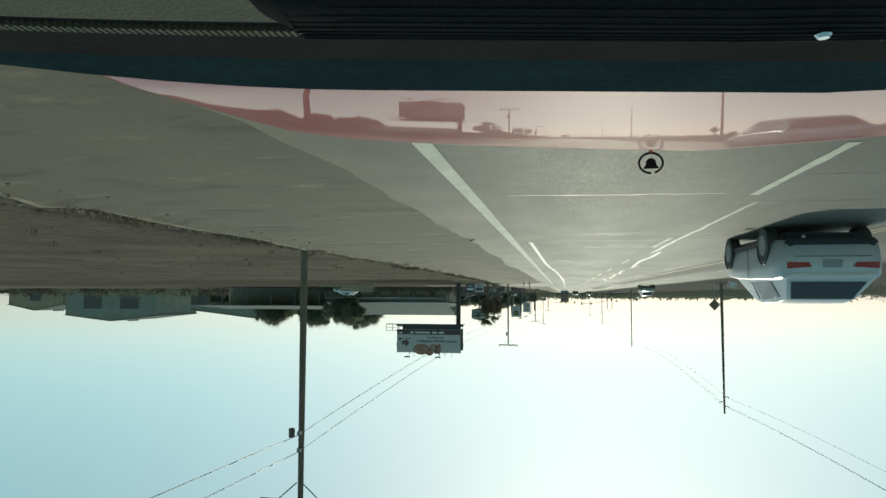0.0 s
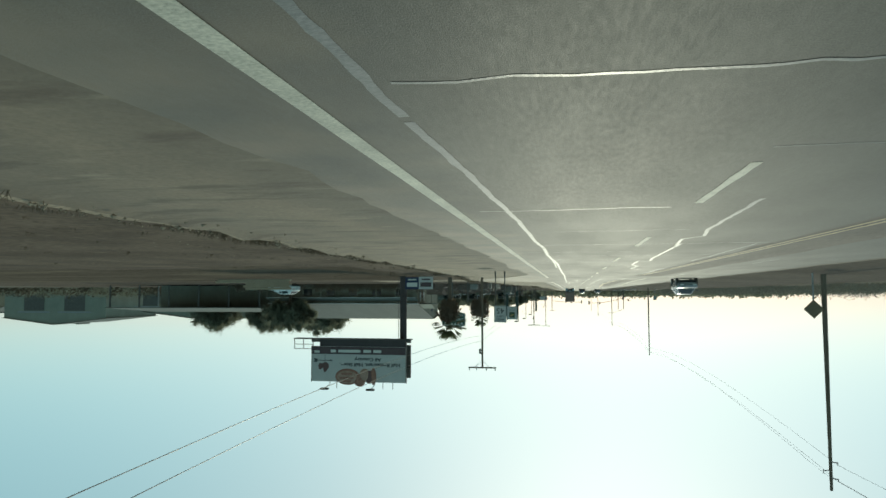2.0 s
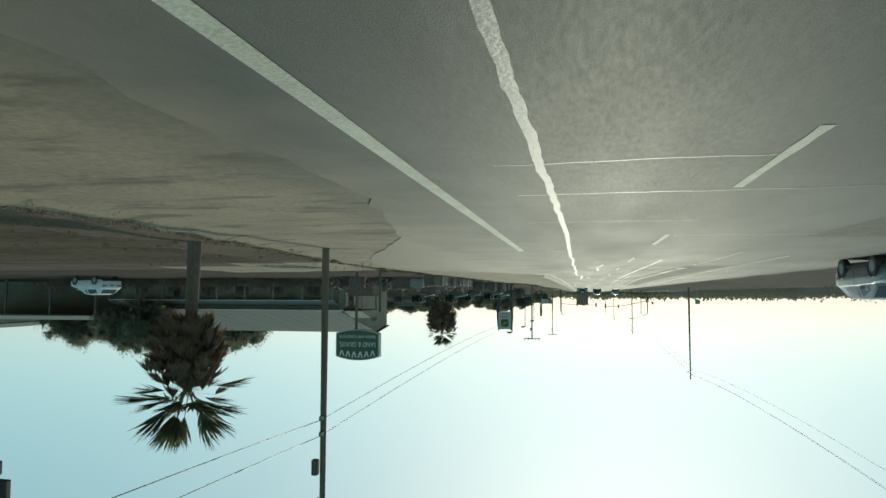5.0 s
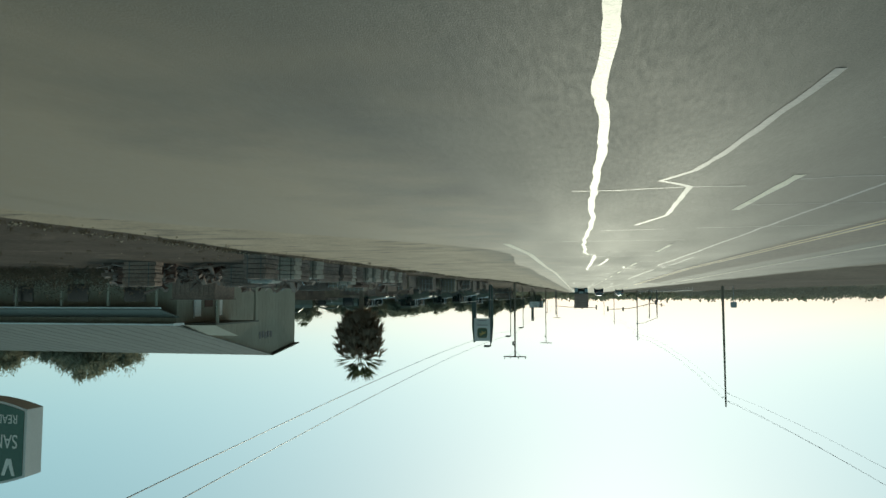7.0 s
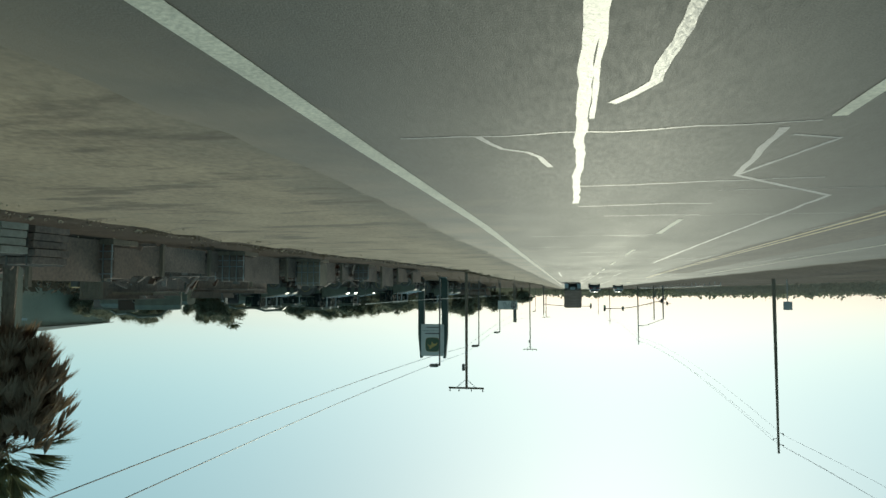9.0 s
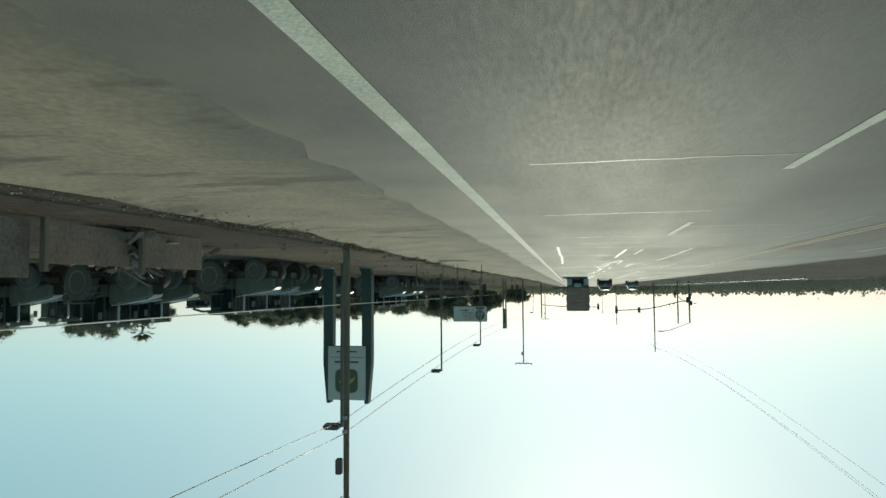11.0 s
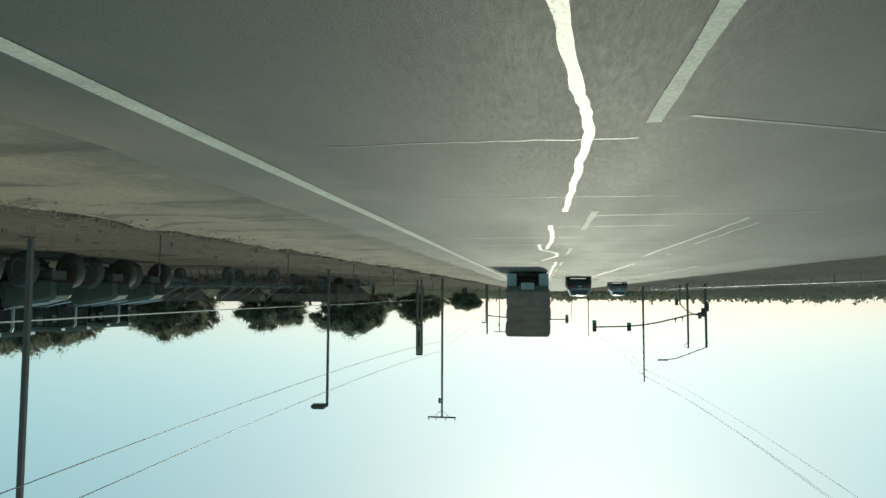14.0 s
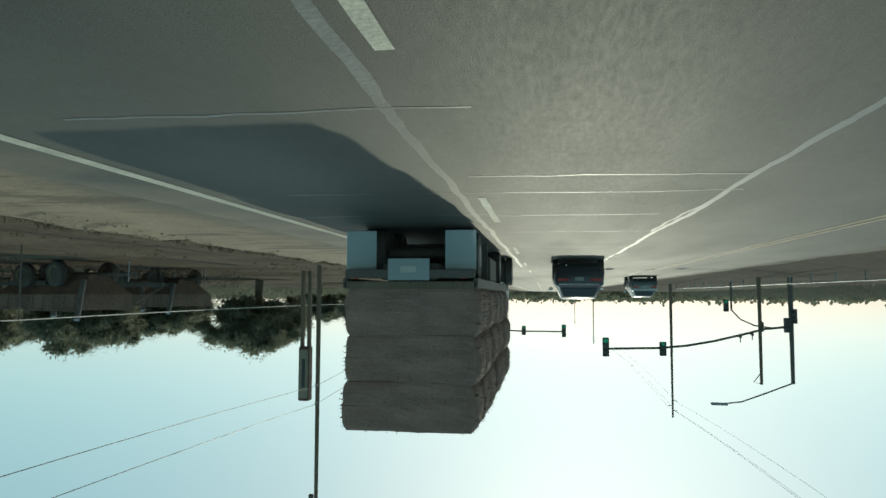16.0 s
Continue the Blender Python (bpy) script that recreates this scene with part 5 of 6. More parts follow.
def tractor():
    """A row-crop tractor; its nose points to -y."""
    s = thing("tractor", "dusty green farm tractor with yellow wheels on the dealer lot", "tractor", (0, 0, 0), "tractors")
    hood = bmesh.new()
    loft(hood, [[(-w, y, z0), (-w, y, z1 - 0.12), (-w * 0.7, y, z1), (w * 0.7, y, z1), (w, y, z1 - 0.12), (w, y, z0)] for y, w, z0, z1 in ((-2.75, 0.30, 1.0, 1.42), (-2.6, 0.38, 0.92, 1.55), (-1.6, 0.44, 0.92, 1.72), (-0.45, 0.47, 0.95, 1.86))])
    part("bonnet", hood, MACHINE_GREEN, s)
    part("grille", box(-0.26, 0.26, -2.79, -2.755, 1.02, 1.38), BLACK, s)
    part("chassis", box(-0.28, 0.28, -2.5, 1.2, 0.6, 0.94, 0.03), DARK_STEEL, s)
    for sd in (-1, 1):
        part("side_rail", rod(bmesh.new(), (sd * 0.47, -0.5, 1.9), (sd * 0.4, -2.6, 1.6), 0.03, seg=6), CHROME, s, "bright side rail")
        part("step", box(sd * 0.55, sd * 0.85, -0.35, -0.1, 0.55, 0.6), DARK_STEEL, s)
    c = part("cab_base", box(-0.68, 0.68, -0.42, 0.9, 0.95, 1.5, 0.05), MACHINE_GREEN, s)
    part("cab_roof", box(-0.8, 0.8, -0.55, 1.05, 2.62, 2.82, 0.07), MACHINE_GREEN, c)
    for x in (-0.66, 0.66):
        for y in (-0.40, 0.25, 0.86):
            part("pillar", rod(bmesh.new(), (x, y, 1.48), (x * 0.97, y * 1.03, 2.64), 0.04, seg=6), BLACK, c)
        part("side_glass", box(x - 0.006, x + 0.006, -0.36, 0.84, 1.52, 2.6), CAB_GLASS, c)
    for y in (-0.40, 0.86):
        part("cab_glass", box(-0.62, 0.62, y - 0.006, y + 0.006, 1.52, 2.6), CAB_GLASS, c)
    part("driver_seat", box(-0.25, 0.25, 0.35, 0.55, 1.5, 2.1, 0.05), BLACK, c)
    part("exhaust", path_tube(bmesh.new(), [(0.36, -0.9, 1.7), (0.36, -0.9, 2.5), (0.36, -0.82, 2.62)], 0.05, 10), STEEL, s)
    for x in (-1.0, 1.0):
        wheel(s, x, 0.6, 0.86, 0.46, DULL_YELLOW, "rear_wheel")
        wheel(s, x * 0.85, -1.95, 0.58, 0.34, DULL_YELLOW, "front_wheel")
        part("fender", prism(bmesh.new(), [(x - 0.28, 1.72), (x - 0.28, 1.78), (x + 0.28, 1.78), (x + 0.28, 1.72)], 0.05, 1.2), MACHINE_GREEN, s)
        part("mirror", box(x * 0.92 - 0.1, x * 0.92 + 0.1, -0.5, -0.46, 2.15, 2.45, 0.01), DARK_STEEL, c)
        part("work_lamp", box(x * 0.6 - 0.08, x * 0.6 + 0.08, -0.6, -0.55, 2.66, 2.76), CHROME, c)
    return s


first = tractor()
first.matrix_basis = pose(19.8, 173.0, 0.02, 0, 0, -78)
for x, y, a in ((20.6, 177.2, -80), (25.5, 173.6, -85), (26.4, 178.0, -74), (22.6, 189.6, -78), (28.2, 187.0, -84),
                (16.6, 203.0, -80), (16.4, 206.4, -77), (16.8, 209.8, -82), (17.4, 213.4, -79), (22.4, 203.6, -84), (23.0, 208.4, -76), (28.6, 204.2, -80), (34.4, 206.0, -82)):
    copy_thing(first, pose(x, y, 0.02, 0, 0, a))
for x, y, a in ((13.6, 172.4, -80), (14.0, 175.4, -76), (14.3, 178.4, -82)):
    copy_thing(first, pose(x, y, 0.02, 0, 0, a) @ Matrix.Scale(0.8, 4))


def implement():
    """A folded tillage frame with raised bars."""
    s = thing("farm_implement", "dark folded farm implement with raised steel bars", "farm implement", (0, 0, 0), "implements")
    part("frame", box(-2.4, 2.4, -0.1, 0.1, 0.75, 0.95, 0.01), DARK_STEEL, s)
    part("frame", box(-2.4, 2.4, 0.9, 1.1, 0.75, 0.95, 0.01), DARK_STEEL, s)
    for x in (-2.2, -0.8, 0.8, 2.2):
        part("cross_beam", box(x - 0.06, x + 0.06, -0.1, 1.1, 0.78, 0.92), MACHINE_GREEN, s)
    for k in range(9):
        x = -2.2 + k * 0.55
        part("tine", path_tube(bmesh.new(), [(x, 0, 0.8), (x, 0.25, 0.45), (x, 0.05, 0.05)], 0.03), DARK_STEEL, s)
    for x, t in ((-2.3, 0.9), (-0.3, 1.1), (2.1, 0.8)):
        part("raised_bar", rod(bmesh.new(), (x, 0.5, 0.9), (x + t * 1.6, 0.4, 1.75), 0.035, seg=8), RUST_B, s, "raised rusty bar")
    part("tongue", box(-0.08, 0.08, -1.8, 0, 0.6, 0.72), DARK_STEEL, s)
    for x in (-1.6, 1.6):
        wheel(s, x, 0.5, 0.4, 0.22, DULL_YELLOW)
    return s


imp = implement()
imp.matrix_basis = pose(15.8, 218.0, 0.02, 0, 0, 15)
for x, y, a in ((19.5, 218.5, -10), (26.5, 214.5, 20), (14.6, 221.5, 30), (22.0, 224.0, 0), (30.5, 219.0, -25), (16.8, 229.5, 10), (31.2, 181.5, 15), (35.0, 196.0, -12), (20.5, 240.5, 5), (25.5, 243.0, 18), (18.0, 244.5, -8), (30.5, 246.0, 10), (23.0, 232.5, -20), (29.0, 228.0, 8)):
    copy_thing(imp, pose(x, y, 0.02, 0, 0, a))


def tank(x, y, h, label, wall, group):
    s = thing("storage_tote", label, "storage tote", (x, y, 0.0), group)
    part("pallet", box(-0.55, 0.55, -0.5, 0.5, 0.0, 0.14, 0.01), WOOD_POLE, s)
    part("tank", box(-0.5, 0.5, -0.45, 0.45, 0.15, h, 0.06), wall, s)
    for z in (0.3, h * 0.5, h - 0.12):
        part("cage_bar", box(-0.53, 0.53, -0.48, -0.455, z, z + 0.025), STEEL, s)
    for k in range(5):
        x0 = -0.52 + k * 0.25
        part("cage_bar", box(x0, x0 + 0.025, -0.51, -0.485, 0.14, h), STEEL, s)
    part("cap", rod(bmesh.new(), (0, 0, h), (0, 0, h + 0.08), 0.12, seg=12), DARK_STEEL, s)


for k, (x, y, h, w) in enumerate(((12.2, 119.2, 0.85, CONCRETE), (12.0, 127.4, 0.95, RUST_C), (12.2, 130.6, 1.1, RUST_C), (11.4, 136.2, 1.0, RUST_A), (10.6, 141.6, 1.0, RUST_B), (9.9, 146.6, 1.1, RUST_C), (13.6, 128.5, 0.9, RUST_B), (9.6, 152.2, 0.8, RUST_B))):
    tank(x, y, h, "dusty brown caged storage tote on a wooden pallet", w, "totes along the yard")


def crate(x, y, w, d, h, m, label, turn):
    s = thing("stacked_boards", label, "material stack", (x, y, 0.0), "yard stacks", turn)
    n = max(3, int(h / 0.14))
    for k in range(n):
        o = 0.03 * math.sin(k * 2.3 + x)
        part("board", box(-w / 2 + o, w / 2 + o, -d / 2, d / 2, k * h / n, (k + 0.88) * h / n, 0.008), m, s)
    for t in (-0.3, 0.3):
        part("strap", box(w * t - 0.02, w * t + 0.02, -d / 2 - 0.01, d / 2 + 0.01, -0.0, h + 0.01), DARK_STEEL, s)


def yard_fence():
    s = thing("yard_fence", "dark brown sheet fence along the yard edge", "fence", (0, 0, -0.05))
    rng = random.Random(15)
    y = 133.5
    while y < 160:
        x = along(BERM, y) + 3.0
        h = rng.uniform(0.75, 1.15)
        part("post", box(x - 0.05, x + 0.05, y - 0.05, y + 0.05, 0, h + 0.15), WOOD_POLE, s)
        part("panel", box(x - 0.02, x + 0.02, y + 0.06, y + 2.3, 0.08, h, 0.005), rng.choice((RUST_A, RUST_B, RUST_B, RUST_A)), s)
        y += 2.36


yard_fence()
rngy = random.Random(77)
for k in range(24):
    y = 118 + k * 1.35
    b = along(BERM, y)
    x = b + rngy.uniform(3.4, 9.0)
    if 12.4 < x < 14.6 and 133 < y < 137:
        x += 3
    crate(x, y, rngy.uniform(0.8, 2.2), rngy.uniform(0.6, 1.2), rngy.uniform(0.4, 1.1), rngy.choice((RUST_A, RUST_B, RUST_B, RUST_C, BRICK_RED)), "low strapped stack of yard material", rngy.uniform(-30, 30))
ROW = ((10.1, 114.6, 0.9, 0.8, 0), (9.8, 116.1, 0.5, 0.78, 1), (10.3, 117.4, 1.5, 0.8, 0), (10.15, 119.0, 0.65, 0.7, 1), (10.4, 120.6, 2.0, 0.78, 0), (10.25, 122.4, 1.1, 0.72, 0), (10.3, 123.45, 0.6, 0.85, 1), (10.4, 124.5, 0.9, 0.7, 0), (10.2, 125.6, 0.5, 0.65, 1),
       (10.1, 126.65, 0.7, 0.68, 1), (10.3, 127.6, 0.7, 0.72, 0), (10.2, 128.3, 0.4, 0.62, 1), (10.15, 129.4, 0.8, 0.66, 1), (10.4, 130.6, 1.0, 0.75, 0), (10.3, 131.7, 0.6, 0.62, 1), (10.4, 132.7, 0.9, 0.8, 0))
for x, y, d, h, pale in ROW:
    if pale:
        crate(x, y, 0.7, d, h, PALLET_PALE, "pale slatted pallet stack with sunlit boards", 4)
    else:
        crate(x, y, 0.8, d, h, RUST_B, "dark brown strapped board stack along the yard edge", 2)
for k in range(7):
    y = 178 + k * 7.4
    b = along(BERM, y)
    s = thing("fence_post", "thin grey metal post along the lot edge", "fence post", (b + 1.1, y, -0.05), "lot edge posts")
    part("post", rod(bmesh.new(), (0, 0, 0), (0, 0, 0.95), 0.018, seg=8), DARK_STEEL, s)
    part("cap", rod(bmesh.new(), (0, 0, 0.95), (0, 0, 0.98), 0.022, 0.012, 8), STEEL, s)
for k, (x, y, h) in enumerate(((19.0, 126.0, 1.5), (17.6, 146.8, 1.3), (15.0, 149.5, 1.2), (20.5, 151.0, 1.5), (18.5, 157.0, 1.4), (24.0, 155.0, 1.7), (28.0, 160.0, 1.8), (33.0, 164.0, 1.9))):
    s = thing("storage_box", "weathered steel storage box standing in the yard", "container", (x, y, 0.0), "yard containers", 10 * math.sin(k * 3.0))
    m = (RUST_A, RUST_B, RUST_A, RUST_C)[k % 4]
    part("body", box(-1.2, 1.2, -1.0, 1.0, 0.05, h, 0.03), m, s)
    for j in range(9):
        part("corrugation", box(-1.1 + j * 0.26, -0.98 + j * 0.26, -1.03, -1.002, 0.15, h - 0.1), m, s)
    part("roof_edge", box(-1.25, 1.25, -1.05, 1.05, h, h + 0.06, 0.01), RUST_B, s)
SERVICE = [(10.9, 157.0), (10.8, 196.0), (10.75, 230.0), (10.7, 262.0)]
for x, y in SERVICE:
    p = thing("service_pole", "short slim steel pole carrying a low wire", "utility pole", (x, y, -0.05), "low wire poles")
    part("pole", rod(bmesh.new(), (0, 0, 0), (0, 0, 2.07), 0.025, 0.02, 10), DARK_STEEL, p)
    part("cap", rod(bmesh.new(), (0, 0, 2.07), (0, 0, 2.12), 0.03, 0.015, 10), DARK_STEEL, p)
for (xa, ya), (xb, yb) in zip(SERVICE, SERVICE[1:]):
    cable("service_wire", (xa, ya, 2.05), (xb, yb, 2.05), 0.06, 0.019, "low wire along the dealer lot, coloured white as if sunlit")


def scrap_heap():
    """Beams, sheets and rods thrown together across the yard."""
    rng = random.Random(31)
    spots = []
    while len(spots) < 46:
        y = rng.uniform(119, 164)
        x = along(BERM, y) + 3.9 + abs(rng.gauss(0, 6))
        if not (y > 126 and x > 20.5 and y < 147.5):
            spots.append((x, y, rng.uniform(0.5, 0.8 + 0.05 * min(14, x - 10)), rng.uniform(0.7, 1.5)))
    for name, m, n in (("scrap_heap", RUST_B, 1500), ("scrap_timber", RUST_A, 1100), ("scrap_rods", CHROME, 90)):
        verts, faces = [], []
        for _ in range(n):
            x, y, peak, wide = rng.choice(spots)
            dx, dy = rng.gauss(0, 0.4) * wide, rng.gauss(0, 0.4) * wide
            x, y = x + dx, y + dy
            hz = peak * max(0, 1 - math.hypot(dx, dy) / wide) * rng.random()
            if m is CHROME:
                L, w, t = rng.uniform(0.5, 1.8), 0.02, 0.02
            else:
                L, w, t = rng.uniform(0.2, 1.2), rng.uniform(0.03, 0.22), rng.uniform(0.02, 0.16)
            M = pose(x, y, 0, rng.uniform(-15, 15), rng.uniform(-35, 35), rng.uniform(0, 360))
            k = len(verts)
            cs = [M @ Vector((sx * L / 2, sy * w / 2, sz * t / 2)) for sx in (-1, 1) for sy in (-1, 1) for sz in (-1, 1)]
            low = min(c.z for c in cs)
            up = hz - low
            verts += [(c.x, c.y, c.z + up) for c in cs]
            faces += [(k, k + 1, k + 3, k + 2), (k + 4, k + 6, k + 7, k + 5), (k, k + 4, k + 5, k + 1), (k + 2, k + 3, k + 7, k + 6), (k, k + 2, k + 6, k + 4), (k + 1, k + 5, k + 7, k + 3)]
        me = bpy.data.meshes.new(name)
        me.from_pydata(verts, [], faces)
        me.materials.append(m)
        tagged(new(name, me), {"scrap_heap": "rusty grey scrap piled along the yard edge", "scrap_timber": "dusty brown boards and sheets lying about the yard", "scrap_rods": "bright steel rods lying among the scrap"}[name], "scrap", kind="stuff")


scrap_heap()


def grain_cart():
    """A hopper trailer on two wheels."""
    s = thing("grain_cart", "dusty brown hopper trailer parked on the dealer lot", "trailer", (0, 0, 0), "hopper trailers")
    rings = [[(-a, y0, z), (a, y0, z), (a, y1, z), (-a, y1, z)] for a, y0, y1, z in ((0.35, 0.6, 2.4, 0.55), (1.15, 0.1, 3.2, 1.35), (1.2, 0.0, 3.3, 1.95))]
    h = part("hopper", loft(bmesh.new(), rings), RUST_A, s)
    for x in (-1.21, 1.21):
        part("rim_bar", box(x - 0.04, x + 0.04, -0.02, 3.32, 1.93, 2.0, 0.01), RUST_B, h)
        for k in range(5):
            y = 0.25 + k * 0.7
            part("side_rib", rod(bmesh.new(), (x * 0.955, y, 1.35), (x * 0.995, y, 1.93), 0.03, seg=6), RUST_B, h)
        wheel(s, x * 0.9, 1.6, 0.52, 0.34, DULL_YELLOW)
    part("axle", rod(bmesh.new(), (-1.0, 1.6, 0.5), (1.0, 1.6, 0.5), 0.06, seg=8), DARK_STEEL, s)
    part("tongue", box(-0.07, 0.07, -1.7, 0.8, 0.5, 0.62, 0.01), DARK_STEEL, s)
    part("jack", rod(bmesh.new(), (0.12, -1.4, 0.02), (0.12, -1.4, 0.85), 0.03, seg=8), STEEL, s)
    part("auger", rod(bmesh.new(), (0.9, 0.2, 0.8), (1.5, -0.4, 2.3), 0.11, seg=12), STEEL, s, "slanted steel auger")
    return s


cart = grain_cart()
cart.matrix_basis = pose(13.8, 238.0, 0.02, 0, 0, -70)
for x, y, a in ((17.6, 241.0, -85), (15.0, 246.5, -60), (21.5, 239.0, -95), (26.0, 236.5, -75), (19.5, 250.5, -80), (31.5, 211.0, -80), (27.5, 196.5, -70), (33.0, 182.0, -88)):
    copy_thing(cart, pose(x, y, 0.02, 0, 0, a))


def harvester():
    s = thing("harvester", "dark green harvester with a tinted cab on the lot", "farm machine", (0, 0, 0), "harvesters")
    part("body", prism(bmesh.new(), [(-1.3, 0.9), (-1.3, 2.5), (-0.9, 2.9), (0.9, 2.9), (1.3, 2.5), (1.3, 0.9)], 0.0, 3.6), MACHINE_GREEN, s)
    c = part("cab", box(-0.9, 0.9, -1.3, 0.0, 1.4, 2.9, 0.08), DARK_GLASS, s, "tinted cab")
    part("cab_roof", box(-1.0, 1.0, -1.4, 0.1, 2.9, 3.08, 0.06), MACHINE_GREEN, c)
    part("chute", path_tube(bmesh.new(), [(0, 2.6, 2.8), (0.2, 2.0, 3.4), (0.6, 0.2, 3.5), (0.9, -0.8, 3.2)], 0.13, 8), MACHINE_GREEN, s)
    h = part("header", prism(bmesh.new(), [(-2.3, 0.25), (-2.3, 0.9), (2.3, 0.9), (2.3, 0.25)], -2.6, -1.7), DARK_STEEL, s, "dark cutting header")
    part("reel", rod(bmesh.new(), (-2.2, -2.7, 0.75), (2.2, -2.7, 0.75), 0.28, seg=8), DULL_YELLOW, h)
    for x in (-1.15, 1.15):
        for y, r in ((0.2, 0.85), (3.0, 0.55)):
            t = part("wheel", rod(bmesh.new(), (x - 0.25, y, r), (x + 0.25, y, r), r, r, 22), RUBBER, s)
            part("rim", rod(bmesh.new(), (x - 0.27, y, r), (x + 0.27, y, r), r * 0.55, r * 0.55, 16), DULL_YELLOW, t)
        part("handrail", path_tube(bmesh.new(), [(x, -0.2, 1.2), (x, -0.2, 2.2), (x, 0.9, 2.6)], 0.025), STEEL, s)
    return s


har = harvester()
har.matrix_basis = pose(33.0, 190.0, 0.02, 0, 0, 60)
for x, y, a in ((41.0, 199.0, 50), (47.0, 192.0, 80), (40.0, 214.0, 65), (36.0, 172.0, 60), (43.0, 178.0, 100)):
    copy_thing(har, pose(x, y, 0.02, 0, 0, a))


# ---- traffic signals ----
def head(parent, x, y, z0, z1, lit, side=False):
    w = 0.2
    h = part("signal_head", box(x - w, x + w, y - 0.12, y + 0.12, z0, z1, 0.03), SIGNAL_BLACK, parent, "black signal housing")
    n = 3
    for k in range(n):
        z = z0 + (z1 - z0) * (k + 0.5) / n
        r = (z1 - z0) / n * 0.36
        part("lens", rod(bmesh.new(), (x, y - 0.14, z), (x, y - 0.122, z), r, r, 16), LENS_GREEN if lit and k == 0 else LENS_DARK, h)
        bm = bmesh.new()
        rod(bm, (x, y - 0.34, z + r * 0.95), (x, y - 0.122, z + r * 0.95), 0.03, 0.03, 6)
        bx(bm, x - r, x + r, y - 0.34, y - 0.122, z + r, z + r + 0.02)
        part("visor", bm, SIGNAL_BLACK, h)


def signal_near():
    s = thing("traffic_signal", "curved steel mast arm with hanging green signals", "traffic signal", (-18.35, 258, -0.05))
    part("pole", rod(bmesh.new(), (0, 0, 0), (0, 0, 6.8), 0.16, 0.11, 14), DARK_STEEL, s)
    part("base_plate", box(-0.3, 0.3, -0.3, 0.3, 0.0, 0.12, 0.02), STEEL, s)
    pts = [Vector((0.05, 0, 3.3)), Vector((1.5, 0, 3.45)), Vector((3.0, 0, 3.85)), Vector((4.6, 0, 4.25)), Vector((6.2, 0, 4.55)), Vector((7.8, 0, 4.72)), Vector((11.2, 0, 4.82))]
    part("mast_arm", path_tube(bmesh.new(), pts, 0.075, 10), DARK_STEEL, s, "curved mast arm")
    head(s, 7.68, -0.1, 4.32, 5.2, True)
    head(s, 11.2, -0.1, 4.1, 5.3, True)
    for x, z in ((0.3, 2.75), (-0.05, 2.2)):
        head(s, x, -0.25, z, z + 0.9, False)
    for x, z in ((3.0, 3.75), (2.3, 3.6)):
        part("camera_mount", rod(rod(bmesh.new(), (x, 0, z), (x, 0, z + 0.55), 0.035, seg=8), (x, -0.15, z + 0.2), (x, 0.15, z + 0.2), 0.08, seg=8), DARK_STEEL, s)
    arm = part("lamp_arm", path_tube(bmesh.new(), [Vector((0, 0, 6.75)), Vector((1.6, 0, 7.4)), Vector((3.0, 0, 7.95)), Vector((3.9, 0, 8.08))], 0.045, 8), DARK_STEEL, s)
    part("lamp_head", box(3.85, 4.85, -0.14, 0.14, 8.05, 8.2, 0.04), STEEL, arm, "flat street lamp head")
    p = thing("corner_pole", "dark utility pole at the crossing", "utility pole", (-16.7, 258.6, -0.05))
    part("pole", rod(bmesh.new(), (0, 0, 0), (0, 0, 6.95), 0.13, 0.09, 12), WOOD_POLE, p)
    part("bracket", path_tube(bmesh.new(), [(0, 0, 6.2), (0.45, 0, 6.8), (0, 0, 6.9)], 0.03), DARK_STEEL, p)


def signal_far():
    s = thing("traffic_signal", "straight mast arm over the far side with green signals", "traffic signal", (5.6, 276.4, -0.05))
    part("pole", rod(bmesh.new(), (0, 0, 0), (0, 0, 6.8), 0.16, 0.11, 14), DARK_STEEL, s)
    part("mast_arm", path_tube(bmesh.new(), [Vector((0, 0, 4.3)), Vector((-3, 0, 4.6)), Vector((-7, 0, 4.75)), Vector((-10.7, 0, 4.75))], 0.07, 10), DARK_STEEL, s)
    head(s, -10.6, -0.1, 4.1, 5.25, True)
    head(s, -6.95, -0.1, 4.25, 5.1, True)
    head(s, -5.0, -0.1, 4.1, 5.0, False)
    q = thing("traffic_signal", "short side signal pole with a bowed arm", "traffic signal", (-18.9, 273.5, -0.05))
    part("pole", rod(bmesh.new(), (0, 0, 0), (0, 0, 2.7), 0.1, 0.08, 12), DARK_STEEL, q)
    part("mast_arm", path_tube(bmesh.new(), [Vector((0, 0, 2.6)), Vector((-0.7, 0, 3.4)), Vector((-1.8, 0, 3.9)), Vector((-3.2, 0, 4.1))], 0.06, 8), DARK_STEEL, q)
    head(q, 0.45, -0.1, 1.75, 2.75, True)
    head(q, -2.3, -0.1, 3.6, 4.4, False)


signal_near()
signal_far()


def verge_rail():
    s = thing("verge_rail", "thin steel rail on slim posts along the far verge", "guard rail", (-17.0, 200, 0.15))
    for k in range(30):
        part("post", rod(bmesh.new(), (0, k * 3.0, 0), (0, k * 3.0, 0.55), 0.035, seg=8), STEEL, s)
    part("rail", rod(bmesh.new(), (0, -0.4, 0.5), (0, 87.4, 0.5), 0.035, seg=8), STEEL, s)


verge_rail()


# ---- vehicles ----
def creased(ob, degrees=32):
    """Rounds the shading, but keeps the hard edges."""
    ob.data.shade_smooth()
    ob.data.set_sharp_from_angle(angle=radians(degrees))
    return ob


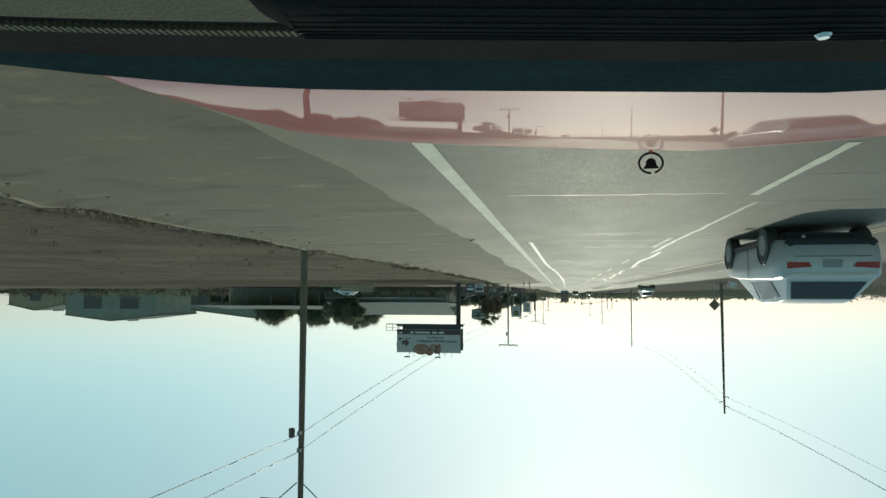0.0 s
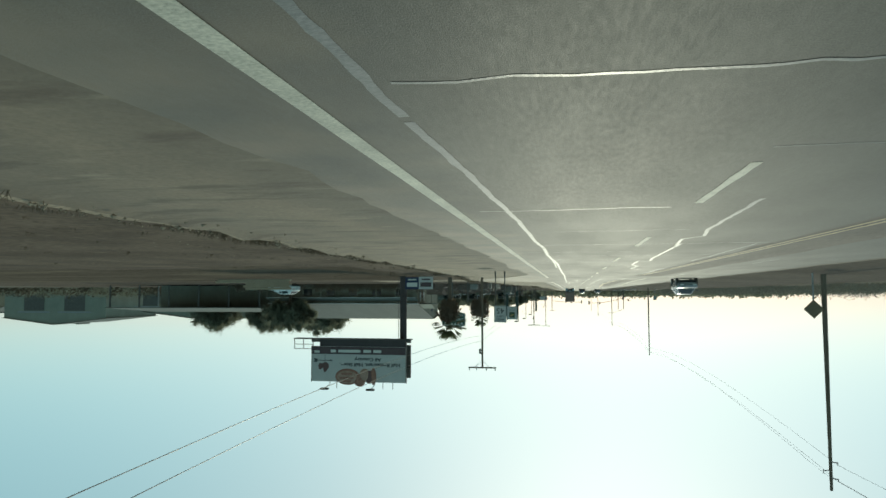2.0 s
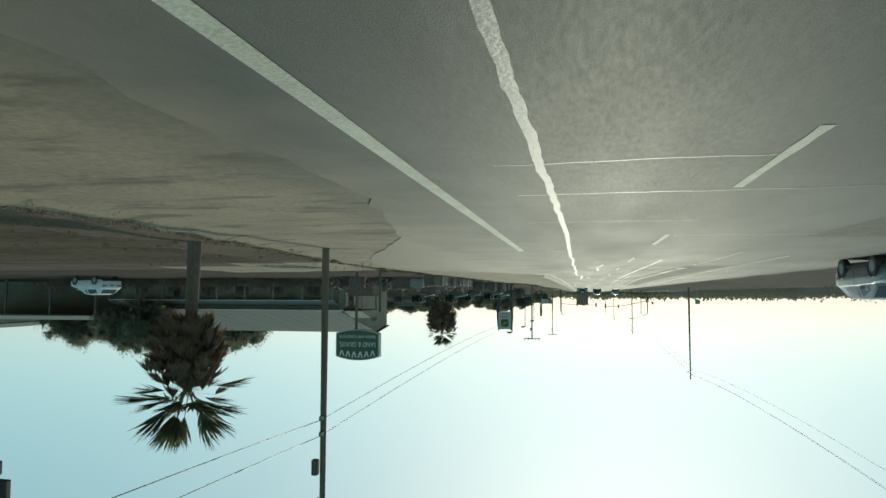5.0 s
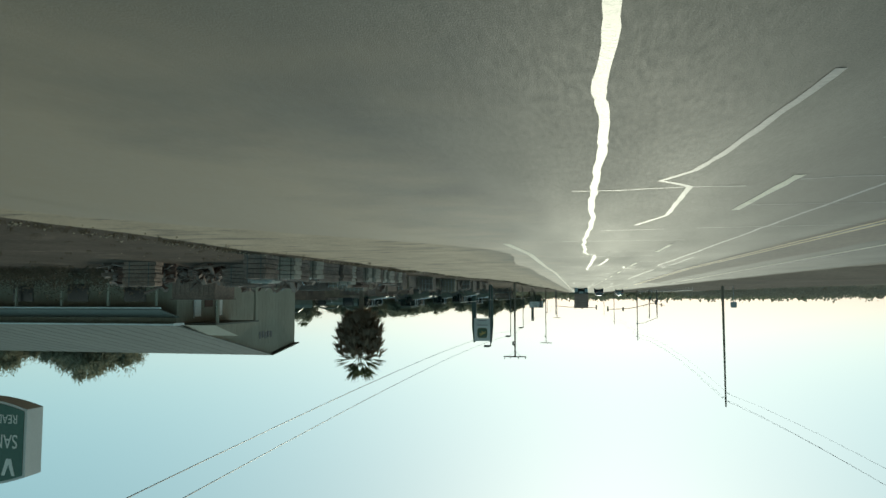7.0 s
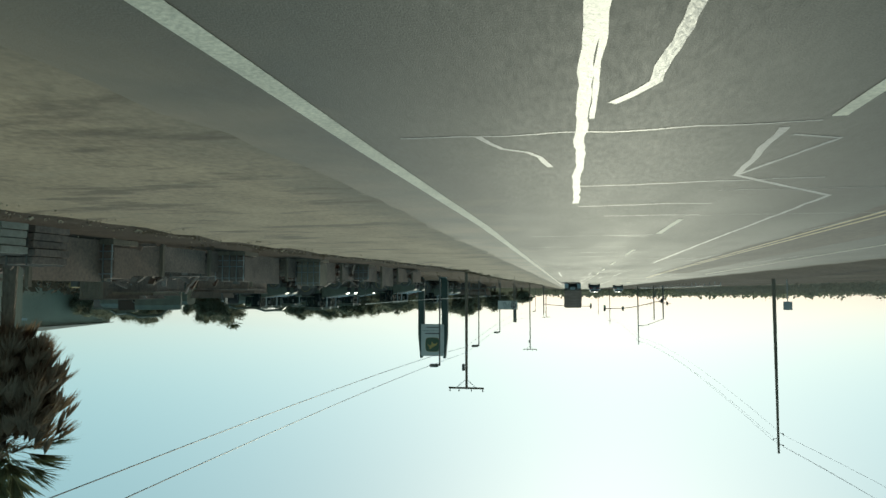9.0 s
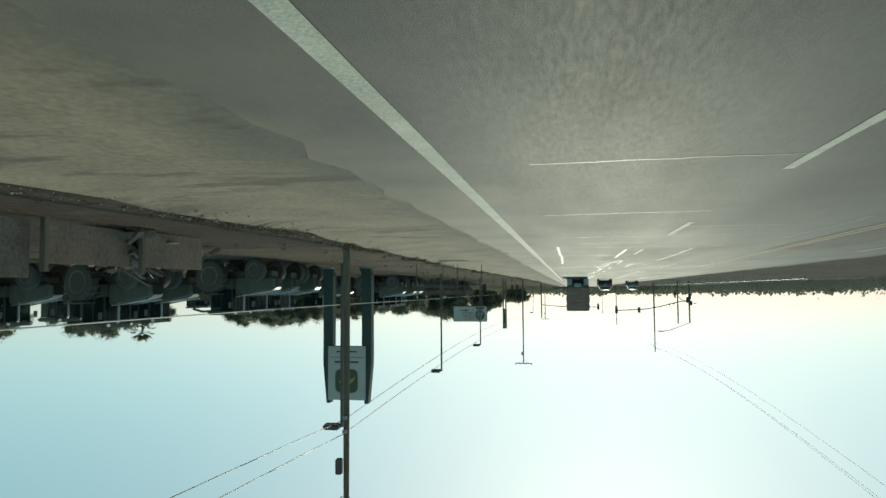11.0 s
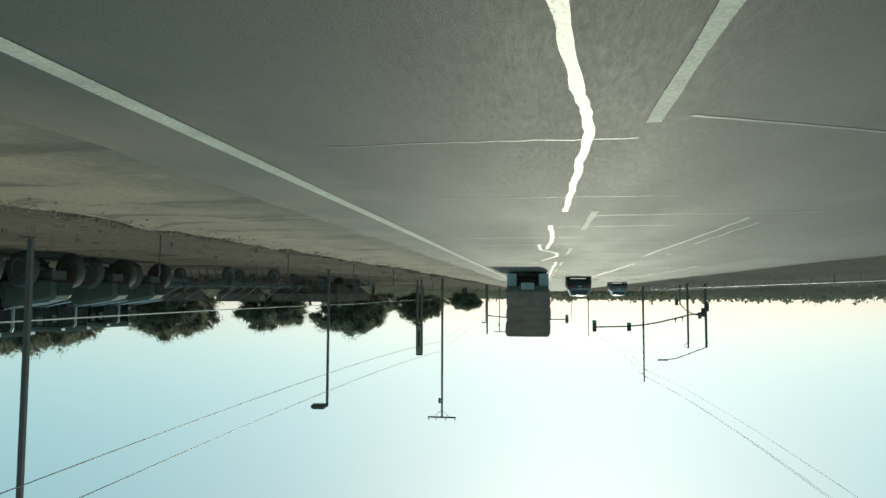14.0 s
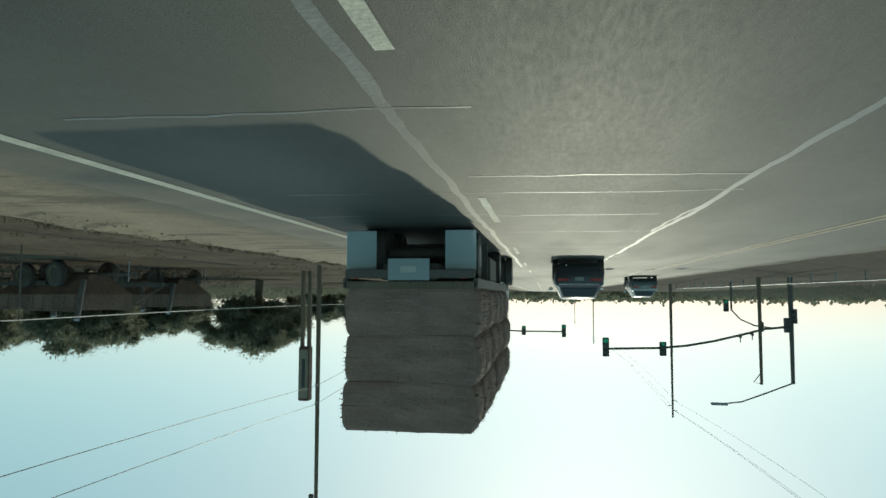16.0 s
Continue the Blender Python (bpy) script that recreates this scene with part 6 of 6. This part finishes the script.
def pane(name, corners, out, material, parent, label=""):
    """A thin sheet on four or more corners, raised outwards by a hair."""
    bm = bmesh.new()
    f = bm.faces.new([bm.verts.new(Vector(v) + Vector(out) * 0.012) for v in corners])
    r = bmesh.ops.extrude_face_region(bm, geom=[f])
    bmesh.ops.translate(bm, verts=[v for v in r["geom"] if isinstance(v, bmesh.types.BMVert)], vec=Vector(out) * -0.01)
    return part(name, bm, material, parent, label)


def car(x, y, paint, label, length=4.6, width=1.84, height=1.5, turn=0.0, waist=0.69):
    """A car seen mostly from behind; its tail is at y = 0."""
    s = thing("car", label, "car", (x, y, 0.0), turn=turn)
    hw = width / 2
    belt = height * waist
    st = [(-0.02, 0.42, belt - 0.18, hw * 0.8), (0.02, 0.34, belt - 0.08, hw * 0.88), (0.12, 0.3, belt - 0.02, hw * 0.95), (0.5, 0.26, belt, hw), (length * 0.45, 0.24, belt - 0.03, hw), (length * 0.72, 0.26, belt - 0.08, hw * 0.99), (length * 0.86, 0.28, belt - 0.14, hw * 0.97), (length * 0.95, 0.3, belt - 0.24, hw * 0.9), (length, 0.4, belt - 0.4, hw * 0.76)]
    rings = []
    for yy, zb, zt, w in st:
        m = zb + (zt - zb) * 0.55
        rings.append([(-w * 0.86, yy, zb), (-w * 0.955, yy, zb + 0.1), (-w * 0.99, yy, m - 0.12), (-w, yy, m), (-w * 0.985, yy, zt - 0.09), (-w * 0.95, yy, zt - 0.03), (-w * 0.88, yy, zt), (0, yy, zt + 0.012), (w * 0.88, yy, zt), (w * 0.95, yy, zt - 0.03), (w * 0.985, yy, zt - 0.09), (w, yy, m), (w * 0.99, yy, m - 0.12), (w * 0.955, yy, zb + 0.1), (w * 0.86, yy, zb)])
    creased(part("body", loft(bmesh.new(), rings), paint, s))
    # y, foot height, roof height, half widths above and below
    gh = [(0.14, belt - 0.05, belt - 0.005, hw * 0.8, hw * 0.88), (0.62, belt - 0.05, height - 0.09, hw * 0.66, hw * 0.9), (1.1, belt - 0.05, height - 0.02, hw * 0.68, hw * 0.91), (length * 0.45, belt - 0.05, height, hw * 0.69, hw * 0.91), (length * 0.58, belt - 0.05, height - 0.06, hw * 0.66, hw * 0.9), (length * 0.74, belt - 0.08, belt - 0.03, hw * 0.78, hw * 0.86)]
    rings = [[(-wb, yy, zb), (-wt, yy, zt - 0.02), (-wt * 0.92, yy, zt), (wt * 0.92, yy, zt), (wt, yy, zt - 0.02), (wb, yy, zb)] for yy, zb, zt, wt, wb in gh]
    cabin = creased(part("cabin", loft(bmesh.new(), rings), paint, s))

    def between(a, b, f):
        return tuple(u + (v - u) * f for u, v in zip(a, b))
    for (a, b, ha, hb), nm, out in (((gh[0], gh[1], 0.12, 0.94), "rear_window", (0, -0.8, 0.6)), ((gh[5], gh[4], 0.08, 0.94), "windscreen", (0, 0.7, 0.7))):
        lo, hi = between(a, b, ha), between(a, b, hb)
        pane(nm, [(-lo[3] * 0.9, lo[0], lo[2]), (lo[3] * 0.9, lo[0], lo[2]), (hi[3] * 0.88, hi[0], hi[2]), (-hi[3] * 0.88, hi[0], hi[2])], out, DARK_GLASS, cabin, "tinted glass")
    for sd in (-1, 1):
        for a, b, fa, fb in ((gh[1], gh[3], 0.18, 0.92), (gh[3], gh[5], 0.06, 0.6)):
            u, v = between(a, b, fa), between(a, b, fb)
            quad = []
            for q, h in ((u, 0.16), (v, 0.16), (v, 0.86), (u, 0.86)):
                quad.append((sd * (q[4] + (q[3] - q[4]) * h), q[0], q[1] + (q[2] - q[1]) * h))
            pane("side_window", quad, (sd * 0.97, 0, 0.25), DARK_GLASS, cabin, "tinted glass")
        pane("tail_light", [(sd * hw * 0.84, -0.03, belt - 0.32), (sd * hw * 0.44, -0.035, belt - 0.31), (sd * hw * 0.38, -0.035, belt - 0.23), (sd * hw * 0.84, -0.025, belt - 0.2)][::sd], (0, -1, 0), RED, s, "slim red tail light")
        mir = part("mirror", box(sd * hw * 1.0, sd * (hw * 1.0 + 0.18), length * 0.64, length * 0.66 + 0.06, belt - 0.02, belt + 0.11, 0.03), paint, s)
        part("mirror_glass", box(sd * (hw + 0.02), sd * (hw + 0.16), length * 0.64 - 0.006, length * 0.64 - 0.002, belt, belt + 0.09), CHROME, mir)
        for wy in (0.9, length - 0.95):
            t = part("wheel", rod(bmesh.new(), (sd * (hw - 0.2), wy, 0.335), (sd * (hw + 0.012), wy, 0.335), 0.335, 0.335, 28), RUBBER, s)
            part("rim", rod(bmesh.new(), (sd * hw, wy, 0.335), (sd * (hw + 0.022), wy, 0.335), 0.22, 0.2, 18), STEEL, t)
            part("wheel_arch", path_tube(bmesh.new(), [(sd * (hw + 0.004), wy + 0.385 * math.cos(a), 0.335 + 0.385 * math.sin(a)) for a in (math.pi * k / 10 for k in range(11))], 0.018, 6), BLACK, s)
        part("sill", box(sd * (hw * 0.955), sd * (hw * 0.985), 1.3, length - 1.4, 0.25, 0.34, 0.01), BLACK, s)
        part("headlight", box(sd * hw * 0.4, sd * hw * 0.76, length - 0.12, length + 0.005, belt - 0.5, belt - 0.38, 0.02), SIGN_WHITE, s)
        part("door_seam", box(sd * (hw - 0.004), sd * (hw + 0.003), length * 0.44, length * 0.44 + 0.012, 0.36, belt - 0.1), BLACK, s)
    part("underbody", box(-hw * 0.8, hw * 0.8, 0.25, length - 0.3, 0.15, 0.34, 0.03), BLACK, s)
    part("exhaust", rod(bmesh.new(), (hw * 0.5, 0.02, 0.25), (hw * 0.5, 0.6, 0.25), 0.035, seg=10), CHROME, s)
    part("bumper", box(-hw * 0.84, hw * 0.84, -0.05, 0.12, 0.27, 0.42, 0.04), BLACK, s, "black lower bumper")
    part("plate_bar", box(-0.16, 0.16, -0.038, -0.022, belt - 0.36, belt - 0.22), STEEL, s)
    part("tail_trim", box(-hw * 0.78, hw * 0.78, -0.012, 0.03, belt - 0.115, belt - 0.09, 0.004), CHROME, s, "bright trim strip")
    part("boot_seam", box(-hw * 0.7, hw * 0.7, -0.036, -0.024, belt - 0.43, belt - 0.42), BLACK, s)
    return s


car(-4.85, 13.2, SILVER, "silver car with dark windows and slim tail lights")
car(-4.58, 238.6, CHARCOAL, "black hatchback car with a bright trim strip")
car(-10.2, 262.0, GREY_PAINT, "grey car waiting beyond the centre line", turn=0)
car(-11.2, 96.0, GREY_PAINT, "grey oncoming car beyond the centre line", turn=180)
car(36.0, 114.0, WHITE_PAINT, "white parked car on the brown lot", turn=-70)


# ---- the car that carries the camera, as it stands at the start ----
NOSE = [(-2.5, 0.99), (0.4, 1.0), (0.75, 1.155), (0.89, 1.138), (1.2, 1.096), (1.51, 1.06), (1.66, 0.985), (1.78, 0.875), (1.86, 0.78), (1.94, 0.66), (2.02, 0.5), (2.08, 0.32), (2.12, 0.15), (2.135, 0.05)]
MID = -0.42


def bonnet_height(y):
    return 0.985 - 0.0875 * (y - 1.0) - 0.016 * (y - 1.0) ** 2 - 0.1 * max(0.0, 0.98 - y)


def filming_car():
    c = thing("red_car", "glossy red car with a black dashboard and open windscreen frame", "car", (0, 0, 0))

    def ring(y, w, zt, zb):
        half = (1, 0.994, 0.98, 0.95, 0.88, 0.75, 0.5, 0.25)
        top = [(MID + w * k, y, zt + 0.014 - 0.02 * abs(k) ** 2.5 - 0.004 * abs(k) ** 9) for k in half + (0,) + tuple(-k for k in half[::-1])]
        return [(MID + w * 0.96, y, zb), (MID + w * 0.98, y, zt - 0.13)] + top + [(MID - w * 0.98, y, zt - 0.13), (MID - w * 0.96, y, zb)]
    ys = [0.78 + 0.045 * k for k in range(20)] + [1.66 + 0.02 * k for k in range(18)] + [2.02, 2.04, 2.06, 2.08, 2.1, 2.115, 2.128, 2.135]
    part("bonnet", loft(bmesh.new(), [ring(y, along(NOSE, y), bonnet_height(y) - (0.02 if y > 2.12 else 0), 0.42) for y in ys]), RED_PAINT, c, "glossy red bonnet that mirrors the sky", smooth=True)
    part("body", loft(bmesh.new(), [ring(y, w, zt, 0.36) for y, w, zt in ((-2.55, 0.82, 0.8), (-2.4, 0.95, 0.92), (-1.2, 1.0, 0.94), (0.0, 1.0, 0.93), (0.55, 1.05, 0.92), (0.77, 1.13, 0.9))]), RED_PAINT, c)

    def band(name, edges, zs, m, label, drop=0.0, n=24, right=0.78, left=-1.6):
        """A strip across the car between lines that bow forwards in the middle."""
        bm = bmesh.new()
        rows = []
        for e, z in zip(edges, zs):
            rows.append([bm.verts.new((x, e(x), z)) for x in (right + (left - right) * i / n for i in range(n + 1))])
        for a, b in zip(rows, rows[1:]):
            for i in range(n):
                bm.faces.new((a[i], a[i + 1], b[i + 1], b[i]))
        r = bmesh.ops.extrude_face_region(bm, geom=list(bm.faces))
        bmesh.ops.translate(bm, verts=[v for v in r["geom"] if isinstance(v, bmesh.types.BMVert)], vec=(0, 0, -drop))
        return part(name, bm, m, c, label, smooth=False)

    def bow(y, k=0.12):
        return lambda x: y - 0.19 * (x - 0.14) - k * max(0.0, x - 0.3) ** 2 + 0.33 * min(0.0, x + 0.45)
    band("cowl", (bow(0.86), bow(0.9), bow(1.02, 0.5)), (1.006, 1.006, 1.001), COWL_TEAL, "dark teal cowl panel under the windscreen", 0.02)
    pad = band("dashboard", (bow(0.56), bow(0.75), bow(0.785), bow(0.86), bow(0.878)), (0.995, 0.998, 1.003, 1.0075, 1.0), DASH_BLACK, "black grained dashboard top", 0.12)
    # stitched ridge along the pad
    for k in range(150):
        x = 0.74 - k * 0.0085
        st = new("stitch", STITCH)
        st.parent = pad
        st.location = (x, bow(0.778)(x), 1.004)
    band("dash_pad", (bow(0.5), bow(0.75)), (0.998, 1.003), DASH_OLIVE, "olive grey soft pad", 0.01, right=0.78, left=0.3)
    bm = bmesh.new()
    rows = []
    for f in range(9):
        a = math.pi * f / 8
        y0, z0 = 0.72 - 0.055 * math.cos(a), 1.004 + 0.022 * math.sin(a)
        rows.append([(x, bow(y0)(x) - 0.03 * max(0, x - 0.22) ** 2 * 60, z0 - 0.016 * (1 - min(1, (0.325 - x) / 0.04))) for x in (0.325, 0.318, 0.305, 0.285, 0.2, 0.0, -0.3, -0.7, -1.1)])
    vs = [[bm.verts.new(v) for v in r] for r in rows]
    for a, b in zip(vs, vs[1:]):
        for i in range(len(a) - 1):
            bm.faces.new((a[i], a[i + 1], b[i + 1], b[i]))
    part("binnacle", bm, DASH_BLACK, c, "ribbed black instrument hood", smooth=True)
    for k in range(7):
        y = 0.675 + 0.011 * k
        part("binnacle_rib", path_tube(bmesh.new(), [(x, bow(y)(x), 1.004 + 0.022 * math.sin(math.acos(max(-1, min(1, (0.72 - y) / 0.055)))) + 0.0005) for x in (0.29, 0.15, 0.0, -0.2, -0.5, -0.9)], 0.0016, 5), DASH_BLACK, c)
    # a windscreen decal, stood on an added stalk at the bonnet's nose
    orn = part("ornament", rod(bmesh.new(), (-0.278, 2.15, 0.8), (-0.278, 2.15, 0.876), 0.006, seg=8), CHROME, c, "small dark round windscreen decal on an added stalk")
    part("decal_ring", path_tube(bmesh.new(), [(-0.278 + 0.036 * math.cos(a), 2.15, 0.908 + 0.032 * math.sin(a)) for a in (math.tau * (0.3 + 0.95 * k / 22) for k in range(23))], 0.0035, 6), DASH_BLACK, orn)
    part("decal_bell", prism(bmesh.new(), [(-0.302, 0.925), (-0.254, 0.925), (-0.262, 0.914), (-0.264, 0.901), (-0.272, 0.894), (-0.284, 0.894), (-0.292, 0.901), (-0.294, 0.914)], 2.146, 2.154), DASH_BLACK, orn)
    part("screw", rod(bmesh.new(), (-0.29, 0.79, 1.03), (-0.29, 0.79, 1.034), 0.009, 0.006, 14), CHROME, c, "bright screw head")
    # cabin frame: pillars, roof and seats behind the camera
    roof = part("roof", loft(bmesh.new(), [[(MID - w, y, z - 0.05), (MID - w * 0.9, y, z), (MID + w * 0.9, y, z), (MID + w, y, z - 0.05), (MID + w * 0.9, y, z - 0.06), (MID - w * 0.9, y, z - 0.06)] for y, w, z in ((-2.0, 0.72, 1.62), (-1.2, 0.8, 1.7), (-0.5, 0.8, 1.71), (-0.1, 0.76, 1.66))]), RED_PAINT, c)
    for sd in (-1, 1):
        for (ya, wa), (yb, wb, zb) in (((0.5, 0.98), (-0.12, 0.74, 1.63)), ((-0.75, 0.99), (-0.8, 0.79, 1.66)), ((-2.3, 0.95), (-1.9, 0.74, 1.6))):
            part("pillar", rod(bmesh.new(), (MID + sd * wa, ya, 0.88), (MID + sd * wb, yb, zb), 0.05, 0.04, 8), RED_PAINT, roof)
        for wy in (-1.75, 1.25):
            t = part("wheel", rod(bmesh.new(), (MID + sd * 0.8, wy, 0.345), (MID + sd * 1.03, wy, 0.345), 0.345, 0.345, 28), RUBBER, c)
            part("rim", rod(bmesh.new(), (MID + sd * 0.99, wy, 0.345), (MID + sd * 1.04, wy, 0.345), 0.23, 0.21, 18), STEEL, t)
        part("tail_light", box(MID + sd * 0.62, MID + sd * 0.9, -2.56, -2.46, 0.62, 0.78, 0.02), RED, c)
        part("headlight", box(MID + sd * 0.55, MID + sd * 0.8, 1.8, 1.86, 0.62, 0.74, 0.02), SIGN_WHITE, c)
        mir = part("mirror", box(MID + sd * 1.02, MID + sd * 1.22, 0.3, 0.4, 0.98, 1.12, 0.03), RED_PAINT, c)
        part("mirror_glass", box(MID + sd * 1.04, MID + sd * 1.2, 0.292, 0.298, 1.0, 1.1), CHROME, mir)
        for sy in (-0.75, -1.7):
            seat = part("seat", box(MID + sd * 0.4 - 0.25, MID + sd * 0.4 + 0.25, sy, sy + 0.14, 0.93, 1.35, 0.05), BLACK, c)
            part("headrest", box(MID + sd * 0.4 - 0.13, MID + sd * 0.4 + 0.13, sy + 0.02, sy + 0.12, 1.37, 1.53, 0.04), BLACK, seat)
    part("plate_bar", box(MID - 0.16, MID + 0.16, -2.58, -2.555, 0.55, 0.7), SIGN_WHITE, c)


STITCH = finish("stitch", box(-0.0024, 0.0024, -0.012, 0.004, -0.003, 0.0035), DASH_OLIVE)
filming_car()


# ---- hay truck ----
TX, TY = -0.85, 226.0


def hay_truck():
    s = thing("hay_truck", "flatbed truck trailer with pale mud flaps and dark sides", "truck", (TX, TY, 0.0))
    part("deck", box(-1.25, 1.25, 0.0, 10.2, 1.08, 1.22, 0.01), WOOD_POLE, s)
    for sd in (-1, 1):
        part("rail", box(sd * 1.2, sd * 1.28, 0.0, 10.2, 1.02, 1.2, 0.01), DARK_STEEL, s)
        part("chassis_beam", box(sd * 0.38, sd * 0.52, 0.1, 13.0, 0.75, 1.05, 0.01), DARK_STEEL, s)
        fl = part("mud_flap", box(sd * 0.66, sd * 1.24, 0.10, 0.115, 0.12, 0.87, 0.005), FLAP, s, "pale grey mud flap")
        part("flap_bar", box(sd * 0.6, sd * 1.24, 0.09, 0.14, 0.87, 0.92), DARK_STEEL, fl)
        part("tail_light", rod(bmesh.new(), (sd * 1.02, -0.03, 0.98), (sd * 1.02, 0.03, 0.98), 0.06, seg=14), RED, s)
        part("side_box", box(sd * 0.7, sd * 1.18, 4.0, 6.0, 0.42, 1.0, 0.03), DARK_STEEL, s, "dark side box")
        for wy in (1.1, 2.35, 9.0, 12.2):
            for off in ((0.72, 0.98) if wy < 10 else (0.95, 1.2)):
                w = part("tyre", rod(bmesh.new(), (sd * (off - 0.11), wy, 0.5), (sd * (off + 0.11), wy, 0.5), 0.5, 0.5, 22), RUBBER, s)
                part("rim", rod(bmesh.new(), (sd * (off - 0.02), wy, 0.5), (sd * (off + 0.12), wy, 0.5), 0.27, 0.24, 14), STEEL, w)
    # added dark panel that stands for the shade under the deck
    part("under_shade", box(-1.18, 1.18, 3.2, 3.26, 0.14, 1.05), DARK_STEEL, s)
    for wy in (1.1, 2.35):
        part("axle", rod(bmesh.new(), (-0.7, wy, 0.5), (0.7, wy, 0.5), 0.12, seg=12), DARK_STEEL, s)
    part("rear_bar", box(-1.22, 1.22, -0.06, 0.04, 0.86, 1.02, 0.01), DARK_STEEL, s, "dark rear bar")
    part("rear_panel", box(-0.39, 0.39, -0.1, -0.062, 0.66, 1.06, 0.005), FLAP, s, "pale rear panel")
    part("plate_bar", box(-0.15, 0.15, -0.112, -0.102, 0.8, 0.92), SIGN_WHITE, s)
    cab = part("cab", box(-1.15, 1.15, 10.7, 12.9, 0.9, 2.9, 0.1), WHITE_PAINT, s, "white truck cab")
    part("bonnet", box(-0.85, 0.85, 12.9, 14.2, 0.8, 1.75, 0.12), WHITE_PAINT, cab)
    part("windscreen", box(-1.0, 1.0, 12.88, 12.93, 1.9, 2.7), DARK_GLASS, cab)
    part("rear_window", box(-0.7, 0.7, 10.66, 10.71, 2.0, 2.6), DARK_GLASS, cab)
    for sd in (-1, 1):
        part("side_window", box(sd * 1.14, sd * 1.17, 11.6, 12.6, 1.9, 2.6), DARK_GLASS, cab)
        part("exhaust_stack", rod(bmesh.new(), (sd * 1.0, 10.5, 0.9), (sd * 1.0, 10.5, 3.2), 0.07, seg=12), CHROME, cab)


hay_truck()


def bale_mesh(seed, w, d, h):
    rng = random.Random(seed)
    bm = bmesh.new()
    bmesh.ops.create_cube(bm, size=1)
    bmesh.ops.subdivide_edges(bm, edges=list(bm.edges), cuts=11, use_grid_fill=True)
    for v in bm.verts:
        c = v.co.copy()
        k = noise.noise(Vector((c.x * 4 + seed, c.y * 3, c.z * 2.5)))
        q = noise.noise(Vector((c.x * 17 + seed, c.y * 9, c.z * 7)))
        e = max(1.0, (abs(2 * c.x) ** 12 + abs(2 * c.z) ** 8 + abs(2 * c.y) ** 12) ** (1 / 10))
        sag = abs(2 * c.z) ** 3
        v.co = Vector((c.x * (w * (1.015 - 0.035 * sag) / e ** 0.7 + 0.08 * k + 0.04 * q), c.y * (d * (1 - 0.015 * sag) / e ** 0.35 + 0.06 * k + 0.035 * q), c.z * (h / e ** 0.3 + 0.02 * q)))
    # loose straw sticking out of the surface
    vs = list(bm.verts)
    for _ in range(700):
        o = rng.choice(vs).co
        d1 = (Vector((o.x / w, o.y / d, o.z / h)) + Vector((rng.gauss(0, 0.3), rng.gauss(0, 0.3), rng.gauss(0, 0.3)))).normalized()
        side = d1.orthogonal().normalized() * 0.008
        a = [bm.verts.new(o - d1 * 0.03 + side), bm.verts.new(o - d1 * 0.03 - side), bm.verts.new(o + d1 * rng.uniform(0.03, 0.1))]
        bm.faces.new(a)
    return finish("hay_bale", bm, HAY)


LONG, DEEP, HIGH = 2.56, 1.25, 0.87
MESHES = [bale_mesh(3 + k, LONG, DEEP, HIGH + 0.05) for k in range(6)]
rb = random.Random(4)
for tier in range(3):
    for row in range(8):
        ob = new("hay_bale", MESHES[rb.randrange(6)])
        ob.matrix_basis = pose(TX + rb.uniform(-0.06, 0.06), TY + 0.66 + row * 1.22 + rb.uniform(-0.03, 0.03), 1.225 + HIGH * (tier + 0.5), 0, rb.uniform(-0.5, 0.5), rb.choice((0, 180)) + rb.uniform(-0.8, 0.8))
        tagged(ob, "long brown hay bale tied with twine on the trailer", "hay bale", "stacked bales")
        for z in (-0.22, 0.0, 0.22):
            part("twine", box(-LONG / 2 - 0.012, LONG / 2 + 0.012, -DEEP / 2 + 0.002, DEEP / 2 - 0.002, z - 0.004, z + 0.004), TAN_WALL, ob)
